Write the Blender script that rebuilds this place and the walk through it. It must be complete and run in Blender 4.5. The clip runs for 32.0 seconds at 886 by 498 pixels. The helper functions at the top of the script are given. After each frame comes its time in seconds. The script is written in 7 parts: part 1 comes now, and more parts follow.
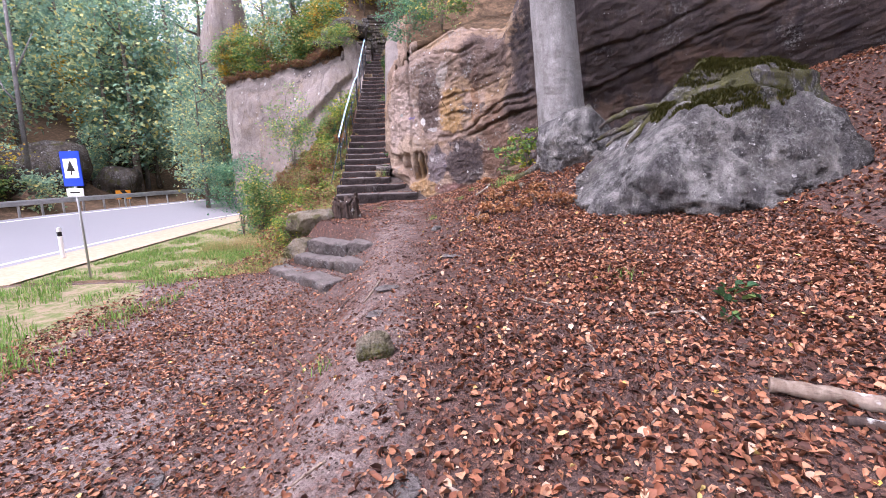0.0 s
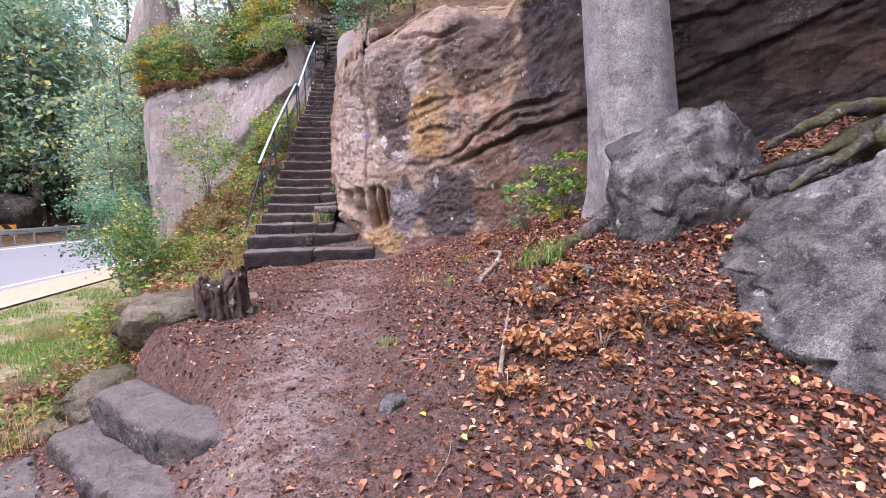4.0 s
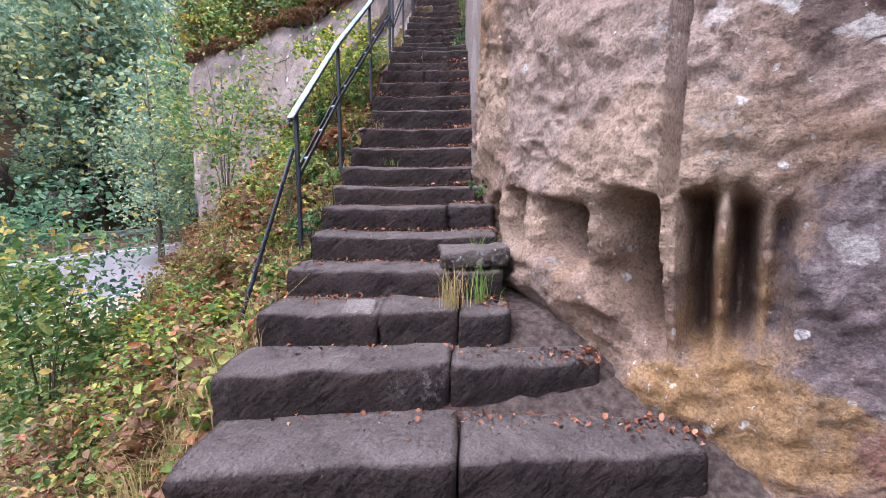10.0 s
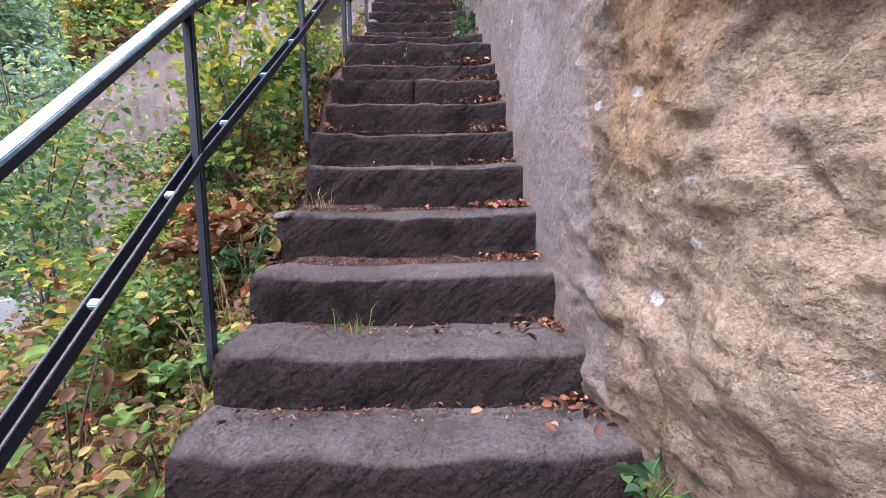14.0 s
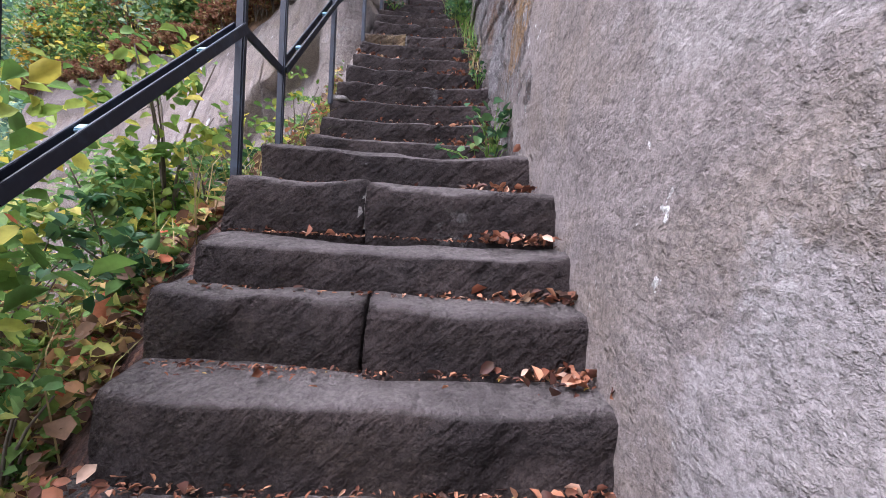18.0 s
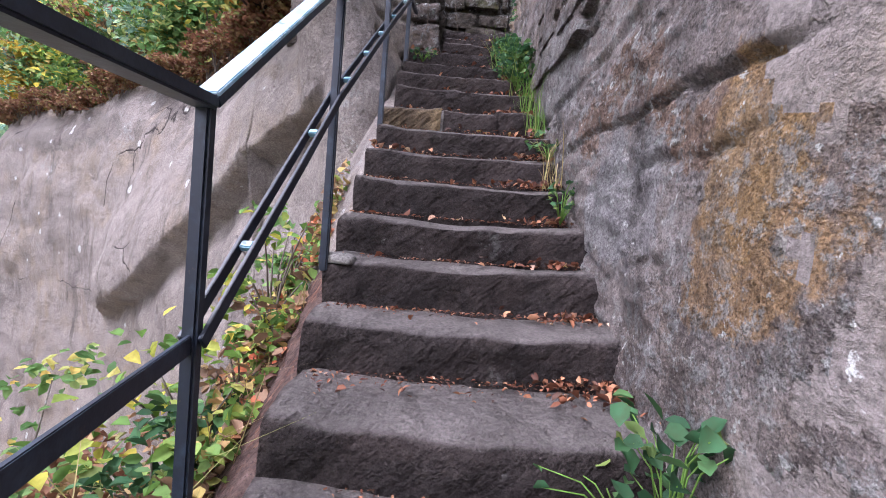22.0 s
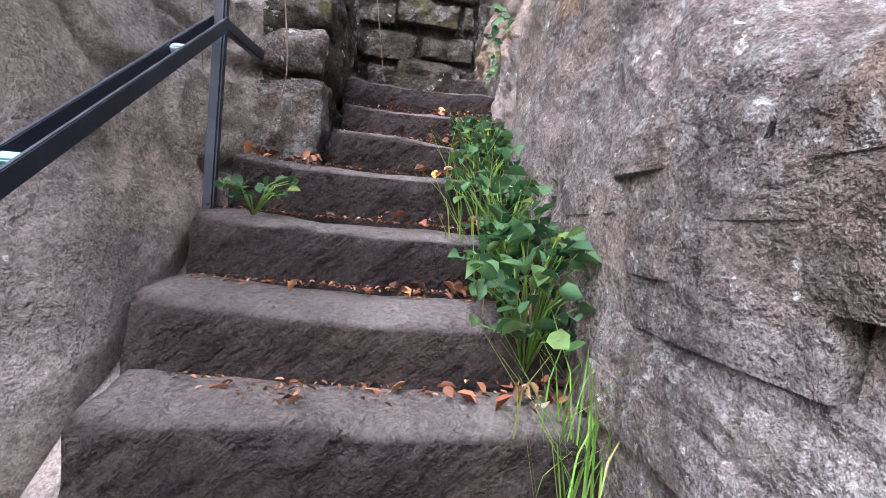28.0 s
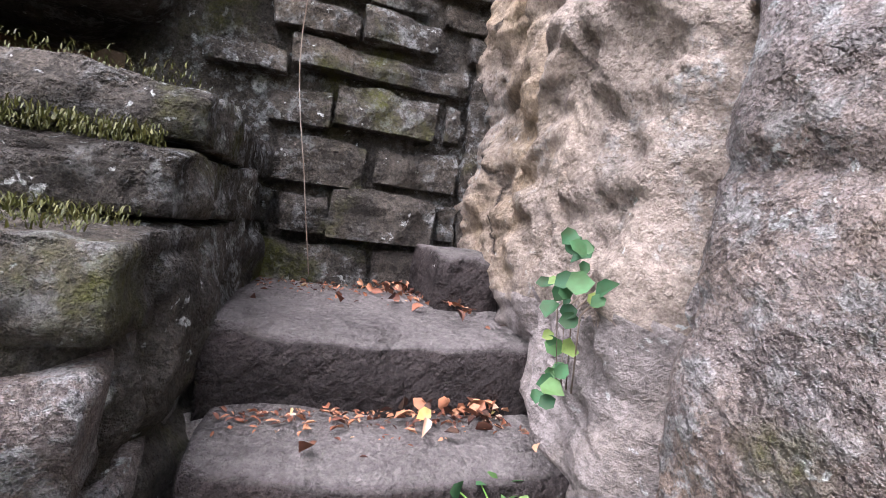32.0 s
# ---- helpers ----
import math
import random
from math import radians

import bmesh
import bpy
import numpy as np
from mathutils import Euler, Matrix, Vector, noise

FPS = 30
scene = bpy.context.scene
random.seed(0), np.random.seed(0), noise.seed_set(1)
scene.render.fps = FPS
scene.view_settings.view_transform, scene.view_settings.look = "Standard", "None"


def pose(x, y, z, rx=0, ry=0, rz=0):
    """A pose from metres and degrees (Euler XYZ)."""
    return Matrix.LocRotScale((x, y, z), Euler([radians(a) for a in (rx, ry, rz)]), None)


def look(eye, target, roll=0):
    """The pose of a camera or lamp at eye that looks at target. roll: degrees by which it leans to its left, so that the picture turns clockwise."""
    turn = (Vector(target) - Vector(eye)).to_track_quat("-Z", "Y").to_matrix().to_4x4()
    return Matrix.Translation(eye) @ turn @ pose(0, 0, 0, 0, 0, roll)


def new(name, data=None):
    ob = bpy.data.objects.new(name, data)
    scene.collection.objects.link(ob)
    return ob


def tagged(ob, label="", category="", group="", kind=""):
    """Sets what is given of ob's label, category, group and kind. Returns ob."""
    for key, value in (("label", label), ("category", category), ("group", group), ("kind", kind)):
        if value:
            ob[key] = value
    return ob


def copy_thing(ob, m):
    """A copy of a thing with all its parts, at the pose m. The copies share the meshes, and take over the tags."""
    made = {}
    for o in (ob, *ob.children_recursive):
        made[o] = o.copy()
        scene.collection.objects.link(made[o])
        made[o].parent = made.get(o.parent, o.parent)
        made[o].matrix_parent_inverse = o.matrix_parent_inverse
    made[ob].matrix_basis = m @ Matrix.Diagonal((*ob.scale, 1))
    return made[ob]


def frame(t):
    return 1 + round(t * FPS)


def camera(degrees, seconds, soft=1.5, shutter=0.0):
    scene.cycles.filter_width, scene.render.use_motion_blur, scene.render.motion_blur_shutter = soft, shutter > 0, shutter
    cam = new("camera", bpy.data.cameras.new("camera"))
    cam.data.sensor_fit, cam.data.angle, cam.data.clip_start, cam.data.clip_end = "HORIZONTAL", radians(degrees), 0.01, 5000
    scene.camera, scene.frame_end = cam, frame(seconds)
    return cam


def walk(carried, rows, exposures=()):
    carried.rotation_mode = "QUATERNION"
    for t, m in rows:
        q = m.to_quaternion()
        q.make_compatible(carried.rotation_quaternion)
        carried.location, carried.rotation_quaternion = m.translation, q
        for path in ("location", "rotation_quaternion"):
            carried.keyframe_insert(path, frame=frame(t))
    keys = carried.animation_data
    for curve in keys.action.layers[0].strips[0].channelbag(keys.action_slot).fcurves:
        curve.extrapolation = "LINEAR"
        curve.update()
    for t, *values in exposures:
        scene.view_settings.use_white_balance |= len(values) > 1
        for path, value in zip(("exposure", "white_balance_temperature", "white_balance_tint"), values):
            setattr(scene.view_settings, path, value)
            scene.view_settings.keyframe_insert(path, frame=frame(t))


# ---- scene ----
import functools

cam = camera(89.0, 32.0, 0.7)
PATH = [
    (0, (-0.002, -5.139, 1.379), (0.083, -3.171, 1.03), -1.6),
    (0.5, (-0.07, -4.392, 1.382), (0.031, -2.422, 1.055), -1.6),
    (1, (-0.069, -3.644, 1.405), (0.078, -1.67, 1.121), -1.6),
    (1.5, (-0.108, -3.003, 1.421), (0.098, -1.029, 1.177), -1.4),
    (2, (-0.037, -2.405, 1.484), (0.202, -0.431, 1.267), -1.3),
    (2.5, (0.127, -1.739, 1.539), (0.374, 0.234, 1.325), -1.2),
    (4.5, (0.272, 0.83, 1.775), (0.464, 2.807, 1.547), -0.1),
    (5, (0.193, 1.486, 1.88), (0.345, 3.465, 1.63), 0.2),
    (5.5, (0.138, 2.153, 1.904), (0.263, 4.133, 1.649), 0.2),
    (6, (0.029, 2.806, 1.985), (0.105, 4.788, 1.728), 0.3),
    (6.5, (-0.195, 3.509, 1.918), (-0.157, 5.492, 1.661), 0.2),
    (7, (-0.447, 4.106, 1.918), (-0.428, 6.09, 1.668), -0.0),
    (7.5, (-0.691, 4.735, 1.879), (-0.696, 6.72, 1.63), -0.1),
    (8, (-0.812, 5.442, 1.839), (-0.827, 7.427, 1.59), -0.2),
    (8.5, (-0.931, 6.076, 1.83), (-0.957, 8.061, 1.585), -0.1),
    (9, (-1.048, 6.685, 1.825), (-1.1, 8.67, 1.591), -0.2),
    (9.5, (-1.158, 7.321, 1.902), (-1.236, 9.306, 1.671), -0.3),
    (10, (-1.369, 7.887, 1.93), (-1.491, 9.87, 1.7), -0.2),
    (10.5, (-1.602, 8.435, 1.996), (-1.744, 10.416, 1.764), -0.9),
    (11, (-1.833, 9.015, 2.003), (-1.946, 10.999, 1.782), -1.1),
    (11.5, (-2.004, 9.485, 2.019), (-2.081, 11.472, 1.803), -0.8),
    (12, (-2.069, 9.896, 2.157), (-2.089, 11.884, 1.934), -0.6),
    (12.5, (-1.979, 10.261, 2.41), (-1.951, 12.248, 2.181), -0.6),
    (13, (-1.981, 10.549, 2.521), (-1.92, 12.535, 2.294), -0.7),
    (13.5, (-1.973, 10.846, 2.712), (-1.906, 12.833, 2.49), -1.0),
    (15.5, (-1.883, 12.466, 3.265), (-1.886, 14.453, 3.036), 0.7),
    (16, (-1.889, 12.741, 3.423), (-1.879, 14.728, 3.19), 0.7),
    (16.5, (-1.927, 12.955, 3.573), (-1.904, 14.944, 3.363), 0.9),
    (17, (-1.882, 13.136, 3.694), (-1.85, 15.13, 3.535), 1.0),
    (17.5, (-1.844, 13.323, 3.85), (-1.777, 15.321, 3.767), 2.5),
    (18, (-1.883, 13.48, 4.003), (-1.817, 15.479, 3.95), 3.0),
    (18.5, (-1.857, 13.661, 4.115), (-1.861, 15.661, 4.099), 2.7),
    (19, (-1.903, 13.84, 4.285), (-1.964, 15.839, 4.283), 3.3),
    (19.5, (-2.035, 14.002, 4.404), (-2.12, 16.0, 4.41), 3.7),
    (20, (-2.073, 14.172, 4.502), (-2.166, 16.17, 4.505), 3.5),
    (20.5, (-2.098, 14.354, 4.693), (-2.159, 16.353, 4.686), 3.9),
    (21, (-2.15, 14.557, 4.815), (-2.171, 16.556, 4.793), 4.7),
    (21.5, (-2.155, 14.71, 4.943), (-2.168, 16.709, 4.909), 4.6),
    (22, (-2.163, 14.918, 5.132), (-2.149, 16.917, 5.085), 4.3),
    (22.5, (-2.191, 15.097, 5.263), (-2.165, 17.096, 5.206), 4.2),
    (23, (-2.148, 15.254, 5.37), (-2.126, 17.252, 5.296), 3.9),
    (23.5, (-2.153, 15.469, 5.543), (-2.089, 17.465, 5.435), 3.9),
    (24, (-2.221, 15.694, 5.657), (-2.126, 17.689, 5.542), 4.3),
    (24.5, (-2.202, 15.929, 5.76), (-2.106, 17.923, 5.637), 3.9),
    (26.5, (-2.122, 17.037, 6.349), (-1.958, 19.026, 6.224), 4.9),
    (27, (-2.117, 17.18, 6.423), (-1.906, 19.166, 6.308), 5.0),
    (27.5, (-2.088, 17.297, 6.571), (-1.846, 19.28, 6.463), 5.3),
    (28, (-2.027, 17.497, 6.703), (-1.768, 19.478, 6.608), 5.2),
    (28.5, (-2.047, 17.692, 6.806), (-1.714, 19.663, 6.723), 5.6),
    (29, (-2.047, 17.874, 6.967), (-1.701, 19.843, 6.886), 5.6),
    (29.5, (-1.99, 18.067, 7.078), (-1.66, 20.039, 7.011), 5.5),
    (30, (-2.032, 18.244, 7.198), (-1.685, 20.213, 7.145), 5.8),
    (30.5, (-2.075, 18.391, 7.371), (-1.73, 20.361, 7.315), 5.7),
    (31, (-2.036, 18.556, 7.479), (-1.671, 20.522, 7.428), 5.7),
    (31.5, (-2.042, 18.71, 7.586), (-1.625, 20.666, 7.529), 6.1),
    (32, (-2.072, 18.855, 7.748), (-1.544, 20.783, 7.683), 7.1),
]
LIGHT = [(0, 1.45, 5900, 31), (9, 1.4, 5800, 29), (14, 1.5, 5750, 25), (20, 1.55, 5700, 24), (24, 1.75, 5700, 23), (28, 2.15, 5850, 20), (32, 2.2, 5850, 19)]
walk(cam, [(t, look(eye, target, roll)) for t, eye, target, roll in PATH], LIGHT)

# ---------------------------------------------------------------- light
world = bpy.data.worlds.new("world")
scene.world = world
world.use_nodes = True
wn = world.node_tree
sky = wn.nodes.new("ShaderNodeTexSky")
sky.sky_type = "NISHITA"
sky.sun_disc = False
sky.sun_elevation = radians(65)
sky.sun_rotation = radians(230)
sky.dust_density = 5.0
sky.air_density = 1.3
pale = wn.nodes.new("ShaderNodeHueSaturation")
pale.inputs["Saturation"].default_value = 0.25
wn.links.new(sky.outputs[0], pale.inputs["Color"])
wn.links.new(pale.outputs[0], wn.nodes["Background"].inputs[0])
wn.nodes["Background"].inputs[1].default_value = 0.15
sun = new("sun", bpy.data.lights.new("sun", "SUN"))
sun.data.energy = 1.4
sun.data.angle = radians(60)
sun.data.color = (1.0, 0.96, 0.92)
sun.matrix_world = look((-11, 1, 20), (0, 8, 2))

# ---------------------------------------------------------------- materials


class Nodes:
    """A short way to write a node material."""

    def __init__(self, name):
        self.mat = bpy.data.materials.new(name)
        self.mat.use_nodes = True
        self.t = self.mat.node_tree
        self.bsdf = self.t.nodes["Principled BSDF"]
        self.coord = self.t.nodes.new("ShaderNodeTexCoord").outputs["Object"]

    def node(self, kind, **inputs):
        n = self.t.nodes.new(kind)
        for key, value in inputs.items():
            self.put(n.inputs[key.replace("_", " ")], value)
        return n

    def put(self, socket, value):
        if isinstance(value, bpy.types.NodeSocket):
            self.t.links.new(value, socket)
        else:
            socket.default_value = value

    def stretch(self, sx, sy, sz, rot=(0, 0, 0)):
        n = self.t.nodes.new("ShaderNodeMapping")
        self.t.links.new(self.coord, n.inputs["Vector"])
        n.inputs["Scale"].default_value = (sx, sy, sz)
        n.inputs["Rotation"].default_value = rot
        return n.outputs[0]

    def noise(self, scale, detail=4.0, rough=0.55, vector=None, distort=0.0):
        return self.node("ShaderNodeTexNoise", Vector=vector or self.coord, Scale=scale, Detail=detail, Roughness=rough, Distortion=distort).outputs[0]

    def voronoi(self, scale, vector=None, feature="F1"):
        n = self.node("ShaderNodeTexVoronoi", Vector=vector or self.coord, Scale=scale)
        n.feature = feature
        return n.outputs[0]

    def ramp(self, fac, stops, mode="LINEAR"):
        n = self.t.nodes.new("ShaderNodeValToRGB")
        n.color_ramp.interpolation = mode
        while len(n.color_ramp.elements) < len(stops):
            n.color_ramp.elements.new(0.5)
        for e, (p, c) in zip(n.color_ramp.elements, stops):
            e.position = p
            e.color = (c, c, c, 1) if isinstance(c, (int, float)) else (*c, 1)
        self.put(n.inputs[0], fac)
        return n.outputs[0]

    def mix(self, fac, a, b, how="MIX"):
        n = self.t.nodes.new("ShaderNodeMix")
        n.data_type = "RGBA"
        n.blend_type = how
        self.put(n.inputs[0], fac)
        for s, v in ((n.inputs[6], a), (n.inputs[7], b)):
            self.put(s, (*v, 1) if isinstance(v, tuple) and len(v) == 3 else v)
        return n.outputs[2]

    def math(self, how, a, b=0.0):
        n = self.t.nodes.new("ShaderNodeMath")
        n.operation = how
        self.put(n.inputs[0], a)
        self.put(n.inputs[1], b)
        return n.outputs[0]

    def axis(self, which):
        n = self.node("ShaderNodeSeparateXYZ", Vector=self.coord)
        return n.outputs[which]

    def bump(self, height, strength=0.4, distance=0.02, over=None):
        n = self.node("ShaderNodeBump", Height=height, Strength=strength, Distance=distance)
        if over is not None:
            self.t.links.new(over, n.inputs["Normal"])
        return n.outputs[0]

    def done(self, color, rough=0.85, normal=None, metal=0.0, spec=0.3):
        self.put(self.bsdf.inputs["Base Color"], (*color, 1) if isinstance(color, tuple) and len(color) == 3 else color)
        self.put(self.bsdf.inputs["Roughness"], rough)
        self.put(self.bsdf.inputs["Metallic"], metal)
        self.put(self.bsdf.inputs["Specular IOR Level"], spec)
        if normal is not None:
            self.put(self.bsdf.inputs["Normal"], normal)
        return self.mat


def sandstone(name, light, dark, warm, warm_at=0.55, dark_at=0.5, lichen=0.66, strata=0.3, streak=1.0, moss=None, bumpy=1.0, trodden=None, chisel=0.0, stains_and_shade=(), cracks=0.5, warp=0.5, discs=0.0, grit=1.0):
    """Weathered sandstone: broad colour fields, vertical dark runs, grain, pale lichen, cracks, and stained and shaded
    patches of their own shape.
    """
    n = Nodes(name)
    broad = n.noise(0.8, 6, 0.62, distort=0.8)
    mid = n.noise(4.0, 7, 0.68)
    fine = n.noise(45, 5, 0.72)
    pits = n.noise(15, 6, 0.75)
    runs = n.noise(1.0, 6, 0.66, vector=n.stretch(2.4, 2.4, 0.4), distort=0.4)
    c = n.mix(n.ramp(broad, [(warm_at - 0.07, 0.0), (warm_at + 0.09, 1.0)]), light, warm)
    c = n.mix(n.ramp(mid, [(0.35, 0.0), (0.72, 0.6)]), c, tuple(v * 0.6 for v in light))
    bent = n.mix(0.12, n.coord, n.node("ShaderNodeTexNoise", Vector=n.coord, Scale=5.0, Detail=6.0).outputs[1])
    flake = n.node("ShaderNodeTexVoronoi", Vector=bent, Scale=6.5, Randomness=1.0)
    tone = n.node("ShaderNodeSeparateXYZ", Vector=flake.outputs[1]).outputs[0]
    c = n.mix(n.ramp(tone, [(0.0, 0.0), (1.0, 0.42 * grit)]), c, tuple(v * 1.5 + 0.02 for v in dark))
    if stains_and_shade:
        wob = n.node("ShaderNodeTexNoise", Vector=n.coord, Scale=1.7, Detail=6.0, Roughness=0.65).outputs[1]
        shift = n.node("ShaderNodeVectorMath", )
        shift.operation = "MULTIPLY_ADD"
        n.put(shift.inputs[0], wob)
        shift.inputs[1].default_value = (warp * 2, warp * 2, warp * 2)
        n.put(shift.inputs[2], n.coord)
        for (cx, cy, cz), (rx, ry, rz), colour, amount in stains_and_shade:
            m = n.t.nodes.new("ShaderNodeMapping")
            n.t.links.new(shift.outputs[0], m.inputs["Vector"])
            m.inputs["Scale"].default_value = (1 / rx, 1 / ry, 1 / rz)
            m.inputs["Location"].default_value = (-(cx + warp) / rx, -(cy + warp) / ry, -(cz + warp) / rz)
            far = n.node("ShaderNodeVectorMath")
            far.operation = "LENGTH"
            n.t.links.new(m.outputs[0], far.inputs[0])
            grain = n.math("MULTIPLY", n.ramp(n.math("ADD", far.outputs["Value"], n.math("MULTIPLY", n.math("SUBTRACT", mid, 0.5), 0.9)), [(0.74, 1.0), (0.9, 0.0)]), n.ramp(pits, [(0.3, amount), (0.7, amount * 0.72)]))
            c = n.mix(grain, c, colour)
    c = n.mix(n.math("MULTIPLY", n.ramp(runs, [(dark_at - 0.05, 0.0), (dark_at + 0.12, 0.85)]), streak), c, dark)
    grey = n.math("MULTIPLY", n.ramp(pits, [(0.5, 0.0), (0.58, 1.0)]), n.ramp(n.noise(1.4, 5, 0.6), [(lichen - 0.1, 0.0), (lichen + 0.03, 0.75)]))
    c = n.mix(grey, c, (0.36, 0.36, 0.35))
    spots = n.math("MULTIPLY", n.ramp(n.noise(21, 5, 0.6, distort=0.3), [(0.64, 0.0), (0.68, 1.0)]), n.ramp(n.noise(1.9, 5, 0.6), [(lichen - 0.12, 0.0), (lichen - 0.02, 1.0)]))
    c = n.mix(spots, c, (0.58, 0.58, 0.55))
    if discs:
        cell = n.node("ShaderNodeTexVoronoi", Vector=n.mix(0.06, n.coord, n.node("ShaderNodeTexNoise", Vector=n.coord, Scale=9.0, Detail=4.0).outputs[1]), Scale=discs, Randomness=1.0)
        shade = n.node("ShaderNodeSeparateXYZ", Vector=cell.outputs[1])
        size = n.math("MULTIPLY", n.ramp(shade.outputs[0], [(0.62, 0.0), (1.0, 1.0)]), 0.24)
        c = n.mix(n.math("MULTIPLY", n.ramp(n.math("SUBTRACT", size, cell.outputs[0]), [(0.0, 0.0), (0.04, 1.0)]), n.ramp(fine, [(0.3, 0.4), (0.55, 0.95)])), c, (0.62, 0.62, 0.6))
    sandy = n.noise(130, 3, 0.75)
    c = n.mix(n.ramp(sandy, [(0.36, 0.55 * grit), (0.52, 0.0)]), c, tuple(v * 0.5 for v in dark))
    c = n.mix(n.ramp(sandy, [(0.58, 0.0), (0.72, 0.4 * grit)]), c, tuple(min(0.6, v * 1.9) for v in light))
    c = n.mix(n.ramp(fine, [(0.3, 0.6), (0.58, 0.0)]), c, tuple(v * 0.4 for v in dark))
    c = n.mix(n.ramp(pits, [(0.24, 0.75), (0.4, 0.0)]), c, tuple(v * 0.35 for v in dark))
    # Pale by upward normal: foot wear, with light from above put into the colour.
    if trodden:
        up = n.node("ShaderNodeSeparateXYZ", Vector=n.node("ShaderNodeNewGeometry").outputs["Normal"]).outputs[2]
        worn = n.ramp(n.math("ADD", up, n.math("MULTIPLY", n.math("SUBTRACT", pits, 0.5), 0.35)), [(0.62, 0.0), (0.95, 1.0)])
        worn_lit = n.mix(n.ramp(n.noise(2.6, 6, 0.7), [(0.36, 0.0), (0.66, 1.0)]), trodden, tuple(v * 0.62 for v in trodden))
        worn_lit = n.mix(n.ramp(n.noise(70, 4, 0.7), [(0.4, 0.5), (0.6, 0.0)]), worn_lit, tuple(v * 0.4 for v in trodden))
        c = n.mix(n.math("MULTIPLY", worn, 0.92), c, worn_lit)
    if moss:
        c = n.mix(n.math("MULTIPLY", n.ramp(n.noise(2.2, 5, 0.6), [(moss - 0.05, 0.0), (moss + 0.05, 1.0)]), n.ramp(fine, [(0.35, 0.2), (0.6, 1.0)])), c, (0.085, 0.085, 0.022))
    edge = n.voronoi(0.45, vector=n.mix(0.22, n.coord, n.node("ShaderNodeTexNoise", Vector=n.coord, Scale=2.0, Detail=7.0).outputs[1]), feature="DISTANCE_TO_EDGE")
    crack = n.math("MAXIMUM", n.ramp(edge, [(0.0, 0.0), (0.003, 1.0)]), n.ramp(n.noise(0.7, 3), [(cracks - 0.02, 0.0), (cracks + 0.02, 1.0)]))
    c = n.mix(crack, tuple(v * 0.25 for v in dark), c)
    rough = n.bump(fine, 0.6 * bumpy, 0.015)
    rough = n.bump(pits, 0.85 * bumpy, 0.04, rough)
    rough = n.bump(mid, 0.6 * bumpy, 0.06, rough)
    rough = n.bump(n.math("MULTIPLY", tone, n.ramp(mid, [(0.4, 0.2), (0.6, 1.0)])), 0.5 * bumpy, 0.05, rough)
    if strata:
        layers = n.noise(1.0, 5, 0.6, vector=n.stretch(0.7, 0.7, 6.0, (0.25, 0.2, 0)), distort=0.7)
        rough = n.bump(layers, strata, 0.06, rough)
    if chisel:
        turned = n.t.nodes.new("ShaderNodeMapping")
        turned.inputs["Rotation"].default_value = (0.0, 0.75, 0.0)
        n.put(turned.inputs["Vector"], n.coord)
        drawn = n.t.nodes.new("ShaderNodeMapping")
        drawn.inputs["Scale"].default_value = (6.0, 8.0, 24.0)
        n.t.links.new(turned.outputs[0], drawn.inputs["Vector"])
        marks = n.noise(1.0, 3, 0.5, vector=drawn.outputs[0])
        rough = n.bump(marks, chisel, 0.07, rough)
    rough = n.bump(crack, 0.6, 0.03, rough)
    return n.done(c, 0.92, rough, spec=0.12)


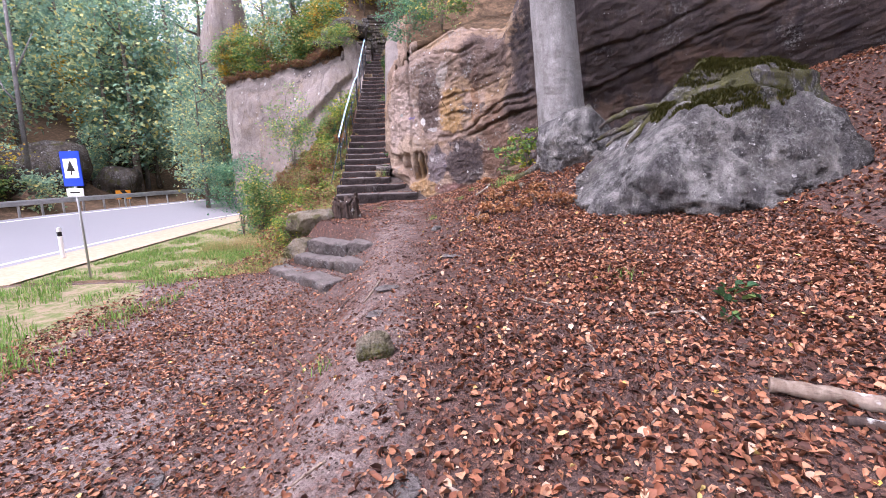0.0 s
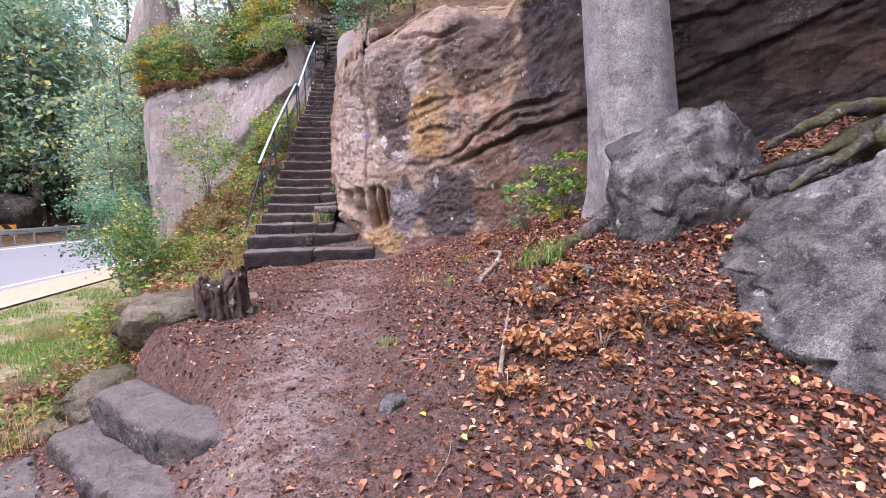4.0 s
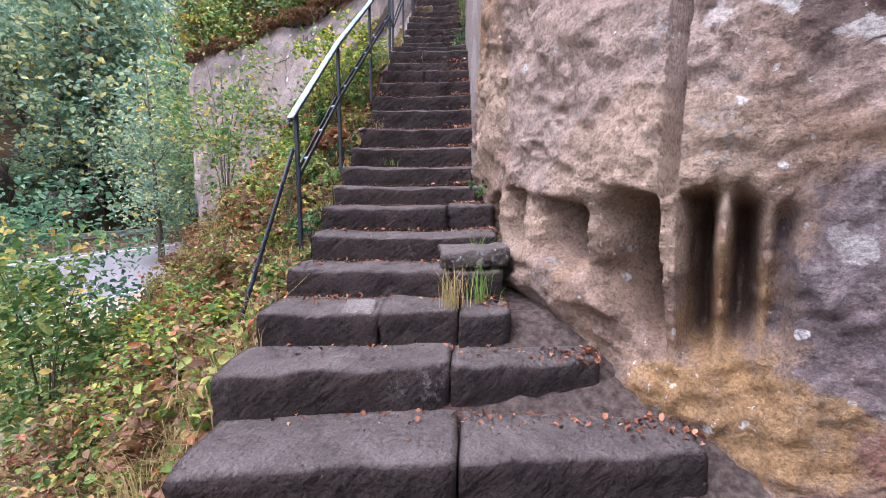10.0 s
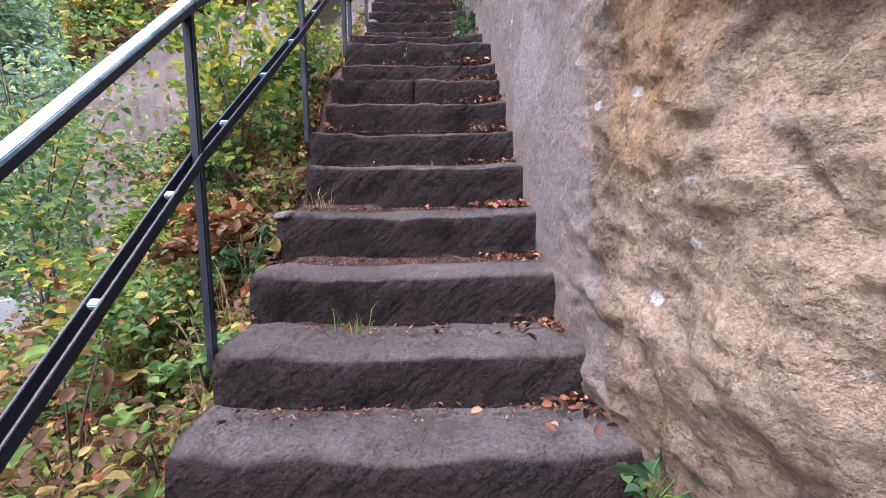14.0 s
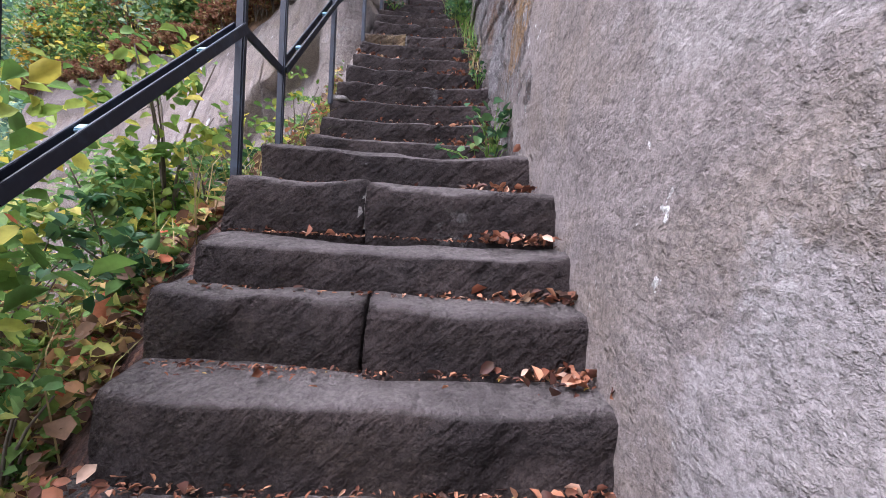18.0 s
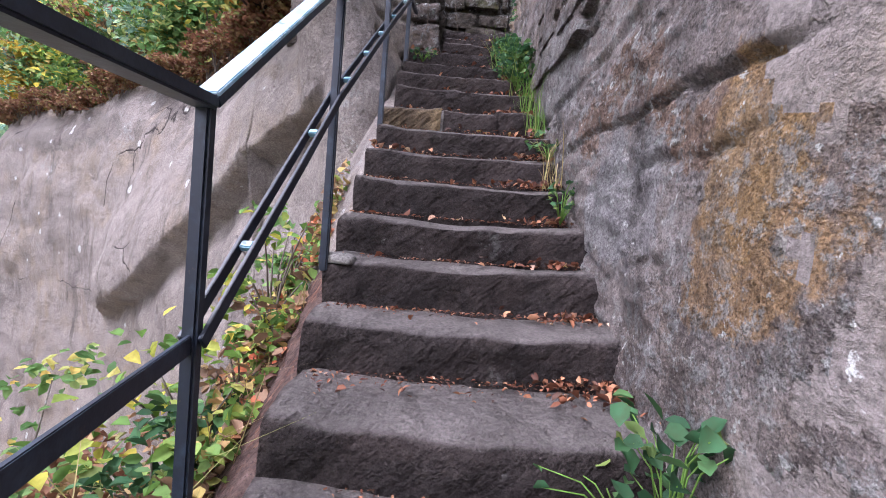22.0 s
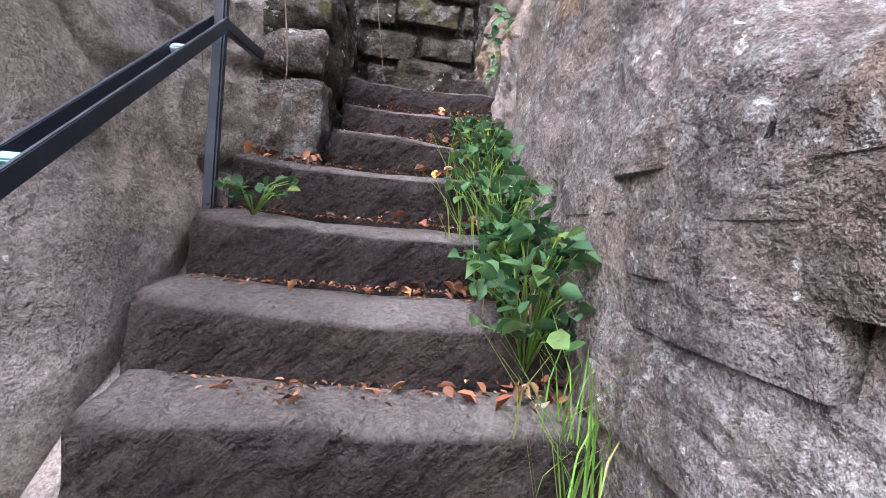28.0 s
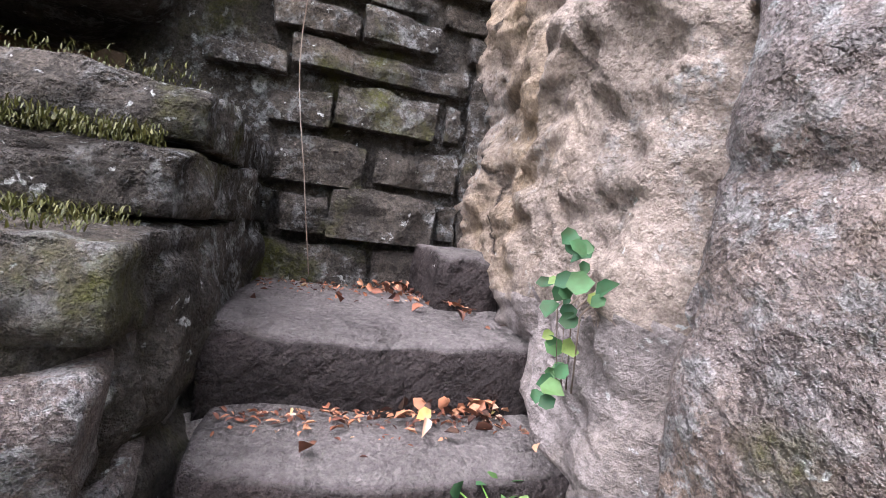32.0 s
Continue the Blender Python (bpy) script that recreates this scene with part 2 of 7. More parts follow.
INK = (0.027, 0.025, 0.033)
PLUM = (0.068, 0.049, 0.05)
OCHRE = (0.42, 0.26, 0.11)
TAN = (0.45, 0.34, 0.25)
PINK = (0.47, 0.37, 0.32)
RUST = (0.27, 0.13, 0.06)
LICHEN = (0.62, 0.61, 0.58)
BLUSH = (0.17, 0.085, 0.08)
MAT = {}
MAT["rock"] = sandstone(
    "purple_brown_sandstone", (0.39, 0.28, 0.212), (0.06, 0.052, 0.052), (0.42, 0.28, 0.16), 0.56, 0.57, 0.63, 0.3, 0.42,
    stains_and_shade=[
        ((-0.7, 10.8, 3.0), (1.0, 1.6, 1.5), PINK, 0.9), ((-0.4, 10.3, 2.0), (0.7, 1.2, 0.7), TAN, 0.9), ((0.35, 10.0, 3.5), (0.42, 1.2, 1.3), PLUM, 0.9),
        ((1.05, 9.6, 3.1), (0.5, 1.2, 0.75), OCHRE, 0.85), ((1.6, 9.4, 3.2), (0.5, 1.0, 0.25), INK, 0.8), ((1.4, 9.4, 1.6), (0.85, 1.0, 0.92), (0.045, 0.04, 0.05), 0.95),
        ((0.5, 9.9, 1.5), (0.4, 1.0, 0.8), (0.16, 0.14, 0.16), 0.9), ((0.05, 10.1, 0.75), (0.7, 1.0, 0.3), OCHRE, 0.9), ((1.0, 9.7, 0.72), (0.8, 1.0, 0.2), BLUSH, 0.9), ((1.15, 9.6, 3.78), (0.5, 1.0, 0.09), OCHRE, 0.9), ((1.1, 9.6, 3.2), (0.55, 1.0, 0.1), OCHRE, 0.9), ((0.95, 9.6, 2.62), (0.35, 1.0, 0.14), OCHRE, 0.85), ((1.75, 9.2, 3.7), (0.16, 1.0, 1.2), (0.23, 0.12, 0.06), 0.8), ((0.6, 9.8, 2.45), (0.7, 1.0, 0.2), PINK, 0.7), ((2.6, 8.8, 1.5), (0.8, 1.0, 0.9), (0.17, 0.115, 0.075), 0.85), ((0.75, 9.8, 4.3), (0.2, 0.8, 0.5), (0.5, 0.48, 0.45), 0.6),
        ((-1.15, 12.3, 2.7), (0.5, 0.6, 0.7), TAN, 0.85), ((-0.95, 11.6, 1.7), (0.5, 0.5, 0.4), TAN, 0.8), ((-1.2, 12.7, 3.6), (0.5, 0.4, 0.9), OCHRE, 0.6), ((-0.32, 10.42, 3.07), (0.13, 0.4, 0.1), (0.24, 0.2, 0.55), 0.9), ((-0.6, 10.7, 3.25), (0.11, 0.4, 0.1), (0.25, 0.31, 0.29), 0.9), ((2.3, 9.0, 2.2), (0.45, 1.0, 1.6), (0.15, 0.085, 0.06), 0.85), ((3.2, 8.5, 3.2), (0.8, 1.5, 1.4), PLUM, 0.9), ((2.0, 9.2, 4.8), (0.9, 1.5, 1.2), PLUM, 0.85), ((-0.2, 10.3, 4.8), (1.3, 1.5, 0.9), (0.22, 0.165, 0.14), 0.8),
        # Near-black INK here holds the shade of the overhang right of the beech.
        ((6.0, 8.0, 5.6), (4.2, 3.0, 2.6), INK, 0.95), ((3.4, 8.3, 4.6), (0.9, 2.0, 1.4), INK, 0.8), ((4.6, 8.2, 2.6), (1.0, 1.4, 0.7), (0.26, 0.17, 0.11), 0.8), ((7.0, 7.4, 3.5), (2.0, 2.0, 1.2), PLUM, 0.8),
        ((0.1, 10.15, 2.87), (0.08, 0.5, 0.18), LICHEN, 0.95), ((0.4, 9.97, 2.6), (0.17, 0.5, 0.09), LICHEN, 0.8), ((-0.12, 10.25, 2.85), (0.08, 0.5, 0.1), LICHEN, 0.6), ((0.62, 9.85, 2.95), (0.12, 0.5, 0.07), LICHEN, 0.6), ((1.15, 9.6, 2.05), (0.07, 0.5, 0.2), LICHEN, 0.5), ((0.35, 10.0, 1.75), (0.1, 0.5, 0.1), LICHEN, 0.6), ((0.55, 9.9, 2.05), (0.13, 0.5, 0.2), INK, 0.7), ((0.95, 9.65, 2.85), (0.45, 1.0, 0.16), OCHRE, 0.95), ((0.0, 10.2, 1.3), (0.22, 0.6, 0.6), OCHRE, 0.7),
    ], cracks=0.4, warp=0.28, discs=7.0, bumpy=1.05, grit=0.4)
# Dark purple rock; the overhang's shade is put into its colour too.
MAT["dark_shaded_rock"] = sandstone(
    "dark_shaded_sandstone", (0.12, 0.092, 0.085), (0.04, 0.034, 0.038), (0.15, 0.1, 0.07), 0.58, 0.55, 0.66, 0.0, cracks=0.3,
    stains_and_shade=[((4.3, 8.2, 2.4), (1.0, 1.4, 0.7), (0.26, 0.15, 0.09), 0.8), ((5.6, 7.9, 2.9), (0.8, 1.4, 0.5), (0.2, 0.13, 0.09), 0.7), ((7.4, 7.2, 3.9), (1.2, 1.4, 0.6), (0.17, 0.11, 0.08), 0.7)])
MAT["wall"] = sandstone("grey_dressed_sandstone", (0.275, 0.24, 0.225), (0.13, 0.11, 0.105), (0.28, 0.23, 0.185), 0.52, 0.6, 0.68, 0.0, 0.6, bumpy=0.7, cracks=0.44, grit=0.5,
    stains_and_shade=[((-1.4, 14.3, 4.7), (0.8, 0.5, 0.5), (0.36, 0.335, 0.32), 0.7), ((-1.4, 14.1, 3.6), (0.8, 0.5, 0.4), (0.34, 0.32, 0.315), 0.7)])
MAT["upper"] = sandstone("layered_grey_sandstone", (0.36, 0.305, 0.285), (0.085, 0.07, 0.068), (0.33, 0.225, 0.145), 0.52, 0.54, 0.45, 0.0, moss=0.7, cracks=0.3, discs=4.0, bumpy=1.5,
    stains_and_shade=[((-1.45, 15.95, 5.15), (0.8, 0.35, 0.25), (0.42, 0.25, 0.11), 0.85), ((-1.5, 16.35, 5.58), (0.6, 0.6, 0.1), (0.3, 0.17, 0.1), 0.7), ((-1.45, 15.95, 5.45), (0.6, 0.3, 0.3), OCHRE, 0.8), ((-1.5, 16.8, 5.3), (0.6, 0.5, 0.4), (0.38, 0.37, 0.38), 0.75), ((-1.5, 16.9, 5.75), (0.6, 0.6, 0.16), RUST, 0.5), ((-1.5, 18.9, 7.9), (0.6, 0.3, 0.5), OCHRE, 0.7), ((-1.5, 17.9, 6.2), (0.6, 0.6, 0.35), (0.4, 0.39, 0.39), 0.6)])
MAT["cliff"] = sandstone("pale_cliff_sandstone", (0.38, 0.33, 0.3), (0.14, 0.117, 0.11), (0.34, 0.27, 0.2), 0.56, 0.56, 0.66, 0.0, bumpy=0.9, cracks=0.42, discs=3.2, grit=0.9,
    stains_and_shade=[((-6.0, 21.2, 7.2), (3.0, 2.0, 0.7), (0.11, 0.095, 0.09), 0.8), ((-9.5, 23.4, 6.6), (3.0, 2.0, 0.5), (0.16, 0.14, 0.13), 0.7), ((-11.9, 25.0, 4.0), (1.3, 2.0, 2.2), (0.5, 0.45, 0.41), 0.6)])
MAT["flaky"] = sandstone("flaking_pinkish_sandstone", (0.4, 0.325, 0.27), (0.15, 0.12, 0.105), (0.42, 0.3, 0.18), 0.54, 0.6, 0.62, 0.0, 0.5, grit=0.5, bumpy=1.2, cracks=0.5)
# Moss on top; the dark right-hand patch is shadow put into the colour.
MAT["boulder"] = sandstone("lichen_grey_boulder_stone", (0.47, 0.455, 0.43), (0.06, 0.056, 0.06), (0.24, 0.22, 0.19), 0.52, 0.47, 0.56, 0.3, 0.85, moss=0.75, bumpy=1.7, cracks=0.3, discs=5.0, grit=1.5, stains_and_shade=[((0.5, 0.1, 1.6), (1.6, 1.3, 0.75), (0.075, 0.072, 0.018), 1.0), ((1.9, -0.6, 0.4), (0.9, 1.1, 1.4), (0.06, 0.055, 0.05), 0.85), ((-0.6, -1.3, 0.1), (0.5, 0.6, 0.4), (0.6, 0.58, 0.55), 0.7)], warp=0.2)
MAT["edge_stone"] = sandstone("earthy_mossy_stone", (0.36, 0.31, 0.24), (0.1, 0.083, 0.062), (0.3, 0.24, 0.15), 0.5, 0.55, 0.56, 0.2, 0.7, moss=0.52, bumpy=1.7)
MAT["mossy"] = sandstone("mossy_dark_boulder_stone", (0.13, 0.12, 0.115), (0.045, 0.042, 0.045), (0.12, 0.1, 0.08), 0.6, 0.5, 0.55, 0.2, 0.9, moss=0.5, bumpy=1.3)
# Step tops pale, risers dark: wear plus overhead light held in the colours.
MAT["step"] = sandstone("worn_step_stone_lit_tops", (0.072, 0.056, 0.052), (0.024, 0.019, 0.019), (0.1, 0.076, 0.062), 0.6, 0.55, 0.74, 0.0, 0.8, trodden=(0.23, 0.203, 0.194), chisel=0.5, bumpy=1.4, cracks=0.2)
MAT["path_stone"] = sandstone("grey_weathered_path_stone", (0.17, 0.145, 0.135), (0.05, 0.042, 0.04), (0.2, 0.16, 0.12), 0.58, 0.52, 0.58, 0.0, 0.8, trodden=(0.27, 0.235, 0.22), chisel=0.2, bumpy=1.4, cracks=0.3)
MAT["carved"] = sandstone("tan_carved_step_stone", (0.33, 0.235, 0.13), (0.07, 0.052, 0.042), (0.38, 0.27, 0.14), 0.5, 0.48, 0.8, 0.0, 1.0, trodden=(0.22, 0.195, 0.18), chisel=1.0, bumpy=1.3, cracks=0.2)
MAT["mortar"] = sandstone("pale_mortar", (0.29, 0.27, 0.255), (0.13, 0.12, 0.11), (0.26, 0.23, 0.2), 0.6, 0.6, 0.8, 0.0, 0.3)
MAT["masonry"] = sandstone("dark_mossy_masonry_stone", (0.14, 0.118, 0.098), (0.03, 0.026, 0.023), (0.17, 0.13, 0.09), 0.6, 0.52, 0.52, 0.0, 0.95, moss=0.6, bumpy=1.6, cracks=0.25, discs=5.0)


def plain(name, a, b, scale=8.0, rough=0.8, metal=0.0, bump=0.2, spec=0.3):
    n = Nodes(name)
    f = n.noise(scale, 6, 0.65)
    return n.done(n.mix(n.ramp(f, [(0.35, 0.0), (0.65, 1.0)]), a, b), rough, n.bump(n.noise(scale * 6, 4), bump, 0.01), metal, spec)


def earth():
    n = Nodes("leafy_forest_soil")
    big = n.noise(0.7, 5, 0.6)
    cell = n.node("ShaderNodeTexVoronoi", Vector=n.stretch(1, 1, 0.4), Scale=55.0, Randomness=1.0)
    chips = n.ramp(cell.outputs[1], [(0.1, (0.045, 0.027, 0.024)), (0.35, (0.085, 0.046, 0.037)), (0.6, (0.15, 0.073, 0.052)), (0.8, (0.23, 0.12, 0.08)), (0.95, (0.4, 0.29, 0.22))], "CONSTANT")
    soil = n.mix(n.ramp(n.noise(14, 6, 0.7), [(0.35, 0.0), (0.7, 1.0)]), (0.045, 0.028, 0.024), (0.155, 0.105, 0.092))
    dusty = n.mix(n.ramp(n.noise(18, 6, 0.75), [(0.36, 0.0), (0.66, 1.0)]), (0.14, 0.105, 0.097), (0.38, 0.31, 0.285))
    x, y = n.axis(0), n.axis(1)
    ragged = n.math("MULTIPLY", n.math("SUBTRACT", n.noise(0.9, 6, 0.65), 0.5), 3.2)
    open_ground = n.math("MULTIPLY", n.ramp(n.math("ADD", n.math("MULTIPLY", x, -0.25), n.math("MULTIPLY", ragged, 0.25)), [(0.2, 0.0), (0.62, 0.85)]), n.ramp(n.math("MULTIPLY", y, 0.1), [(0.3, 1.0), (0.42, 0.0)]))
    tread = n.ramp(n.math("ADD", n.math("ABSOLUTE", n.math("ADD", x, n.math("SUBTRACT", 0.65, n.math("MULTIPLY", y, 0.02)))), n.math("MULTIPLY", ragged, 0.45)), [(0.15, 0.75), (0.75, 0.0)])
    soil = n.mix(n.math("MAXIMUM", open_ground, tread), soil, dusty)
    c = n.mix(n.ramp(n.math("ADD", n.noise(5, 5, 0.7), n.math("MULTIPLY", big, 0.4)), [(0.6, 0.0), (0.84, 0.9)]), soil, chips)
    c = n.mix(n.ramp(n.noise(110, 3, 0.75), [(0.34, 0.7), (0.48, 0.0)]), c, (0.02, 0.014, 0.012))
    h = n.math("ADD", n.math("MULTIPLY", cell.outputs[0], -0.6), n.noise(40, 5, 0.7))
    return n.done(c, 0.9, n.bump(h, 0.9, 0.025), spec=0.15)


def bank_soil():
    n = Nodes("dry_grass_bank_soil")
    c = n.ramp(n.noise(3.5, 8, 0.75), [(0.3, (0.05, 0.035, 0.024)), (0.48, (0.11, 0.075, 0.048)), (0.62, (0.2, 0.13, 0.08)), (0.78, (0.13, 0.12, 0.05))])
    return n.done(c, 0.95, n.bump(n.noise(24, 6, 0.75), 0.9, 0.04), spec=0.1)


def grassy():
    n = Nodes("short_verge_grass")
    c = n.ramp(n.noise(5, 8, 0.75), [(0.36, (0.12, 0.17, 0.05)), (0.46, (0.19, 0.2, 0.09)), (0.54, (0.3, 0.24, 0.16)), (0.68, (0.34, 0.25, 0.19))])
    return n.done(c, 0.95, n.bump(n.noise(50, 6, 0.75), 0.9, 0.03), spec=0.1)


def asphalt():
    n = Nodes("grey_asphalt")
    c = n.mix(n.ramp(n.noise(90, 3, 0.7), [(0.35, 0.0), (0.7, 1.0)]), (0.2, 0.2, 0.215), (0.28, 0.28, 0.295))
    c = n.mix(n.ramp(n.noise(0.6, 4), [(0.4, 0.0), (0.7, 0.5)]), c, (0.22, 0.22, 0.235))
    return n.done(c, 0.75, n.bump(n.noise(120, 3), 0.3, 0.01))


def leaf(name, stops, glow=0.35):
    """Leaves vary one by one; light passes through them."""
    n = Nodes(name)
    pick = n.node("ShaderNodeNewGeometry").outputs["Random Per Island"]
    c = n.ramp(pick, stops)
    c = n.mix(n.ramp(n.noise(30, 3), [(0.4, 0.0), (0.7, 0.4)]), c, (0.05, 0.04, 0.015))
    n.done(c, 0.6, None, spec=0.25)
    thin = n.node("ShaderNodeBsdfTranslucent", Color=c)
    both = n.node("ShaderNodeMixShader", Fac=glow)
    n.t.links.new(n.bsdf.outputs[0], both.inputs[1])
    n.t.links.new(thin.outputs[0], both.inputs[2])
    n.t.links.new(both.outputs[0], n.t.nodes["Material Output"].inputs[0])
    return n.mat


def bark(name, a, b, scale=5.0):
    n = Nodes(name)
    f = n.noise(scale, 6, 0.65, vector=n.stretch(1, 1, 0.35))
    c = n.mix(n.ramp(f, [(0.38, 0.0), (0.62, 1.0)]), a, b)
    c = n.mix(n.ramp(n.noise(7, 4), [(0.62, 0.0), (0.68, 0.8)]), c, (0.5, 0.5, 0.48))
    lines = n.noise(3.0, 5, 0.7, vector=n.stretch(1.0, 1.0, 7.0))
    c = n.mix(n.ramp(lines, [(0.58, 0.0), (0.66, 0.6)]), c, tuple(v * 0.5 for v in a))
    return n.done(c, 0.85, n.bump(n.noise(22, 6, 0.7), 0.5, 0.02, n.bump(lines, 0.3, 0.02)), spec=0.2)


MAT["earth"] = earth()
MAT["bank"] = bank_soil()
MAT["loam"] = plain("dark_crumbly_loam", (0.035, 0.027, 0.024), (0.105, 0.085, 0.075), 22, 0.95, 0.0, 1.0, 0.1)
MAT["grass"] = grassy()
MAT["asphalt"] = asphalt()
MAT["sand"] = plain("sandy_road_shoulder", (0.36, 0.27, 0.18), (0.44, 0.35, 0.25), 6)
MAT["paintline"] = plain("white_road_paint", (0.62, 0.62, 0.6), (0.75, 0.75, 0.73), 20)
MAT["zinc"] = plain("galvanised_steel", (0.42, 0.43, 0.44), (0.55, 0.56, 0.57), 4, 0.5, 0.6, 0.05)
MAT["green"] = leaf("green_leaf", [(0.0, (0.0906, 0.202, 0.0665)), (0.35, (0.142, 0.282, 0.0907)), (0.7, (0.242, 0.384, 0.136)), (0.9, (0.504, 0.504, 0.151)), (1.0, (0.766, 0.545, 0.151))], 0.5)
MAT["deep"] = leaf("dark_green_leaf", [(0.0, (0.06, 0.17, 0.11)), (0.5, (0.12, 0.28, 0.17)), (1.0, (0.24, 0.42, 0.22))], 0.45)
# Leaf colours lightened and blued so that distance haze sits in them.
MAT["haze"] = leaf("hazed_forest_leaf", [(0.0, (0.16, 0.3, 0.24)), (0.5, (0.29, 0.47, 0.33)), (0.8, (0.48, 0.62, 0.36)), (0.93, (0.8, 0.78, 0.36)), (1.0, (0.85, 0.7, 0.2))], 0.5)
MAT["yellow"] = leaf("autumn_yellow_leaf", [(0.0, (0.24, 0.24, 0.042)), (0.4, (0.456, 0.372, 0.054)), (0.8, (0.66, 0.456, 0.06)), (1.0, (0.6, 0.264, 0.048))])
MAT["bramble"] = leaf("autumn_bramble_leaf", [(0.0, (0.12, 0.24, 0.06)), (0.25, (0.22, 0.34, 0.08)), (0.36, (0.46, 0.48, 0.12)), (0.42, (0.13, 0.075, 0.05)), (0.72, (0.32, 0.19, 0.12)), (0.86, (0.5, 0.38, 0.13)), (0.94, (0.5, 0.25, 0.13)), (1.0, (0.6, 0.14, 0.07))])
MAT["litter"] = leaf("fallen_beech_leaf", [(0.0, (0.04, 0.019, 0.016)), (0.3, (0.105, 0.04, 0.027)), (0.55, (0.22, 0.078, 0.042)), (0.75, (0.36, 0.15, 0.08)), (0.92, (0.46, 0.23, 0.13)), (0.985, (0.56, 0.38, 0.28)), (1.0, (0.55, 0.4, 0.08))], 0.08)
MAT["crumb"] = leaf("trodden_leaf_crumb", [(0.0, (0.025, 0.014, 0.012)), (0.45, (0.07, 0.032, 0.024)), (0.75, (0.14, 0.062, 0.04)), (0.92, (0.27, 0.14, 0.09)), (1.0, (0.5, 0.38, 0.3))], 0.05)
MAT["maple"] = leaf("turning_maple_leaf", [(0.0, (0.092, 0.196, 0.046)), (0.45, (0.161, 0.299, 0.0633)), (0.7, (0.345, 0.414, 0.0805)), (1.0, (0.667, 0.54, 0.0805))], 0.45)
MAT["russet"] = leaf("russet_heather_leaf", [(0.0, (0.16, 0.07, 0.045)), (0.5, (0.27, 0.13, 0.075)), (0.85, (0.32, 0.22, 0.1)), (1.0, (0.2, 0.24, 0.08))], 0.25)
MAT["dry"] = leaf("dried_beech_leaf", [(0.0, (0.24, 0.095, 0.045)), (0.5, (0.4, 0.18, 0.08)), (0.85, (0.52, 0.28, 0.13)), (1.0, (0.6, 0.4, 0.26))], 0.2)
MAT["moss"] = leaf("olive_moss", [(0.0, (0.035, 0.037, 0.01)), (0.5, (0.065, 0.07, 0.016)), (1.0, (0.12, 0.11, 0.035))], 0.2)
MAT["straw"] = leaf("dry_grass_blade", [(0.0, (0.338, 0.254, 0.118)), (0.5, (0.506, 0.389, 0.186)), (1.0, (0.27, 0.288, 0.0844))], 0.3)
MAT["blade"] = leaf("green_grass_blade", [(0.0, (0.1, 0.22, 0.04)), (0.7, (0.2, 0.36, 0.07)), (1.0, (0.36, 0.36, 0.13))], 0.3)
MAT["beech"] = sandstone("lichened_beech_bark", (0.5, 0.485, 0.48), (0.15, 0.135, 0.13), (0.31, 0.29, 0.28), 0.52, 0.53, 0.4, 0.3, 0.7, bumpy=1.1, cracks=0.0, discs=4.0)
MAT["root"] = sandstone("mossy_root_bark", (0.17, 0.15, 0.135), (0.05, 0.042, 0.036), (0.14, 0.115, 0.09), 0.5, 0.5, 0.55, 0.0, 0.8, moss=0.5, bumpy=1.2)
MAT["trunk"] = bark("grey_brown_bark", (0.1, 0.08, 0.065), (0.2, 0.17, 0.14), 9)
MAT["dead"] = bark("dead_wood", (0.14, 0.1, 0.075), (0.26, 0.21, 0.17), 12)
MAT["stump"] = bark("rotten_stump_wood", (0.03, 0.022, 0.02), (0.09, 0.062, 0.05), 14)


def steel():
    n = Nodes("worn_blue_black_paint")
    f = n.noise(9, 6, 0.7)
    c = n.mix(n.ramp(f, [(0.5, 0.0), (0.7, 1.0)]), (0.012, 0.016, 0.028), (0.03, 0.045, 0.07))
    c = n.mix(n.ramp(n.noise(26, 5, 0.7), [(0.64, 0.0), (0.7, 0.7)]), c, (0.07, 0.045, 0.035))
    return n.done(c, 0.42, n.bump(n.noise(60, 3), 0.15, 0.005), 0.0, 0.5)


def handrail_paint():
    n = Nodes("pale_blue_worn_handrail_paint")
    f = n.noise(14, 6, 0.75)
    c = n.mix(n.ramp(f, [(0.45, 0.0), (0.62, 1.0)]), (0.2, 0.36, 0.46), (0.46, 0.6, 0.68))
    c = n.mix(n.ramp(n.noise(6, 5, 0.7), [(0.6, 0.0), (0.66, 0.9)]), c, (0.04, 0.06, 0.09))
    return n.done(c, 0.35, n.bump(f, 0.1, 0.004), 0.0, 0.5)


MAT["steel"] = steel()
MAT["handrail"] = handrail_paint()

# ---------------------------------------------------------------- building helpers


def mesh_object(name, verts, faces, material, parent=None, smooth=True, label=""):
    me = bpy.data.meshes.new(name)
    me.from_pydata([tuple(v) for v in verts], [], [tuple(f) for f in faces])
    if smooth:
        me.shade_smooth()
    me.materials.append(MAT[material] if isinstance(material, str) else material)
    ob = new(name, me)
    if parent is not None:
        ob.parent = parent
    if label:
        ob["label"] = label
    return ob


def part(name, bm, material, parent, label="", smooth=False):
    me = bpy.data.meshes.new(name)
    bm.to_mesh(me)
    bm.free()
    if smooth:
        me.shade_smooth()
    me.materials.append(MAT[material] if isinstance(material, str) else material)
    ob = new(name, me)
    ob.parent = parent
    if label:
        ob["label"] = label
    return ob


def empty(name, at=(0, 0, 0)):
    ob = new(name)
    ob.location = at
    return ob


def smooth01(a, b, x):
    t = min(1.0, max(0.0, (x - a) / (b - a)))
    return t * t * (3 - 2 * t)


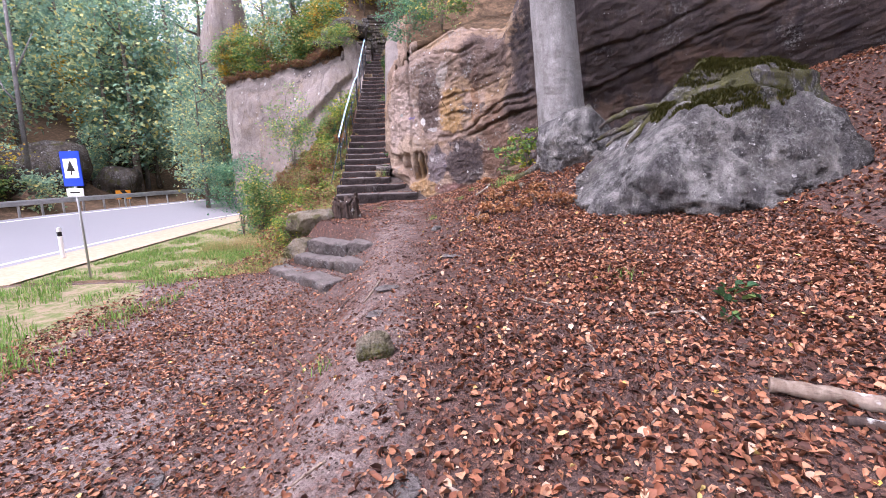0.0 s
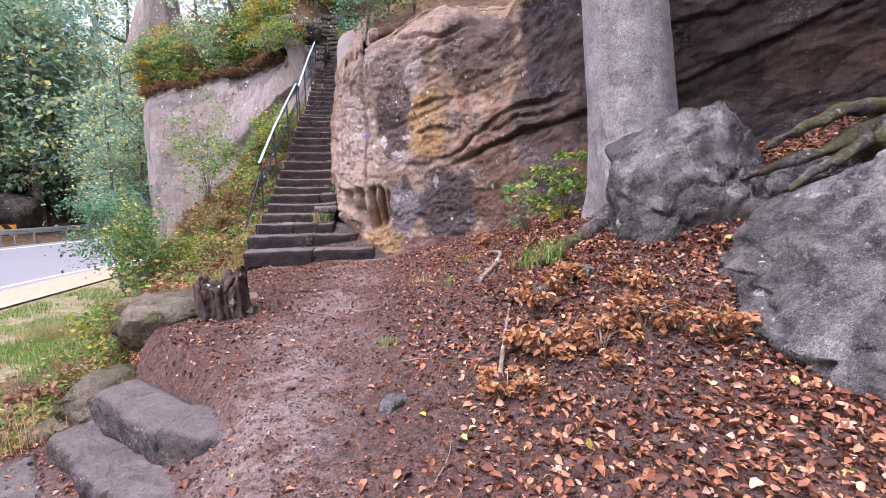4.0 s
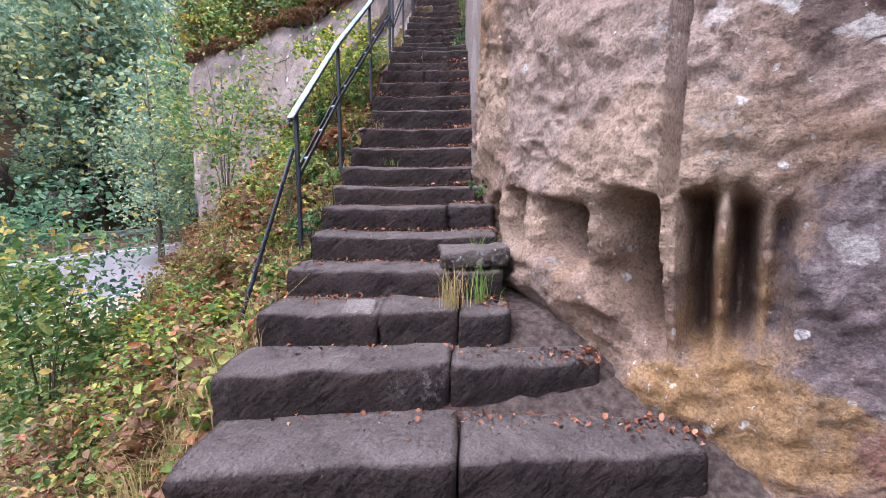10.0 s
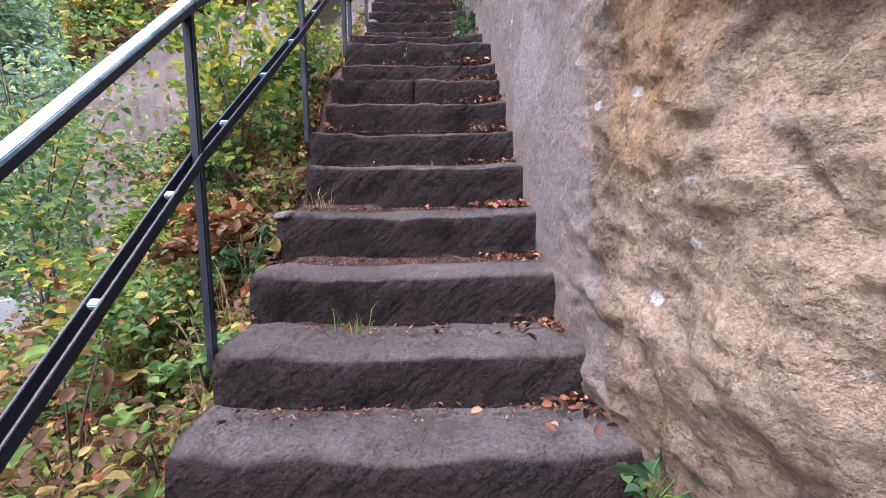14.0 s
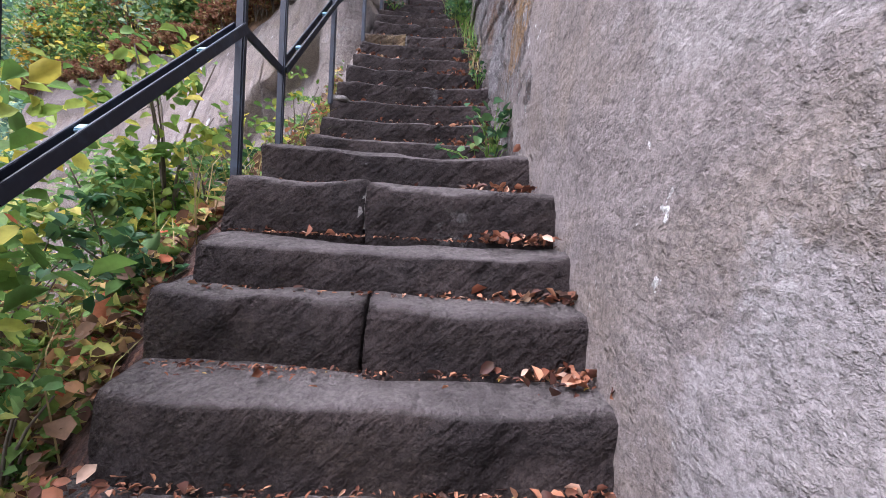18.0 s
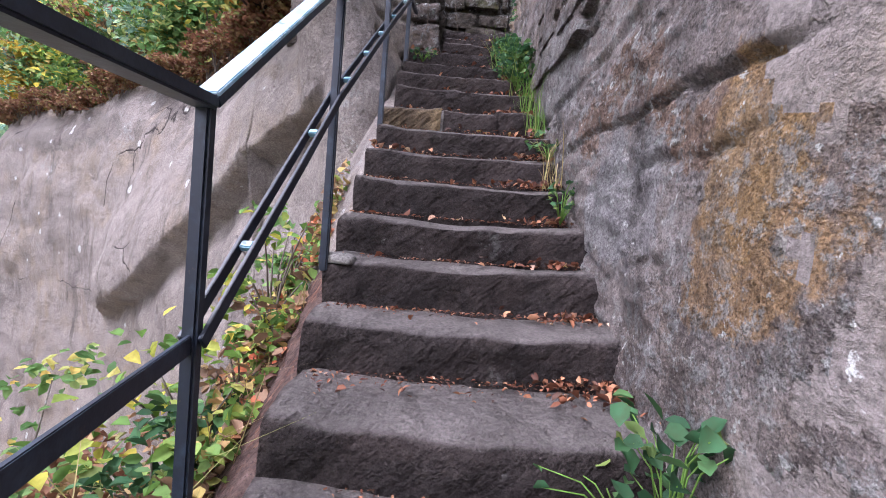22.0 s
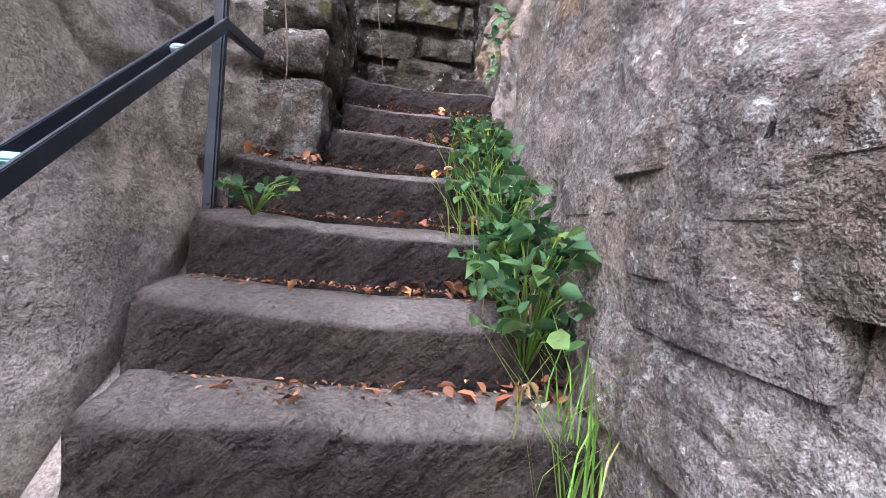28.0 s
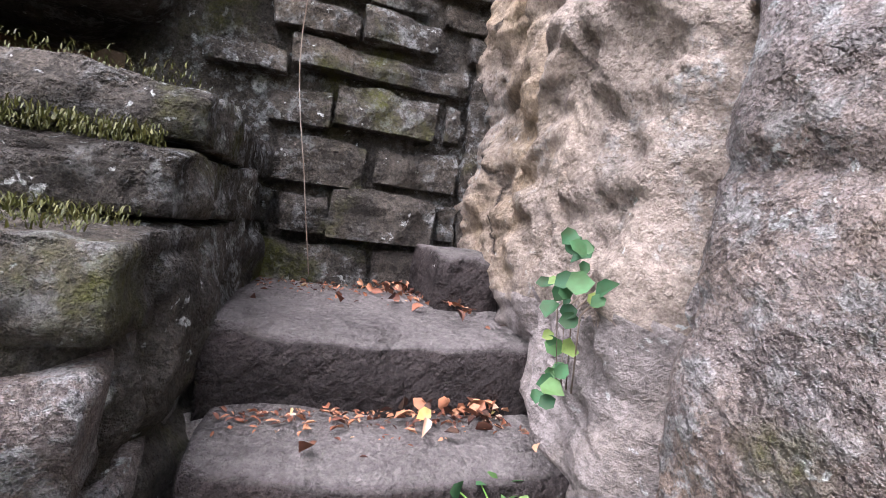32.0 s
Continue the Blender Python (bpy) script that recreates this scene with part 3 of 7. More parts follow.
def curve_through(points, s):
    """A point of a smooth curve through the given points, s from 0 to 1."""
    n = len(points) - 1
    f = min(max(s, 0.0), 0.99999) * n
    i = int(f)
    t = f - i
    p = [Vector(points[min(max(k, 0), n)]) for k in (i - 1, i, i + 1, i + 2)]
    return 0.5 * ((2 * p[1]) + (p[2] - p[0]) * t + (2 * p[0] - 5 * p[1] + 4 * p[2] - p[3]) * t * t + (3 * p[1] - p[0] - 3 * p[2] + p[3]) * t ** 3)


def fbm(p, scale, octaves=4):
    return noise.fractal(Vector(p) * scale, 0.9, 2.1, octaves)


def sheet(name, nu, nv, fn, material, bend=None, parent=None, wrap=False, flip=False):
    """A grid of points fn(u, v), moved by bend(point, normal, u, v) along its normal."""
    pts = [[Vector(fn(i / nu, j / nv)) for i in range(nu + 1)] for j in range(nv + 1)]
    if bend:
        moved = []
        for j in range(nv + 1):
            row = []
            for i in range(nu + 1):
                du = pts[j][min(i + 1, nu)] - pts[j][max(i - 1, 0)]
                dv = pts[min(j + 1, nv)][i] - pts[max(j - 1, 0)][i]
                nrm = du.cross(dv)
                nrm = nrm.normalized() if nrm.length > 1e-9 else Vector((0, 0, 1))
                if flip:
                    nrm = -nrm
                row.append(pts[j][i] + nrm * bend(pts[j][i], nrm, i / nu, j / nv))
            moved.append(row)
        pts = moved
    verts = [p for row in pts for p in row]
    w = nu + 1
    quads = [(j * w + i, j * w + i + 1, (j + 1) * w + i + 1, (j + 1) * w + i) for j in range(nv) for i in range(nu)]
    if flip:
        quads = [q[::-1] for q in quads]
    return mesh_object(name, verts, quads, material, parent)


def tube(bm, points, radius, sides=8, taper=None, cap=True):
    """A round bar along a line of points in bm."""
    rings = []
    n = len(points)
    for i, p in enumerate(points):
        p = Vector(p)
        d = (Vector(points[min(i + 1, n - 1)]) - Vector(points[max(i - 1, 0)])).normalized()
        a = d.cross(Vector((0, 0, 1)))
        a = a.normalized() if a.length > 1e-3 else Vector((1, 0, 0))
        b = d.cross(a).normalized()
        r = radius if taper is None else radius + (taper - radius) * i / max(n - 1, 1)
        rings.append([bm.verts.new(p + a * math.cos(k * math.tau / sides) * r + b * math.sin(k * math.tau / sides) * r) for k in range(sides)])
    for r0, r1 in zip(rings, rings[1:]):
        for k in range(sides):
            f = bm.faces.new((r0[k], r0[(k + 1) % sides], r1[(k + 1) % sides], r1[k]))
            f.smooth = True
    if cap:
        bm.faces.new(rings[0][::-1])
        bm.faces.new(rings[-1])


def flat_bar(bm, a, b, wide, deep, bevel=0.004):
    """A bar of rectangular section from a to b; wide is across, deep along the upright of the section."""
    a, b = Vector(a), Vector(b)
    d = (b - a).normalized()
    side = d.cross(Vector((0, 0, 1)))
    side = side.normalized() if side.length > 1e-3 else Vector((1, 0, 0))
    up = side.cross(d).normalized()
    made = []
    for p in (a, b):
        for sx, sy in ((-1, -1), (1, -1), (1, 1), (-1, 1)):
            made.append(bm.verts.new(p + side * sx * wide / 2 + up * sy * deep / 2))
    for q in ((0, 3, 2, 1), (4, 5, 6, 7), (0, 1, 5, 4), (1, 2, 6, 5), (2, 3, 7, 6), (3, 0, 4, 7)):
        bm.faces.new([made[k] for k in q])
    return made


def quads_cloud(name, centres, sizes, material, parent=None, tilt=1.0, droop=0.25, lean=None, narrow=0.6):
    """Many small folded leaves, four-sided, in one mesh. lean: a common up vector per leaf, or none for all ways."""
    rng = np.random.default_rng(len(centres) * 7 + len(name))
    c = np.asarray(centres, float)
    n = len(c)
    s = np.asarray(sizes, float).reshape(-1, 1) * np.ones((n, 1))
    up = rng.normal(size=(n, 3)) * tilt
    up[:, 2] += 1.0
    if lean is not None:
        up = rng.normal(size=(n, 3)) * tilt + lean
    up /= np.linalg.norm(up, axis=1, keepdims=True)
    along = rng.normal(size=(n, 3))
    along -= (along * up).sum(1, keepdims=True) * up
    along /= np.linalg.norm(along, axis=1, keepdims=True)
    side = np.cross(up, along)
    w = narrow * (0.8 + 0.4 * rng.random((n, 1)))
    tip = c + along * s * 0.5 - up * s * droop * rng.random((n, 1))
    base = c - along * s * 0.5
    if name == "crown":
        left = c + side * s * w * 0.5 + up * s * 0.12
        right = c - side * s * w * 0.5 + up * s * 0.12 * rng.random((n, 1))
        verts = np.stack([base, right, tip, left], 1).reshape(-1, 3)
        idx, m = np.arange(4 * n), 1
    else:
        curl = up * s * (0.05 + 0.2 * rng.random((n, 1)))
        near, far = c - along * s * 0.2, c + along * s * 0.2
        verts = np.stack([base, near - side * s * w * 0.46 + curl, far - side * s * w * 0.42 + curl, tip, far + side * s * w * 0.42 + curl * 0.7, near + side * s * w * 0.46 + curl * 0.7], 1).reshape(-1, 3)
        idx, m = (np.arange(n)[:, None] * 6 + np.array([[0, 1, 2, 3, 0, 3, 4, 5]])).ravel(), 2
    me = bpy.data.meshes.new(name)
    me.vertices.add(len(verts))
    me.vertices.foreach_set("co", verts.ravel())
    me.loops.add(4 * n * m)
    me.loops.foreach_set("vertex_index", idx)
    me.polygons.add(n * m)
    me.polygons.foreach_set("loop_start", np.arange(n * m) * 4)
    me.update(calc_edges=True)
    me.validate()
    me.materials.append(MAT[material])
    ob = new(name, me)
    if parent is not None:
        ob.parent = parent
    return ob


def blade_cloud(name, roots, height, material, parent=None, width=0.008, bend=0.5, seed=0):
    """Grass: each blade a bent strip of two quads."""
    rng = np.random.default_rng(seed + len(roots))
    r = np.asarray(roots, float)
    n = len(r)
    h = height * (0.5 + rng.random((n, 1)))
    a = rng.random(n) * math.tau
    way = np.stack([np.cos(a), np.sin(a), np.zeros(n)], 1)
    side = np.stack([-np.sin(a), np.cos(a), np.zeros(n)], 1) * width / 2
    z = np.array([[0, 0, 1.0]])
    mid = r + z * h * 0.6 + way * h * bend * 0.3
    tip = r + z * h * (1 - 0.35 * bend * rng.random((n, 1))) + way * h * bend
    verts = np.stack([r - side, r + side, mid + side * 0.8, mid - side * 0.8, tip + side * 0.2, tip - side * 0.2], 1).reshape(-1, 3)
    idx = (np.arange(n)[:, None] * 6 + np.array([[0, 1, 2, 3, 3, 2, 4, 5]])).ravel()
    me = bpy.data.meshes.new(name)
    me.vertices.add(6 * n)
    me.vertices.foreach_set("co", verts.ravel())
    me.loops.add(8 * n)
    me.loops.foreach_set("vertex_index", idx)
    me.polygons.add(2 * n)
    me.polygons.foreach_set("loop_start", np.arange(2 * n) * 4)
    me.update(calc_edges=True)
    me.validate()
    me.materials.append(MAT[material])
    ob = new(name, me)
    if parent is not None:
        ob.parent = parent
    return ob


# ---------------------------------------------------------------- the stair's plan
# Each tread: how far along its front edge lies, its height, its left and right end.
TREADS = [
    (9.95, 0.66, -2.8, -0.15), (10.45, 0.93, -2.86, -0.55), (10.83, 1.17, -2.82, -1.1), (11.3, 1.385, -2.82, -1.12),
    (11.75, 1.62, -2.8, -1.14), (12.25, 1.86, -2.84, -1.15), (12.64, 2.07, -2.87, -1.22), (12.97, 2.29, -2.85, -1.3),
    (13.4, 2.56, -2.84, -1.36), (13.76, 2.84, -2.82, -1.36), (14.05, 3.12, -2.72, -1.36), (14.36, 3.38, -2.76, -1.36),
    (14.58, 3.62, -2.7, -1.37), (14.78, 3.82, -2.69, -1.4), (14.95, 4.0, -2.64, -1.42), (15.15, 4.215, -2.64, -1.39),
    (15.5, 4.41, -2.65, -1.46), (16.2, 4.62, -2.65, -1.45), (16.6, 4.825, -2.67, -1.48), (16.89, 5.035, -2.68, -1.49),
    (17.13, 5.25, -2.68, -1.48), (17.42, 5.475, -2.67, -1.48), (17.66, 5.68, -2.67, -1.49), (17.89, 5.89, -2.64, -1.5),
    (18.16, 6.09, -2.68, -1.52), (18.38, 6.31, -2.6, -1.54), (18.63, 6.51, -2.62, -1.58), (18.92, 6.715, -2.62, -1.6),
    (19.16, 6.92, -2.6, -1.62), (19.43, 7.11, -2.28, -1.6), (19.71, 7.295, -2.28, -1.55), (19.97, 7.49, -2.32, -1.52),
]


def stair_height(y):
    if y <= 9.95:
        return 0.42
    for (y0, z0, *_), (y1, z1, *_) in zip(TREADS, TREADS[1:]):
        if y < y1:
            return z0 + (z1 - z0) * (y - y0) / (y1 - y0) - 0.2
    return 7.35


def ground_height(x, y):
    """The lie of the land: a path that climbs to the stair, a hillside to the right, a bank down to the road."""
    path = -0.06 + 0.064 * (min(y, 4.0) + 1.2) + 0.022 * max(0.0, y - 4.0)
    k = 0.07 + 0.06 * smooth01(0.0, 2.4, y) + 0.24 * smooth01(2.4, 4.6, y) - 0.08 * smooth01(6, 9, y)
    right = path + k * max(x, 0.0) * (1 if x < 5 else 5 / x) + (0.3 + 0.1 * smooth01(3, -1, y)) * max(0.0, x - 4.9 - 0.2 * max(0.0, -y))
    d = 0.766 * (x + 3.13) + 0.643 * (y - 3.89)
    left = -0.6 + 0.13 * smooth01(0.05, 0.25, d) + 0.22 * smooth01(0.85, 1.05, d)
    left += (path - 0.05 + 0.25) * smooth01(1.25, 1.6, d)
    front = left + (right - left) * smooth01(-1.5, -0.4, x)
    edge = -2.45 - 0.25 * math.sin(y * 1.7)
    if x < edge and y > 3.8:
        front -= 0.62 * (edge - x) * smooth01(3.8, 5.4, y)
    # beside the stair
    top = stair_height(y) - 0.1
    rim = -2.72
    bank = top - (0.9 + 1.2 * smooth01(15.6, 17.6, y)) * max(0.0, rim - x)
    if x > -1.25:
        bank = min(top + 0.12 + 0.25 * smooth01(-1.2, -0.4, x), 0.4 + 0.68 * min(1.0, max(0.0, y - 10.1)) + 0.2 * max(0.0, y - 11.1))
    t = smooth01(8.8, 10.2, y)
    z = front + (bank - front) * t * smooth01(0.35, 0.0, x)
    road = -1.13 + 0.105 * min(max(0.0, -12.55 - x), 6.4)
    if x < -3.0:
        z = max(z, road - 0.04) if x > -8 else road + max(0.0, z - road) * smooth01(-11, -8, x)
    return z - 0.04 * smooth01(-9.5, -10.5, x) + 0.42 * max(0.0, -21.5 - x) + 0.1 * max(0.0, y - 30)


def land(x, y):
    rough = 0.03 * fbm((x, y, 0), 0.9, 4) + 0.012 * fbm((x, y, 5), 4.0, 3)
    return ground_height(x, y) + rough * (1.0 if x > -9.5 else 0.0)


# ---------------------------------------------------------------- ground


def ground_mesh():
    xs = [-70 + 4 * i for i in range(13)] + [-21 + 0.5 * i for i in range(22)] + [-10 + 0.1 * i for i in range(170)] + [7 + 0.5 * i for i in range(14)] + [15 + 4 * i for i in range(12)]
    ys = [-40 + 3 * i for i in range(11)] + [-8 + 0.1 * i for i in range(200)] + [12 + 0.25 * i for i in range(44)] + [23 + 3 * i for i in range(24)]
    verts = [(x, y, land(x, y)) for y in ys for x in xs]
    w = len(xs)
    faces = [(j * w + i, j * w + i + 1, (j + 1) * w + i + 1, (j + 1) * w + i) for j in range(len(ys) - 1) for i in range(w - 1)]
    ob = mesh_object("ground", verts, faces, "earth")
    ob.data.materials.append(MAT["bank"])
    ob.data.materials.append(MAT["grass"])
    ob.data.materials.append(MAT["loam"])
    ob.data.materials.append(MAT["cliff"])
    for p in ob.data.polygons:
        x, y, z = p.center
        wob = fbm((x, y, 3), 0.8, 3)
        if x < -3.4 + 0.4 * wob and y > 3.6 or (x < -2.9 + 0.2 * wob and y > 9.3):
            p.material_index = 1
        if -3.2 < x and y > 17.2:
            p.material_index = 4
        if -1.4 < x < 0.25 and y > 10.15 + 0.3 * wob:
            p.material_index = 3
        if x < -5.9 + 0.5 * wob and z < -0.75 and y < 22 or x < -4.6 - 0.1 * y + 0.5 * wob and y < 3.5:
            p.material_index = 2
    return tagged(ob, "brown leaf-strewn forest path with a grassy bank", "ground", kind="structure")


ground_mesh()


def strip(name, left, right, lift, material, label, category):
    """A long flat band laid over the land between two lines."""
    n = 60
    verts, faces = [], []
    for i in range(n + 1):
        a, b = curve_through(left, i / n), curve_through(right, i / n)
        verts += [(a.x, a.y, a.z + lift), (b.x, b.y, b.z + lift)]
    faces = [(2 * i, 2 * i + 1, 2 * i + 3, 2 * i + 2) for i in range(n)]
    ob = mesh_object(name, verts, faces, material)
    return tagged(ob, label, category, kind="structure")


NEAR = [(-11.0, -30, -1.1), (-12.0, -10, -1.1), (-12.5, 4, -1.1), (-12.65, 14, -1.1), (-12.2, 22, -1.1), (-9.0, 34, -1.1), (-2.0, 46, -1.1)]
FAR = [(-17.5, -30, -0.6), (-18.6, -10, -0.55), (-19.0, 6, -0.45), (-18.8, 16, -0.4), (-17.6, 24, -0.4), (-14.5, 36, -0.4), (-8.0, 50, -0.4)]


def between(k, dz=0.0):
    return [tuple(Vector(a).lerp(Vector(b), k) + Vector((0, 0, dz))) for a, b in zip(NEAR, FAR)]


strip("road", between(-0.06), between(1.06), 0.0, "asphalt", "grey asphalt country road with a gentle bend", "road")
strip("verge", [(x + 2.4, y, z - 0.03) for x, y, z in NEAR], between(-0.05), 0.02, "sand", "pale sandy road shoulder", "verge")
strip("road_line", between(0.0), between(0.022), 0.006, "paintline", "white painted road edge line", "road marking")
strip("road_line", between(0.96), between(0.982), 0.006, "paintline", "white painted road edge line", "road marking")

# ---------------------------------------------------------------- rock


def along(points, s):
    return curve_through([(x, y, 0) for x, y in points], s)


MAIN = [(-1.44, 21.2), (-1.47, 20.2), (-1.53, 19.3), (-1.5, 18.2), (-1.46, 17.0), (-1.47, 16.0), (-1.42, 15.0), (-1.36, 14.0), (-1.33, 13.2), (-1.2, 12.4), (-1.02, 11.7), (-0.75, 11.0), (-0.35, 10.45), (0.2, 10.1), (0.9, 9.65), (1.75, 9.3), (2.7, 8.8), (3.6, 8.35), (5.0, 8.0), (7.0, 7.4), (9.5, 6.4), (13.0, 4.5)]


def rock_top(x, y):
    if y > 11.5 and x < 0:
        return max(5.6, stair_height(y) + 3.0 - 1.3 * smooth01(16, 18, y)) + 0.2 * math.sin(y * 1.3)
    return 5.5 + 0.3 * smooth01(-0.4, 1.5, x) + 3.5 * smooth01(2.2, 4.2, x) + 0.15 * math.sin(x * 2.1)


@functools.lru_cache(None)
def main_profile(u):
    """Foot, outward way, base and top of the face at one place along it."""
    p = along(MAIN, u)
    q = along(MAIN, min(u + 0.022, 1.0)) - along(MAIN, max(u - 0.022, 0.0))
    out = Vector((q.y, -q.x, 0)).normalized()
    base = min(ground_height(p.x + out.x * 0.2, p.y + out.y * 0.2), stair_height(p.y) - 0.3 + 4 * smooth01(-0.9, 0.5, p.x)) - 0.4
    return p, out, base, rock_top(p.x, p.y)


def main_rock(u, v):
    p, out, base, top = main_profile(u)
    if v < 0.86:
        k = v / 0.86
        z = base + (top - base) * k
        inward = 0.75 * smooth01(0.78, 1.0, k) ** 2 + 0.16 * max(0.0, z - base - 1.2) * (0.12 + 0.23 * smooth01(12.2, 13.0, p.y))
        inward -= 0.9 * smooth01(3.0, 5.2, p.x) * smooth01(2.6, 5.5, z)
        return p - out * inward + Vector((0, 0, z))
    k = (v - 0.86) / 0.14
    return p - out * (0.75 + 4.5 * k + 0.02 * (top - base)) + Vector((0, 0, top + 0.35 * math.sin(k * 2.0) + 1.2 * k))


def on_line(points, x):
    """The height of a broken line at x, and how far inside its ends x lies."""
    for (x0, z0), (x1, z1) in zip(points, points[1:]):
        if x <= x1:
            return z0 + (z1 - z0) * max(0.0, x - x0) / (x1 - x0), min(x - points[0][0], points[-1][0] - x)
    return points[-1][1], points[-1][0] - x


# ledges of the bedding, each a broken line (along, height) with its depth
FACE_LEDGES = [
    ([(0.5, 2.4), (1.1, 2.5), (1.5, 2.62), (1.95, 2.9), (2.35, 3.25), (2.9, 3.5), (3.6, 3.62)], 0.07),
    ([(1.4, 2.4), (1.9, 2.56), (2.45, 2.84), (3.1, 3.05), (3.95, 3.35), (5.2, 3.6)], 0.1),
    ([(0.6, 3.6), (1.2, 3.72), (1.6, 3.74)], 0.07), ([(0.65, 3.03), (1.1, 3.12), (1.7, 3.1)], 0.06), ([(2.1, 2.98), (2.7, 3.2), (3.4, 3.36)], 0.05), ([(-0.9, 4.9), (0.2, 5.1), (1.2, 4.95), (2.2, 5.3)], 0.06),
    ([(4.2, 3.2), (5.5, 3.75), (7.0, 4.5), (9.0, 5.2)], 0.06), ([(4.4, 4.4), (6.0, 4.7), (8.0, 5.6)], 0.05),
]
STAIR_LEDGES = [
    ([(15.75, 5.62), (16.3, 5.68), (16.9, 5.68), (17.7, 5.66)], 0.055), ([(15.8, 5.47), (16.2, 5.44), (16.8, 5.46)], 0.025), ([(17.4, 6.39), (17.8, 6.42), (18.35, 6.45)], 0.05),
    ([(17.4, 6.71), (17.9, 6.72), (18.4, 6.75), (18.75, 6.82)], 0.06), ([(17.4, 6.54), (18.0, 6.61), (18.45, 6.64)], 0.045), ([(16.9, 6.35), (17.4, 6.28), (18.5, 6.5)], 0.035), ([(18.5, 8.0), (19.0, 8.1), (19.4, 8.0)], 0.03),
]


def ledge_depth(lines, s, z, wob, reach):
    """How far the bedding ledges push the face out above each line and back below it."""
    d = 0.0
    for points, deep in lines:
        if points[0][0] < s < points[-1][0]:
            at, inside = on_line(points, s)
            h = z - at - wob
            if -0.3 < h < 0.5:
                d += deep * (0.5 * smooth01(-0.012, 0.018, h) * smooth01(0.4, 0.05, h) - smooth01(-reach, -0.03, h) * smooth01(0.012, -0.018, h)) * smooth01(0.0, 0.25, inside)
    return d


def bed_line(p, tilt, step, open_by=0.16):
    """Depth of a bedding groove: sharp below, sloping above."""
    h = (p.z + tilt * (p.x - 0.3 * p.y) + 0.18 * fbm(p, 0.6, 3)) / step
    f = h - math.floor(h)
    return (1 - smooth01(0.0, open_by, abs(f - 0.5))) * (0.4 + 0.6 * max(0.0, fbm((p.x, p.y, math.floor(h) * 3.1), 0.45, 2) + 0.35))


def main_bend(p, nrm, u, v):
    dressed = smooth01(12.9, 13.5, p.y) * (1 - smooth01(16.0, 16.8, p.y)) if p.x < -0.9 else 0.0
    upper = smooth01(16.2, 17.0, p.y)
    rough = 1 - 0.86 * dressed
    d = rough * (0.13 * fbm(p, 0.55, 3) + 0.05 * fbm(p, 1.7, 4) + 0.018 * fbm(p, 6.0, 4)) + 0.004 * fbm(p, 18, 3)
    if p.x < -0.9 and p.y > 12.6:
        d *= 0.6 - 0.38 * upper
        layered = smooth01(16.6, 17.2, p.y) * smooth01(19.4, 18.6, p.y)
        d += ledge_depth(STAIR_LEDGES, p.y, p.z, 0.05 * fbm(p, 4.5, 4), 0.035) * (0.25 + 0.4 * max(0.0, 0.5 + fbm(p, 1.4, 3)))
        split = p.y - 19.53 - 0.05 * fbm((0, 0, p.z), 2.2, 3)
        d += -0.16 * math.exp(-(split / 0.06) ** 2) + smooth01(-0.02, 0.06, split) * (0.07 * fbm(p, 2.6, 4) + 0.05 * fbm(p, 7.0, 4))
        d -= 0.03 * upper * bed_line(p, -0.16, 0.62, 0.09) + 0.03 * layered * bed_line(p, -0.2, 0.2, 0.3) * smooth01(7.35, 7.0, p.z - 0.2 * (p.y - 18)) * smooth01(6.4, 6.7, p.z)
    else:
        d += ledge_depth(FACE_LEDGES, p.x, p.z, 0.07 * fbm(p, 2.4, 4), 0.14) * (0.5 + 0.9 * max(0.0, 0.6 + fbm(p, 1.2, 3)))
        d -= 0.05 * bed_line(p, -0.3, 1.15, 0.07) * smooth01(2.2, 2.6, p.z) * smooth01(-0.4, 0.6, p.x)
        d -= 0.04 * max(0.0, 0.2 + 1.6 * fbm(p, 0.8, 3)) * bed_line(p, -0.34, 0.41, 0.2) * smooth01(2.5, 2.8, p.z) * smooth01(0.6, 1.2, p.x)
    natural = (1 - dressed) * (1 - 0.6 * upper)
    crease = abs(fbm(p, 0.75, 3) + 0.1)
    d -= 0.035 * natural * smooth01(0.03, 0.0, crease) * smooth01(-0.2, 0.2, fbm(p, 0.4, 2))
    d -= 0.014 * natural * smooth01(0.1, 0.0, abs(fbm((p.x + 9, p.y, p.z), 1.9, 3)))
    flakes = fbm((p.x * 0.7, p.y * 0.7, p.z), 3.2, 4)
    d += natural * (0.028 * (1 - min(1.0, abs(flakes) * 4)) + 0.02 * fbm(p, 11, 3))
    # weathered hollow with columns near the foot of the stair
    if p.y < 12.4 and p.x < 0.6:
        s = p.x + 1.15
        low = 1.5 - 0.42 * smooth01(0.3, 0.9, s) + 0.05 * math.sin(s * 6)
        band = smooth01(low - 0.1, low + 0.14, p.z) * (1 - smooth01(1.86 + 0.08 * math.sin(s * 9), 1.98 + 0.05 * math.sin(s * 13), p.z))
        span = smooth01(-0.15, 0.1, s) * (1 - smooth01(1.2, 1.36, s))
        columns = abs(math.sin(s * 14.0 + 1.1 * math.sin(s * 5.0))) ** 1.6
        thick = 0.52 * columns * (1.0 + 0.12 * math.sin(s * 7.0)) * (1.15 - 0.5 * abs(p.z - 1.75)) + 0.05 * fbm(p, 6, 3)
        d -= band * span * max(0.03, 0.6 + 0.08 * smooth01(0.3, 0.8, s) - thick)
        d -= 0.16 * span * (1 - smooth01(1.0, 1.3, p.z))
    return d


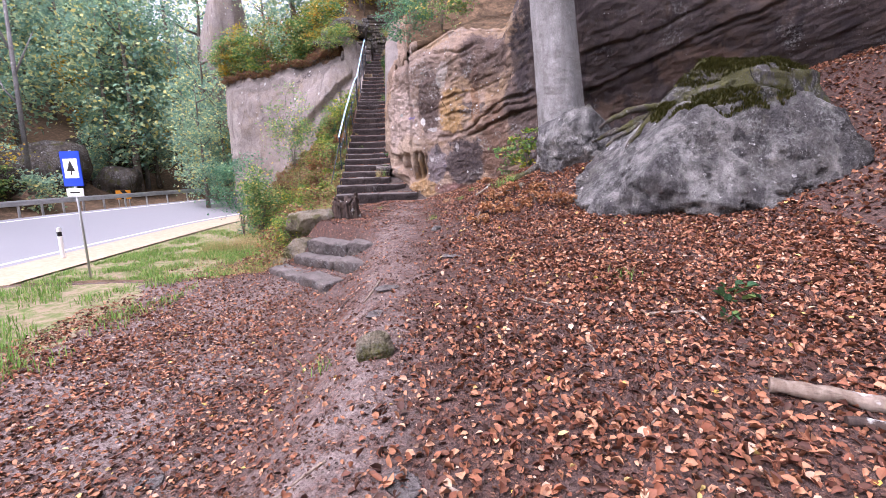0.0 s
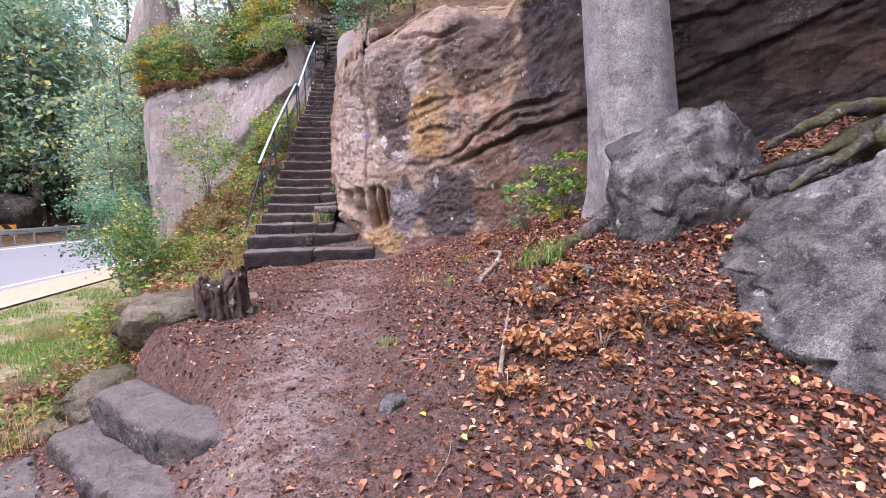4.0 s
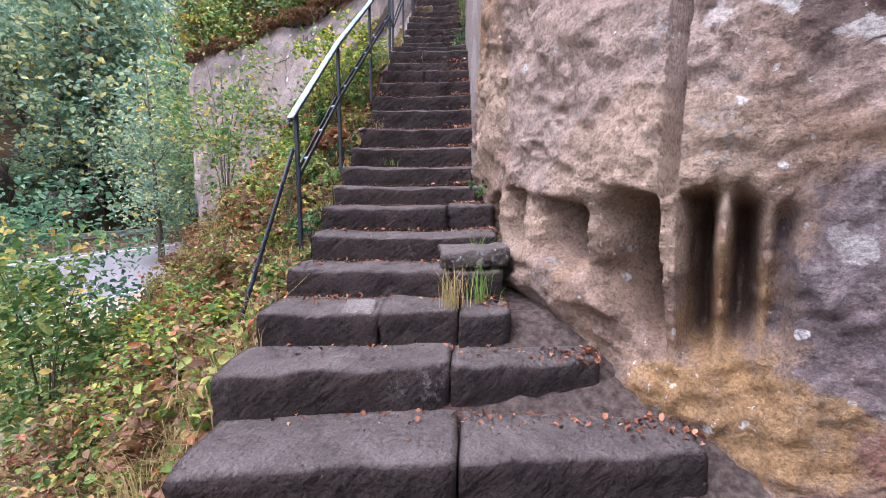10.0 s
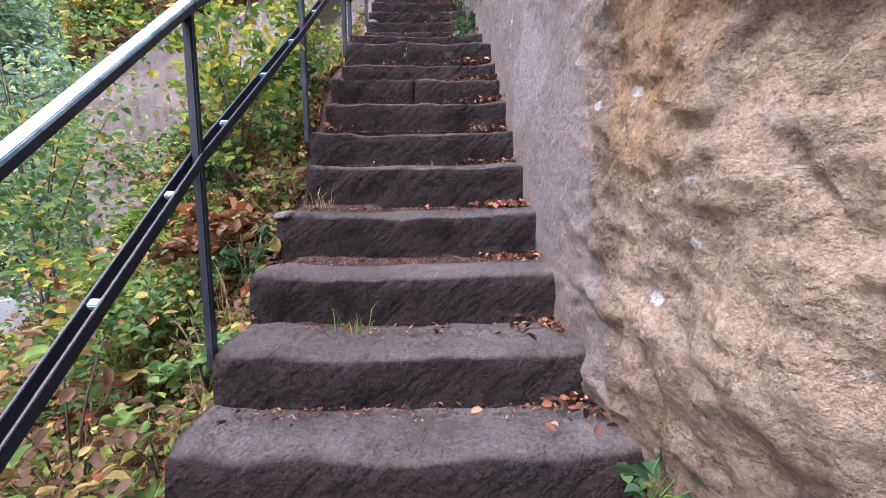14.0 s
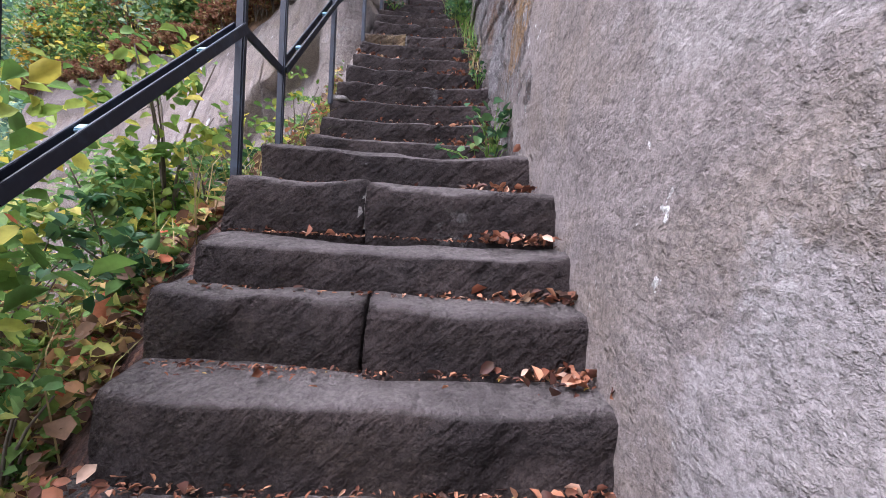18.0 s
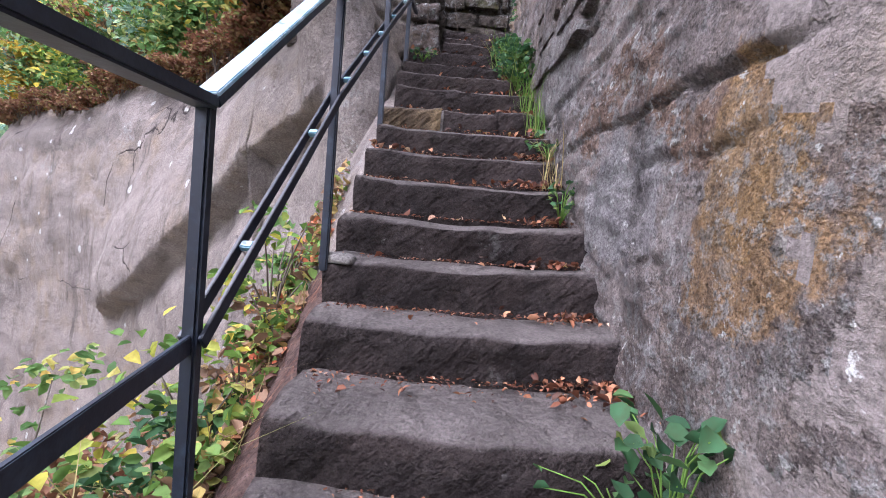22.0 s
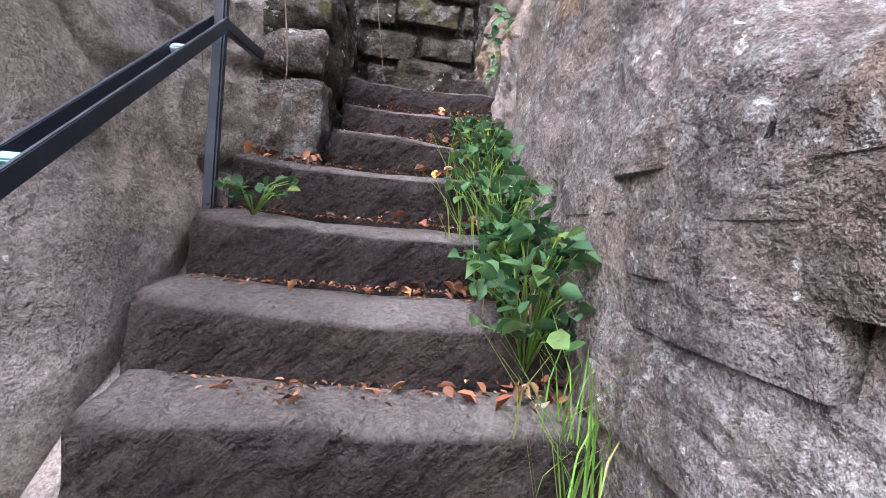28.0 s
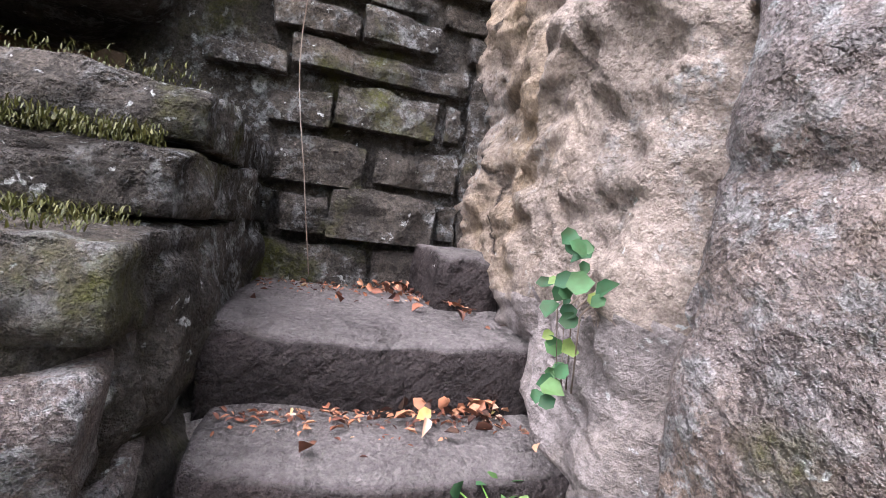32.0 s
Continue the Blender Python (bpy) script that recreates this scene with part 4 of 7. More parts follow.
FACE_COLUMNS = 640
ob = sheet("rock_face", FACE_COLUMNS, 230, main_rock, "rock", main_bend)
ob.data.materials.append(MAT["wall"])
ob.data.materials.append(MAT["upper"])
for poly in ob.data.polygons:
    c = poly.center
    w = 0.25 * fbm(c, 0.9, 3)
    if c.x < -0.8 and c.y > 13.0 + w + 0.25 * math.sin(c.z * 2):
        poly.material_index = 1
        if c.y > 16.05 + w + 0.3 * (c.z - 6) + 0.3 * fbm(c, 2.5, 3) + 0.1 * fbm(c, 8.0, 3):
            poly.material_index = 2
ob.data.materials.append(MAT["bank"])
ob.data.materials.append(MAT["dark_shaded_rock"])
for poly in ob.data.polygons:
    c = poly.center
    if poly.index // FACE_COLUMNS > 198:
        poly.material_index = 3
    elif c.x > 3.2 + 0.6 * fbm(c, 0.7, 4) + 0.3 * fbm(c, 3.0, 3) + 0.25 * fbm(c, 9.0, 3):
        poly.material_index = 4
ob.data.materials.append(MAT["flaky"])
for poly in ob.data.polygons:
    c = poly.center
    if c.x < -0.8 and c.y > 19.54 + 0.05 * fbm((0, 0, c.z), 2.2, 3):
        poly.material_index = 5 if c.z > 7.62 + 0.06 * fbm(c, 4.0, 3) else 1
tagged(ob, "tall weathered purple-brown sandstone rock face with lichen", "rock face", kind="structure")

LEFT = [(-2.3, 21.3), (-2.3, 20.4), (-2.31, 19.85), (-2.36, 19.62), (-2.62, 19.42), (-2.67, 19.0), (-2.73, 18.6), (-2.95, 18.5), (-3.3, 18.75), (-3.7, 19.15), (-4.25, 19.68), (-5.05, 20.35), (-6.4, 21.35), (-8.2, 22.6), (-10.4, 23.8), (-11.8, 24.6), (-12.4, 26.5), (-12.0, 31.0)]
# the lower edge of the overhanging bed, by x
OVERHANG = [(-7.5, 3.4), (-6.0, 4.3), (-5.06, 5.0), (-4.17, 5.72), (-3.35, 6.1), (-3.1, 6.4)]


@functools.lru_cache(None)
def left_profile(u):
    """Foot, base and top of the cliff at one place along it, and how it leans."""
    p = along(LEFT, u)
    q = along(LEFT, min(u + 0.004, 1.0)) - along(LEFT, max(u - 0.004, 0.0))
    base = min(stair_height(p.y) - 0.5, ground_height(p.x, p.y) - 0.5) if p.x > -4 else min(ground_height(p.x, p.y), 2.2) - 1.5
    top = 8.05 - 0.45 * smooth01(19.2, 19.5, p.y) * smooth01(-2.9, -2.6, p.x) - 0.6 * smooth01(-2.7, -3.6, p.x) - 0.4 * smooth01(-5.0, -10.0, p.x) + 0.12 * math.sin(p.x * 2.3)
    turn = smooth01(6.4 / 17, 8.6 / 17, u)
    back = (Vector((-1, 0.12, 0)).lerp(Vector((-0.12, 1, 0)), turn)).normalized()
    slope = 0.05 + 0.28 * smooth01(19.6, 19.3, p.y) * (1 - turn) + 0.2 * smooth01(-9.0, -5.0, p.x) * turn
    foot = stair_height(min(p.y, 19.5)) * (1 - turn) + 4.6 * turn
    return p, base, top, back, slope, foot


def left_rock(u, v):
    p, base, top, back, slope, foot = left_profile(u)
    if v < 0.86:
        k = v / 0.86
        z = base + (top - base) * k
        inward = 0.3 * smooth01(0.9, 1.0, k) ** 2 + slope * max(0.0, z - foot)
        return p + back * inward + Vector((0, 0, z))
    k = (v - 0.86) / 0.14
    rise = 0.25 if p.y > 19.3 and p.x > -2.8 else 1.0
    if u > 4 / 17:
        away = Vector((-0.24, 0.97, 0))
        return p + back * (0.3 + slope * (top - foot)) + away * 3.2 * k + Vector((0, 0, top + rise * k))
    return p + back * (0.3 + (2.2 if rise < 1 else 3.5) * k + slope * (top - foot)) + Vector((0, 0, top + rise * k))


def left_bend(p, nrm, u, v):
    d = 0.1 * fbm(p, 0.5, 3) + 0.03 * fbm(p, 2.2, 4) + 0.01 * fbm(p, 8, 3)
    if p.x > -4.2:
        d *= 0.6
    d -= 0.05 * smooth01(0.07, 0.0, abs(fbm(p, 0.8, 3))) * smooth01(-0.15, 0.2, fbm(p, 0.45, 2))
    d -= 0.06 * bed_line(p, 0.1, 1.1) * smooth01(6.5, 7.5, p.z)
    if -7.5 < p.x < -3.1:
        z, inside = on_line(OVERHANG, p.x)
        h = p.z - z - 0.08 * fbm((p.x, p.y, 3), 1.6, 3)
        d += (0.34 * smooth01(-0.03, 0.06, h) * smooth01(2.6, 0.4, h) - 0.08 * smooth01(-0.5, -0.05, h)) * smooth01(0.0, 0.5, inside)
    if p.y > 19.2 and p.x > -2.9:
        d += 0.035 * fbm(p, 5, 4) - 0.06 * bed_line(p, 0.05, 0.42)
    return d


ob = sheet("rock_cliff", 380, 110, left_rock, "cliff", left_bend, flip=True)
ob.data.materials.append(MAT["masonry"])
for poly in ob.data.polygons:
    c = poly.center
    if -2.6 < c.x and c.y > 19.5 + 0.1 * fbm(c, 1.5, 3):
        poly.material_index = 1
ob.data.materials.append(MAT["loam"])
for poly in ob.data.polygons:
    if poly.index // 380 > 95:
        poly.material_index = 2
tagged(ob, "pale grey sandstone cliff beside the upper stair", "cliff", kind="structure")

rock_face = bpy.data.objects["rock_face"]
BEDS = []
rng = random.Random(19)
z = 6.3
while z < 6.86:
    h = rng.uniform(0.05, 0.12)
    y = 17.1 + rng.uniform(0, 0.3)
    while y < 18.7:
        w = rng.uniform(0.3, 0.9)
        out = rng.uniform(-0.008, 0.016)
        slab = (-1.515 - out - 0.012 * (y - 17.0), -1.25, y, min(y + w, 18.8), z + 0.03 * (y - 17.5), z + 0.03 * (y - 17.5) + h + 0.026)
        BEDS.append(slab)
        y += w
    z += h

# ---------------------------------------------------------------- steps


def stone_block(name, x0, x1, y0, y1, z0, z1, material, parent, seed=0, worn=0.02, cell=0.05, label="", skew=0.0, r=0.028, pivot=None, rough=0.0):
    """A hewn block with a worn, rounded front edge."""
    nx, ny, nz = max(3, int((x1 - x0) / cell)), max(3, int((y1 - y0) / cell)), max(3, int((z1 - z0) / cell))
    cx = (x0 + x1) / 2
    pivot = cx if pivot is None else pivot
    verts, index, faces = [], {}, []

    def vert(i, j, k):
        key = (i, j, k)
        if key not in index:
            p = Vector((x0 + (x1 - x0) * i / nx, y0 + (y1 - y0) * j / ny, z0 + (z1 - z0) * k / nz))
            lo, hi = Vector((x0 + r, y0 + r, z0 + r)), Vector((x1 - r, y1 - r, z1 - r))
            core = Vector([min(max(p[a], lo[a]), hi[a]) for a in range(3)])
            d = p - core
            if d.length > 1e-6:
                p = core + d.normalized() * r
            front = 1 - smooth01(0.0, 0.2, p.y - y0)
            upper = smooth01(z1 - 0.08, z1, p.z)
            dip = worn * (1 - min(1.0, abs(p.x - cx) / (0.55 * (x1 - x0))) ** 2) * upper
            q = Vector((p.x + seed * 7.3, p.y, p.z))
            p.z -= dip + upper * (0.014 * fbm(q, 3, 4) + front * 0.018 * (1 + fbm(q, 5, 3)))
            p.y += front * (0.026 * fbm(q, 2.4, 4) + 0.018 * fbm(q, 10, 3) + 0.024 * upper) + skew * (p.x - pivot)
            p.x += 0.012 * fbm(q, 4, 3)
            if rough:
                lump = rough * (fbm(q, 1.6, 3) + 0.5 * fbm(q, 6, 4)) - 0.4 * rough * bed_line(q, 0.1, 0.24, 0.2)
                p.x += lump * (1 if p.x > cx else -1)
                p.y -= lump * front
                p.z += 0.6 * lump * upper
            index[key] = len(verts)
            verts.append(p)
        return index[key]

    for a, b, fixed in ((nx, nz, 0), (nx, nz, ny)):
        for i in range(a):
            for k in range(b):
                f = [vert(i, fixed, k), vert(i + 1, fixed, k), vert(i + 1, fixed, k + 1), vert(i, fixed, k + 1)]
                faces.append(f if fixed == 0 else f[::-1])
    for i in range(nx):
        for j in range(ny):
            faces.append([vert(i, j, nz), vert(i + 1, j, nz), vert(i + 1, j + 1, nz), vert(i, j + 1, nz)])
            faces.append([vert(i, j, 0), vert(i, j + 1, 0), vert(i + 1, j + 1, 0), vert(i + 1, j, 0)])
    for j in range(ny):
        for k in range(nz):
            faces.append([vert(0, j, k), vert(0, j, k + 1), vert(0, j + 1, k + 1), vert(0, j + 1, k)])
            faces.append([vert(nx, j, k), vert(nx, j + 1, k), vert(nx, j + 1, k + 1), vert(nx, j, k + 1)])
    return mesh_object(name, verts, faces, material, parent, r > 0.013, label)


for i, (x0, x1, y0, y1, z0, z1) in enumerate(BEDS):
    stone_block("bed", x0, x1, y0, y1, z0, z1, "upper", rock_face, 400 + i, 0.0, 0.03, r=0.01, rough=0.01)

SPLITS = {1: [-1.43], 2: [-1.49], 3: [-2.0, -1.45], 4: [-1.5], 6: [-1.6], 14: [-2.06], 16: [-2.12], 25: [-2.22, -1.82]}
stairs = tagged(empty("stone_stairs"), "long worn dark sandstone stair climbing beside the rock", "stairs")
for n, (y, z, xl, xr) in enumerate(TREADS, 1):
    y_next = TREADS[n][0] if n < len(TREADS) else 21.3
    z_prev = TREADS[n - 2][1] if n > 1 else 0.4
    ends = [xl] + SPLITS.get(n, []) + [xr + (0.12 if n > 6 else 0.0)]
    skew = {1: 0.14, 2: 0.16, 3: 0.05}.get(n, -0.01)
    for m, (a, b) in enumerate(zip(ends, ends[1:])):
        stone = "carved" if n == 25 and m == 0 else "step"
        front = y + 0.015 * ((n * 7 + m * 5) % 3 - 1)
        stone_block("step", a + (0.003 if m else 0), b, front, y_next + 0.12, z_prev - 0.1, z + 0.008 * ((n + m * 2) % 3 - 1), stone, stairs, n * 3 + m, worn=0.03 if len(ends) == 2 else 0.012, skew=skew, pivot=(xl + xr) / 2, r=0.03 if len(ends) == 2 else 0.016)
for x, n in ((-2.12, 16), (-2.2, 25)):
    y, z = TREADS[n - 1][:2]
    stone_block("mortar_joint", x - 0.03, x + 0.03, y + 0.008, y + 0.2, z - 0.2, z - 0.012, "mortar", stairs, 3, 0.0, 0.03, "pale mortar filling the joint", r=0.01)
for x, n, w in ((-2.62, 20, 0.16), (-2.78, 10, 0.1), (-2.15, 3, 0.22)):
    y, z, xl, xr = TREADS[n - 1]
    stone_block("pale_patch", x - w / 2, x + w / 2, y - 0.004, y + (0.12 if n != 3 else 0.3), z - 0.05, z + 0.005, "mortar", stairs, n, 0.0, 0.025, "pale weathered corner of the step", r=0.02)

# three low stones across the path
low_stairs = tagged(empty("path_steps"), "three low weathered stone steps set in the path", "steps")
for a, b, z, seed in (((-3.16, 3.95), (-2.33, 3.0), -0.47, 1), ((-2.29, 2.95), (-1.68, 2.16), -0.42, 2), ((-2.71, 4.2), (-1.75, 3.3), -0.26, 3), ((-1.72, 3.27), (-1.04, 2.68), -0.22, 6), ((-2.45, 4.35), (-1.52, 3.55), 0.01, 4), ((-1.48, 3.5), (-0.5, 3.15), 0.06, 5)):
    a, b = Vector((*a, 0)), Vector((*b, 0))
    ang = math.degrees(math.atan2(b.y - a.y, b.x - a.x))
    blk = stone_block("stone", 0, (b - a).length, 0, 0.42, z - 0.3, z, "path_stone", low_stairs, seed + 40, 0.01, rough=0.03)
    blk.matrix_world = pose(a.x, a.y, 0, 0, 0, ang)

# the loose slab that lies on a lower tread
slab = stone_block("loose_slab", -0.26, 0.28, -0.15, 0.16, 0, 0.15, "path_stone", None, 77, 0.0, 0.025, rough=0.04, r=0.03)
slab.matrix_world = pose(-1.36, 11.5, 1.385, 3, -2, 8)
tagged(slab, "loose tan sandstone slab lying on a step", "stone")

# ---------------------------------------------------------------- masonry at the head of the stair


def masonry_wall():
    wall = tagged(stone_block("wall_end", -2.9, -0.9, 20.93, 21.6, 6.9, 9.5, "masonry", None, 5, 0.0, 0.25), "dark mossy masonry wall closing the stair", "wall", kind="structure")
    rng = random.Random(4)
    courses = [
        [(-2.42, -2.27, 7.68, 7.88), (-2.25, -2.05, 7.68, 7.87), (-2.05, -1.58, 7.67, 7.91), (-1.57, -1.46, 7.71, 7.92), (-2.4, -1.86, 7.44, 7.66), (-1.85, -1.46, 7.46, 7.66)],
        [(-2.5, -2.33, 7.89, 8.12), (-2.31, -1.91, 7.89, 8.12), (-1.89, -1.49, 7.93, 8.14), (-2.07, -1.62, 8.15, 8.35), (-1.6, -1.5, 8.16, 8.35), (-1.47, -1.08, 7.4, 8.53), (-2.35, -2.08, 8.13, 8.3)],
        [(-2.26, -1.51, 8.37, 8.51), (-2.6, -2.27, 8.32, 8.45), (-2.36, -2.0, 8.52, 8.66), (-1.99, -1.65, 8.53, 8.69), (-1.64, -1.24, 8.68, 8.8), (-1.51, -1.13, 8.54, 8.67)],
    ]
    stones = [st for course in courses for st in course]
    z = 8.7
    while z < 9.5:
        h = rng.uniform(0.12, 0.22)
        x = -2.6
        while x < -1.2:
            w = rng.uniform(0.25, 0.5)
            stones.append((x, x + w, z + (0.12 if x > -1.7 else 0.0), z + h + (0.12 if x > -1.7 else 0.0)))
            x += w
        z += h
    for n, (x0, x1, z0, z1) in enumerate(stones):
        stone_block("stone", x0 + 0.004, x1 - 0.004, 20.86 + rng.uniform(-0.03, 0.025), 21.05, z0 + 0.003, z1 - 0.004, "masonry", wall, 300 + n, 0.0, 0.035, skew=rng.uniform(-0.06, 0.06), r=0.01, rough=0.022)
    return wall


masonry_wall()
ledge = stone_block("side_ledge", -1.66, -1.4, 20.4, 20.9, 7.4, 7.7, "step", None, 61, 0.01)
tagged(ledge, "small dark stone ledge in the corner of the landing", "ledge")

# ---------------------------------------------------------------- railing
railing = tagged(empty("railing"), "dark blue painted steel handrail with worn pale top", "railing")
# each post: its place, foot, head, and the height of the lower rail
POSTS = [(-2.935, 11.95, 1.35, 2.7, 2.14), (-2.855, 13.05, 2.2, 3.62, 3.06), (-2.785, 14.42, 3.28, 4.59, 4.03), (-2.655, 15.29, 4.1, 5.34, 4.78), (-2.715, 15.95, 4.3, 5.4, 4.85), (-2.67, 16.91, 4.95, 6.22, 5.71), (-2.64, 18.06, 5.8, 7.11, 6.56), (-2.6, 19.05, 6.68, 7.84, 7.29)]


def bar(name, a, b, wide, deep, material, label=""):
    bm = bmesh.new()
    flat_bar(bm, a, b, wide, deep)
    bmesh.ops.bevel(bm, geom=bm.edges[:], offset=min(wide, deep) * 0.18, segments=2, affect="EDGES")
    return part(name, bm, material, railing, label)


for x, y, z0, z1, _ in POSTS:
    bar("post", (x, y, z0), (x, y, z1), 0.036, 0.036, "steel")


def rail_run(points):
    """The lower rail: two flat bars on edge, one on each side of the posts, held apart by spacers."""
    for a, b in zip(points, points[1:]):
        d = (b - a).normalized()
        side = d.cross(Vector((0, 0, 1))).normalized()
        for k in (-1, 1):
            bar("lower_bar", a + side * 0.024 * k, b + side * 0.024 * k, 0.01, 0.038, "steel")
        n = max(1, int((b - a).length / 0.45))
        for i in range(n):
            p = a.lerp(b, (i + 0.5) / n) + Vector((0, 0, 0.004))
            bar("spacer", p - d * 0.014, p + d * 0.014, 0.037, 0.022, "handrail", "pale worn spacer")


tops = [Vector((x, y, z1)) for x, y, z0, z1, _ in POSTS]
lows = [Vector((x, y, z)) for x, y, z0, z1, z in POSTS]
for a, b in zip(tops, tops[1:]):
    flight = a.y < 15 or a.y > 15.9
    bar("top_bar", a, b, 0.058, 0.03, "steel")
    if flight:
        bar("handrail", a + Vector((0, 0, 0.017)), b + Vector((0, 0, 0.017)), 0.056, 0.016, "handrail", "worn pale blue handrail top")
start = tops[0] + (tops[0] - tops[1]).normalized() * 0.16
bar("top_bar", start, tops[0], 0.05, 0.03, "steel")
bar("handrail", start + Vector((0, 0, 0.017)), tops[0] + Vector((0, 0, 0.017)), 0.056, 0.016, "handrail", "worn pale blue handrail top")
bm = bmesh.new()
tube(bm, [start, start + Vector((0, -0.03, -0.02)), start + Vector((0.01, -0.035, -0.05)), start + Vector((0.015, -0.015, -0.06))], 0.016, 8)
part("scroll", bm, "steel", railing, smooth=True)
rail_run(lows[:4])
rail_run(lows[4:])
bar("landing_bar", lows[3], lows[4], 0.012, 0.045, "steel")
bar("wall_bar", lows[-1], (-2.56, 19.36, 7.3), 0.03, 0.04, "steel")
bar("brace", (-2.965, 11.93, 2.36), (-3.25, 11.36, 0.9), 0.03, 0.03, "steel")

# ---------------------------------------------------------------- boulders


def boulder(name, centre, radii, seed, material, label, squash=0.35, rough=0.13, turn=0.0, box=0.5, detail=5, cuts=()):
    """A weathered, angular stone with hollows and ledges."""
    bm = bmesh.new()
    bmesh.ops.create_icosphere(bm, subdivisions=detail, radius=1.0)
    k = random.Random(int(seed * 10))
    planes = [(Vector((k.uniform(-1, 1), k.uniform(-1, 1), k.uniform(-0.5, 1))).normalized(), k.uniform(0.68, 0.92)) for _ in range(9)]
    for v in bm.verts:
        d = v.co.normalized()
        m = max(abs(d.x), abs(d.y), abs(d.z))
        p = d * (1 - box) + d / m * box * 0.84
        for nn, far in planes:
            over = p.dot(nn) - far
            if over > 0:
                p -= nn * over * 0.8
        q = d * 1.3 + Vector((seed, seed * 0.7, 0))
        p *= 1 + rough * (0.7 * fbm(q, 0.9, 3) + 0.32 * fbm(q, 2.6, 4) + 0.12 * fbm(q, 8.0, 4))
        p -= d * 0.05 * smooth01(0.06, 0.0, abs(fbm(q, 1.1, 3)))
        p = Vector((p.x * radii[0], p.y * radii[1], p.z * radii[2]))
        for nn, far in cuts:
            over = p.dot(nn) + centre[0] * nn[0] + centre[1] * nn[1] + centre[2] * nn[2] - far
            if over > 0:
                p -= Vector(nn) * over * 0.9
        if cuts:
            w = p + Vector(centre)
            p += d * (0.05 * fbm(w, 1.1, 3) + 0.05 * fbm(w, 3.2, 4) + 0.02 * fbm(w, 9.0, 4) - 0.07 * smooth01(0.05, 0.0, abs(fbm(w, 0.9, 3) + 0.05)))
        v.co = p
    me = bpy.data.meshes.new(name)
    bm.to_mesh(me)
    bm.free()
    me.shade_smooth()
    me.materials.append(MAT[material])
    ob = new(name, me)
    ob.matrix_world = pose(*centre, 0, 0, turn)
    return tagged(ob, label, "boulder")


big = boulder("boulder", (4.95, 2.75, 1.0), (2.35, 1.65, 1.7), 3.0, "boulder", "large grey boulder with moss on top", detail=6, cuts=(((-0.72, -0.1, 0.69), -1.82), ((-0.1, -0.9, 0.42), -1.33), ((-0.22, -0.12, 0.97), 0.98), ((-0.66, -0.75, 0.05), -3.35)))
small = boulder("boulder", (3.45, 4.6, 1.6), (0.98, 0.62, 1.12), 9.0, "boulder", "grey lichen-covered boulder at the foot of the beech", detail=6, cuts=(((-0.55, -0.3, 0.78), -1.25), ((0.75, -0.2, 0.62), 3.4), ((0.0, -0.93, 0.37), -3.1)))
rear = boulder("boulder", (6.0, 3.75, 2.05), (1.75, 1.2, 1.3), 6.0, "mossy", "dark boulder thick with moss on the slope", turn=14, detail=6)
path_stone = boulder("stone", (-0.42, -1.65, -0.05), (0.17, 0.14, 0.16), 5.0, "edge_stone", "small pale stone in the path")

# ---------------------------------------------------------------- trees


def clumps(rng, n, spread, per, size):
    """Centres of leaves gathered in uneven clumps inside an ellipsoid."""
    out = []
    for _ in range(n):
        while True:
            c = np.array([rng.uniform(-1, 1), rng.uniform(-1, 1), rng.uniform(-1, 1)])
            if 0.25 < np.linalg.norm(c) < 1.0:
                break
        c = c * spread
        r = size * rng.uniform(0.6, 1.3)
        k = np.random.default_rng(int(rng.random() * 1e6))
        p = k.normal(size=(int(per * rng.uniform(0.6, 1.4)), 3)) * np.array([r, r, r * 0.55]) * 0.5
        out.append(c + p)
    return np.concatenate(out)


def trunk_mesh(name, points, r0, r1, material, parent, sides=10):
    bm = bmesh.new()
    tube(bm, points, r0, sides, r1)
    return part(name, bm, material, parent, smooth=True)


def broadleaf(name, seed, height, crown_from, spread, n, per, leaf_size, material, label, trunk="trunk", limbs=5):
    rng = random.Random(seed)
    tree = tagged(empty(name), label, "tree")
    lean = Vector((rng.uniform(-0.06, 0.06), rng.uniform(-0.06, 0.06), 1))
    line = [lean * height * k / 6 + Vector((rng.uniform(-0.1, 0.1), rng.uniform(-0.1, 0.1), 0)) * (k > 0) for k in range(7)]
    line[0].z = -0.6
    trunk_mesh("trunk", line, height * 0.016 + 0.04, 0.03, trunk, tree, 8)
    mid = Vector(line[0]).lerp(line[-1], (crown_from + 1) / 2)
    pts = clumps(rng, n, np.array([spread, spread, height * (1 - crown_from) / 2]), per, spread * 0.55) + np.array(mid)
    for _ in range(limbs):
        k = rng.uniform(crown_from, 0.9)
        a = line[0].lerp(line[-1], k)
        ang = rng.uniform(0, math.tau)
        b = a + Vector((math.cos(ang), math.sin(ang), 0.55)) * spread * rng.uniform(0.5, 0.9)
        trunk_mesh("limb", [a, a.lerp(b, 0.5) + Vector((0, 0, -0.15)), b], height * 0.006 + 0.012, 0.012, trunk, tree, 6)
    quads_cloud("crown", pts, leaf_size * (0.6 + 0.8 * np.random.default_rng(seed).random(len(pts))), material, tree, tilt=0.8)
    return tree


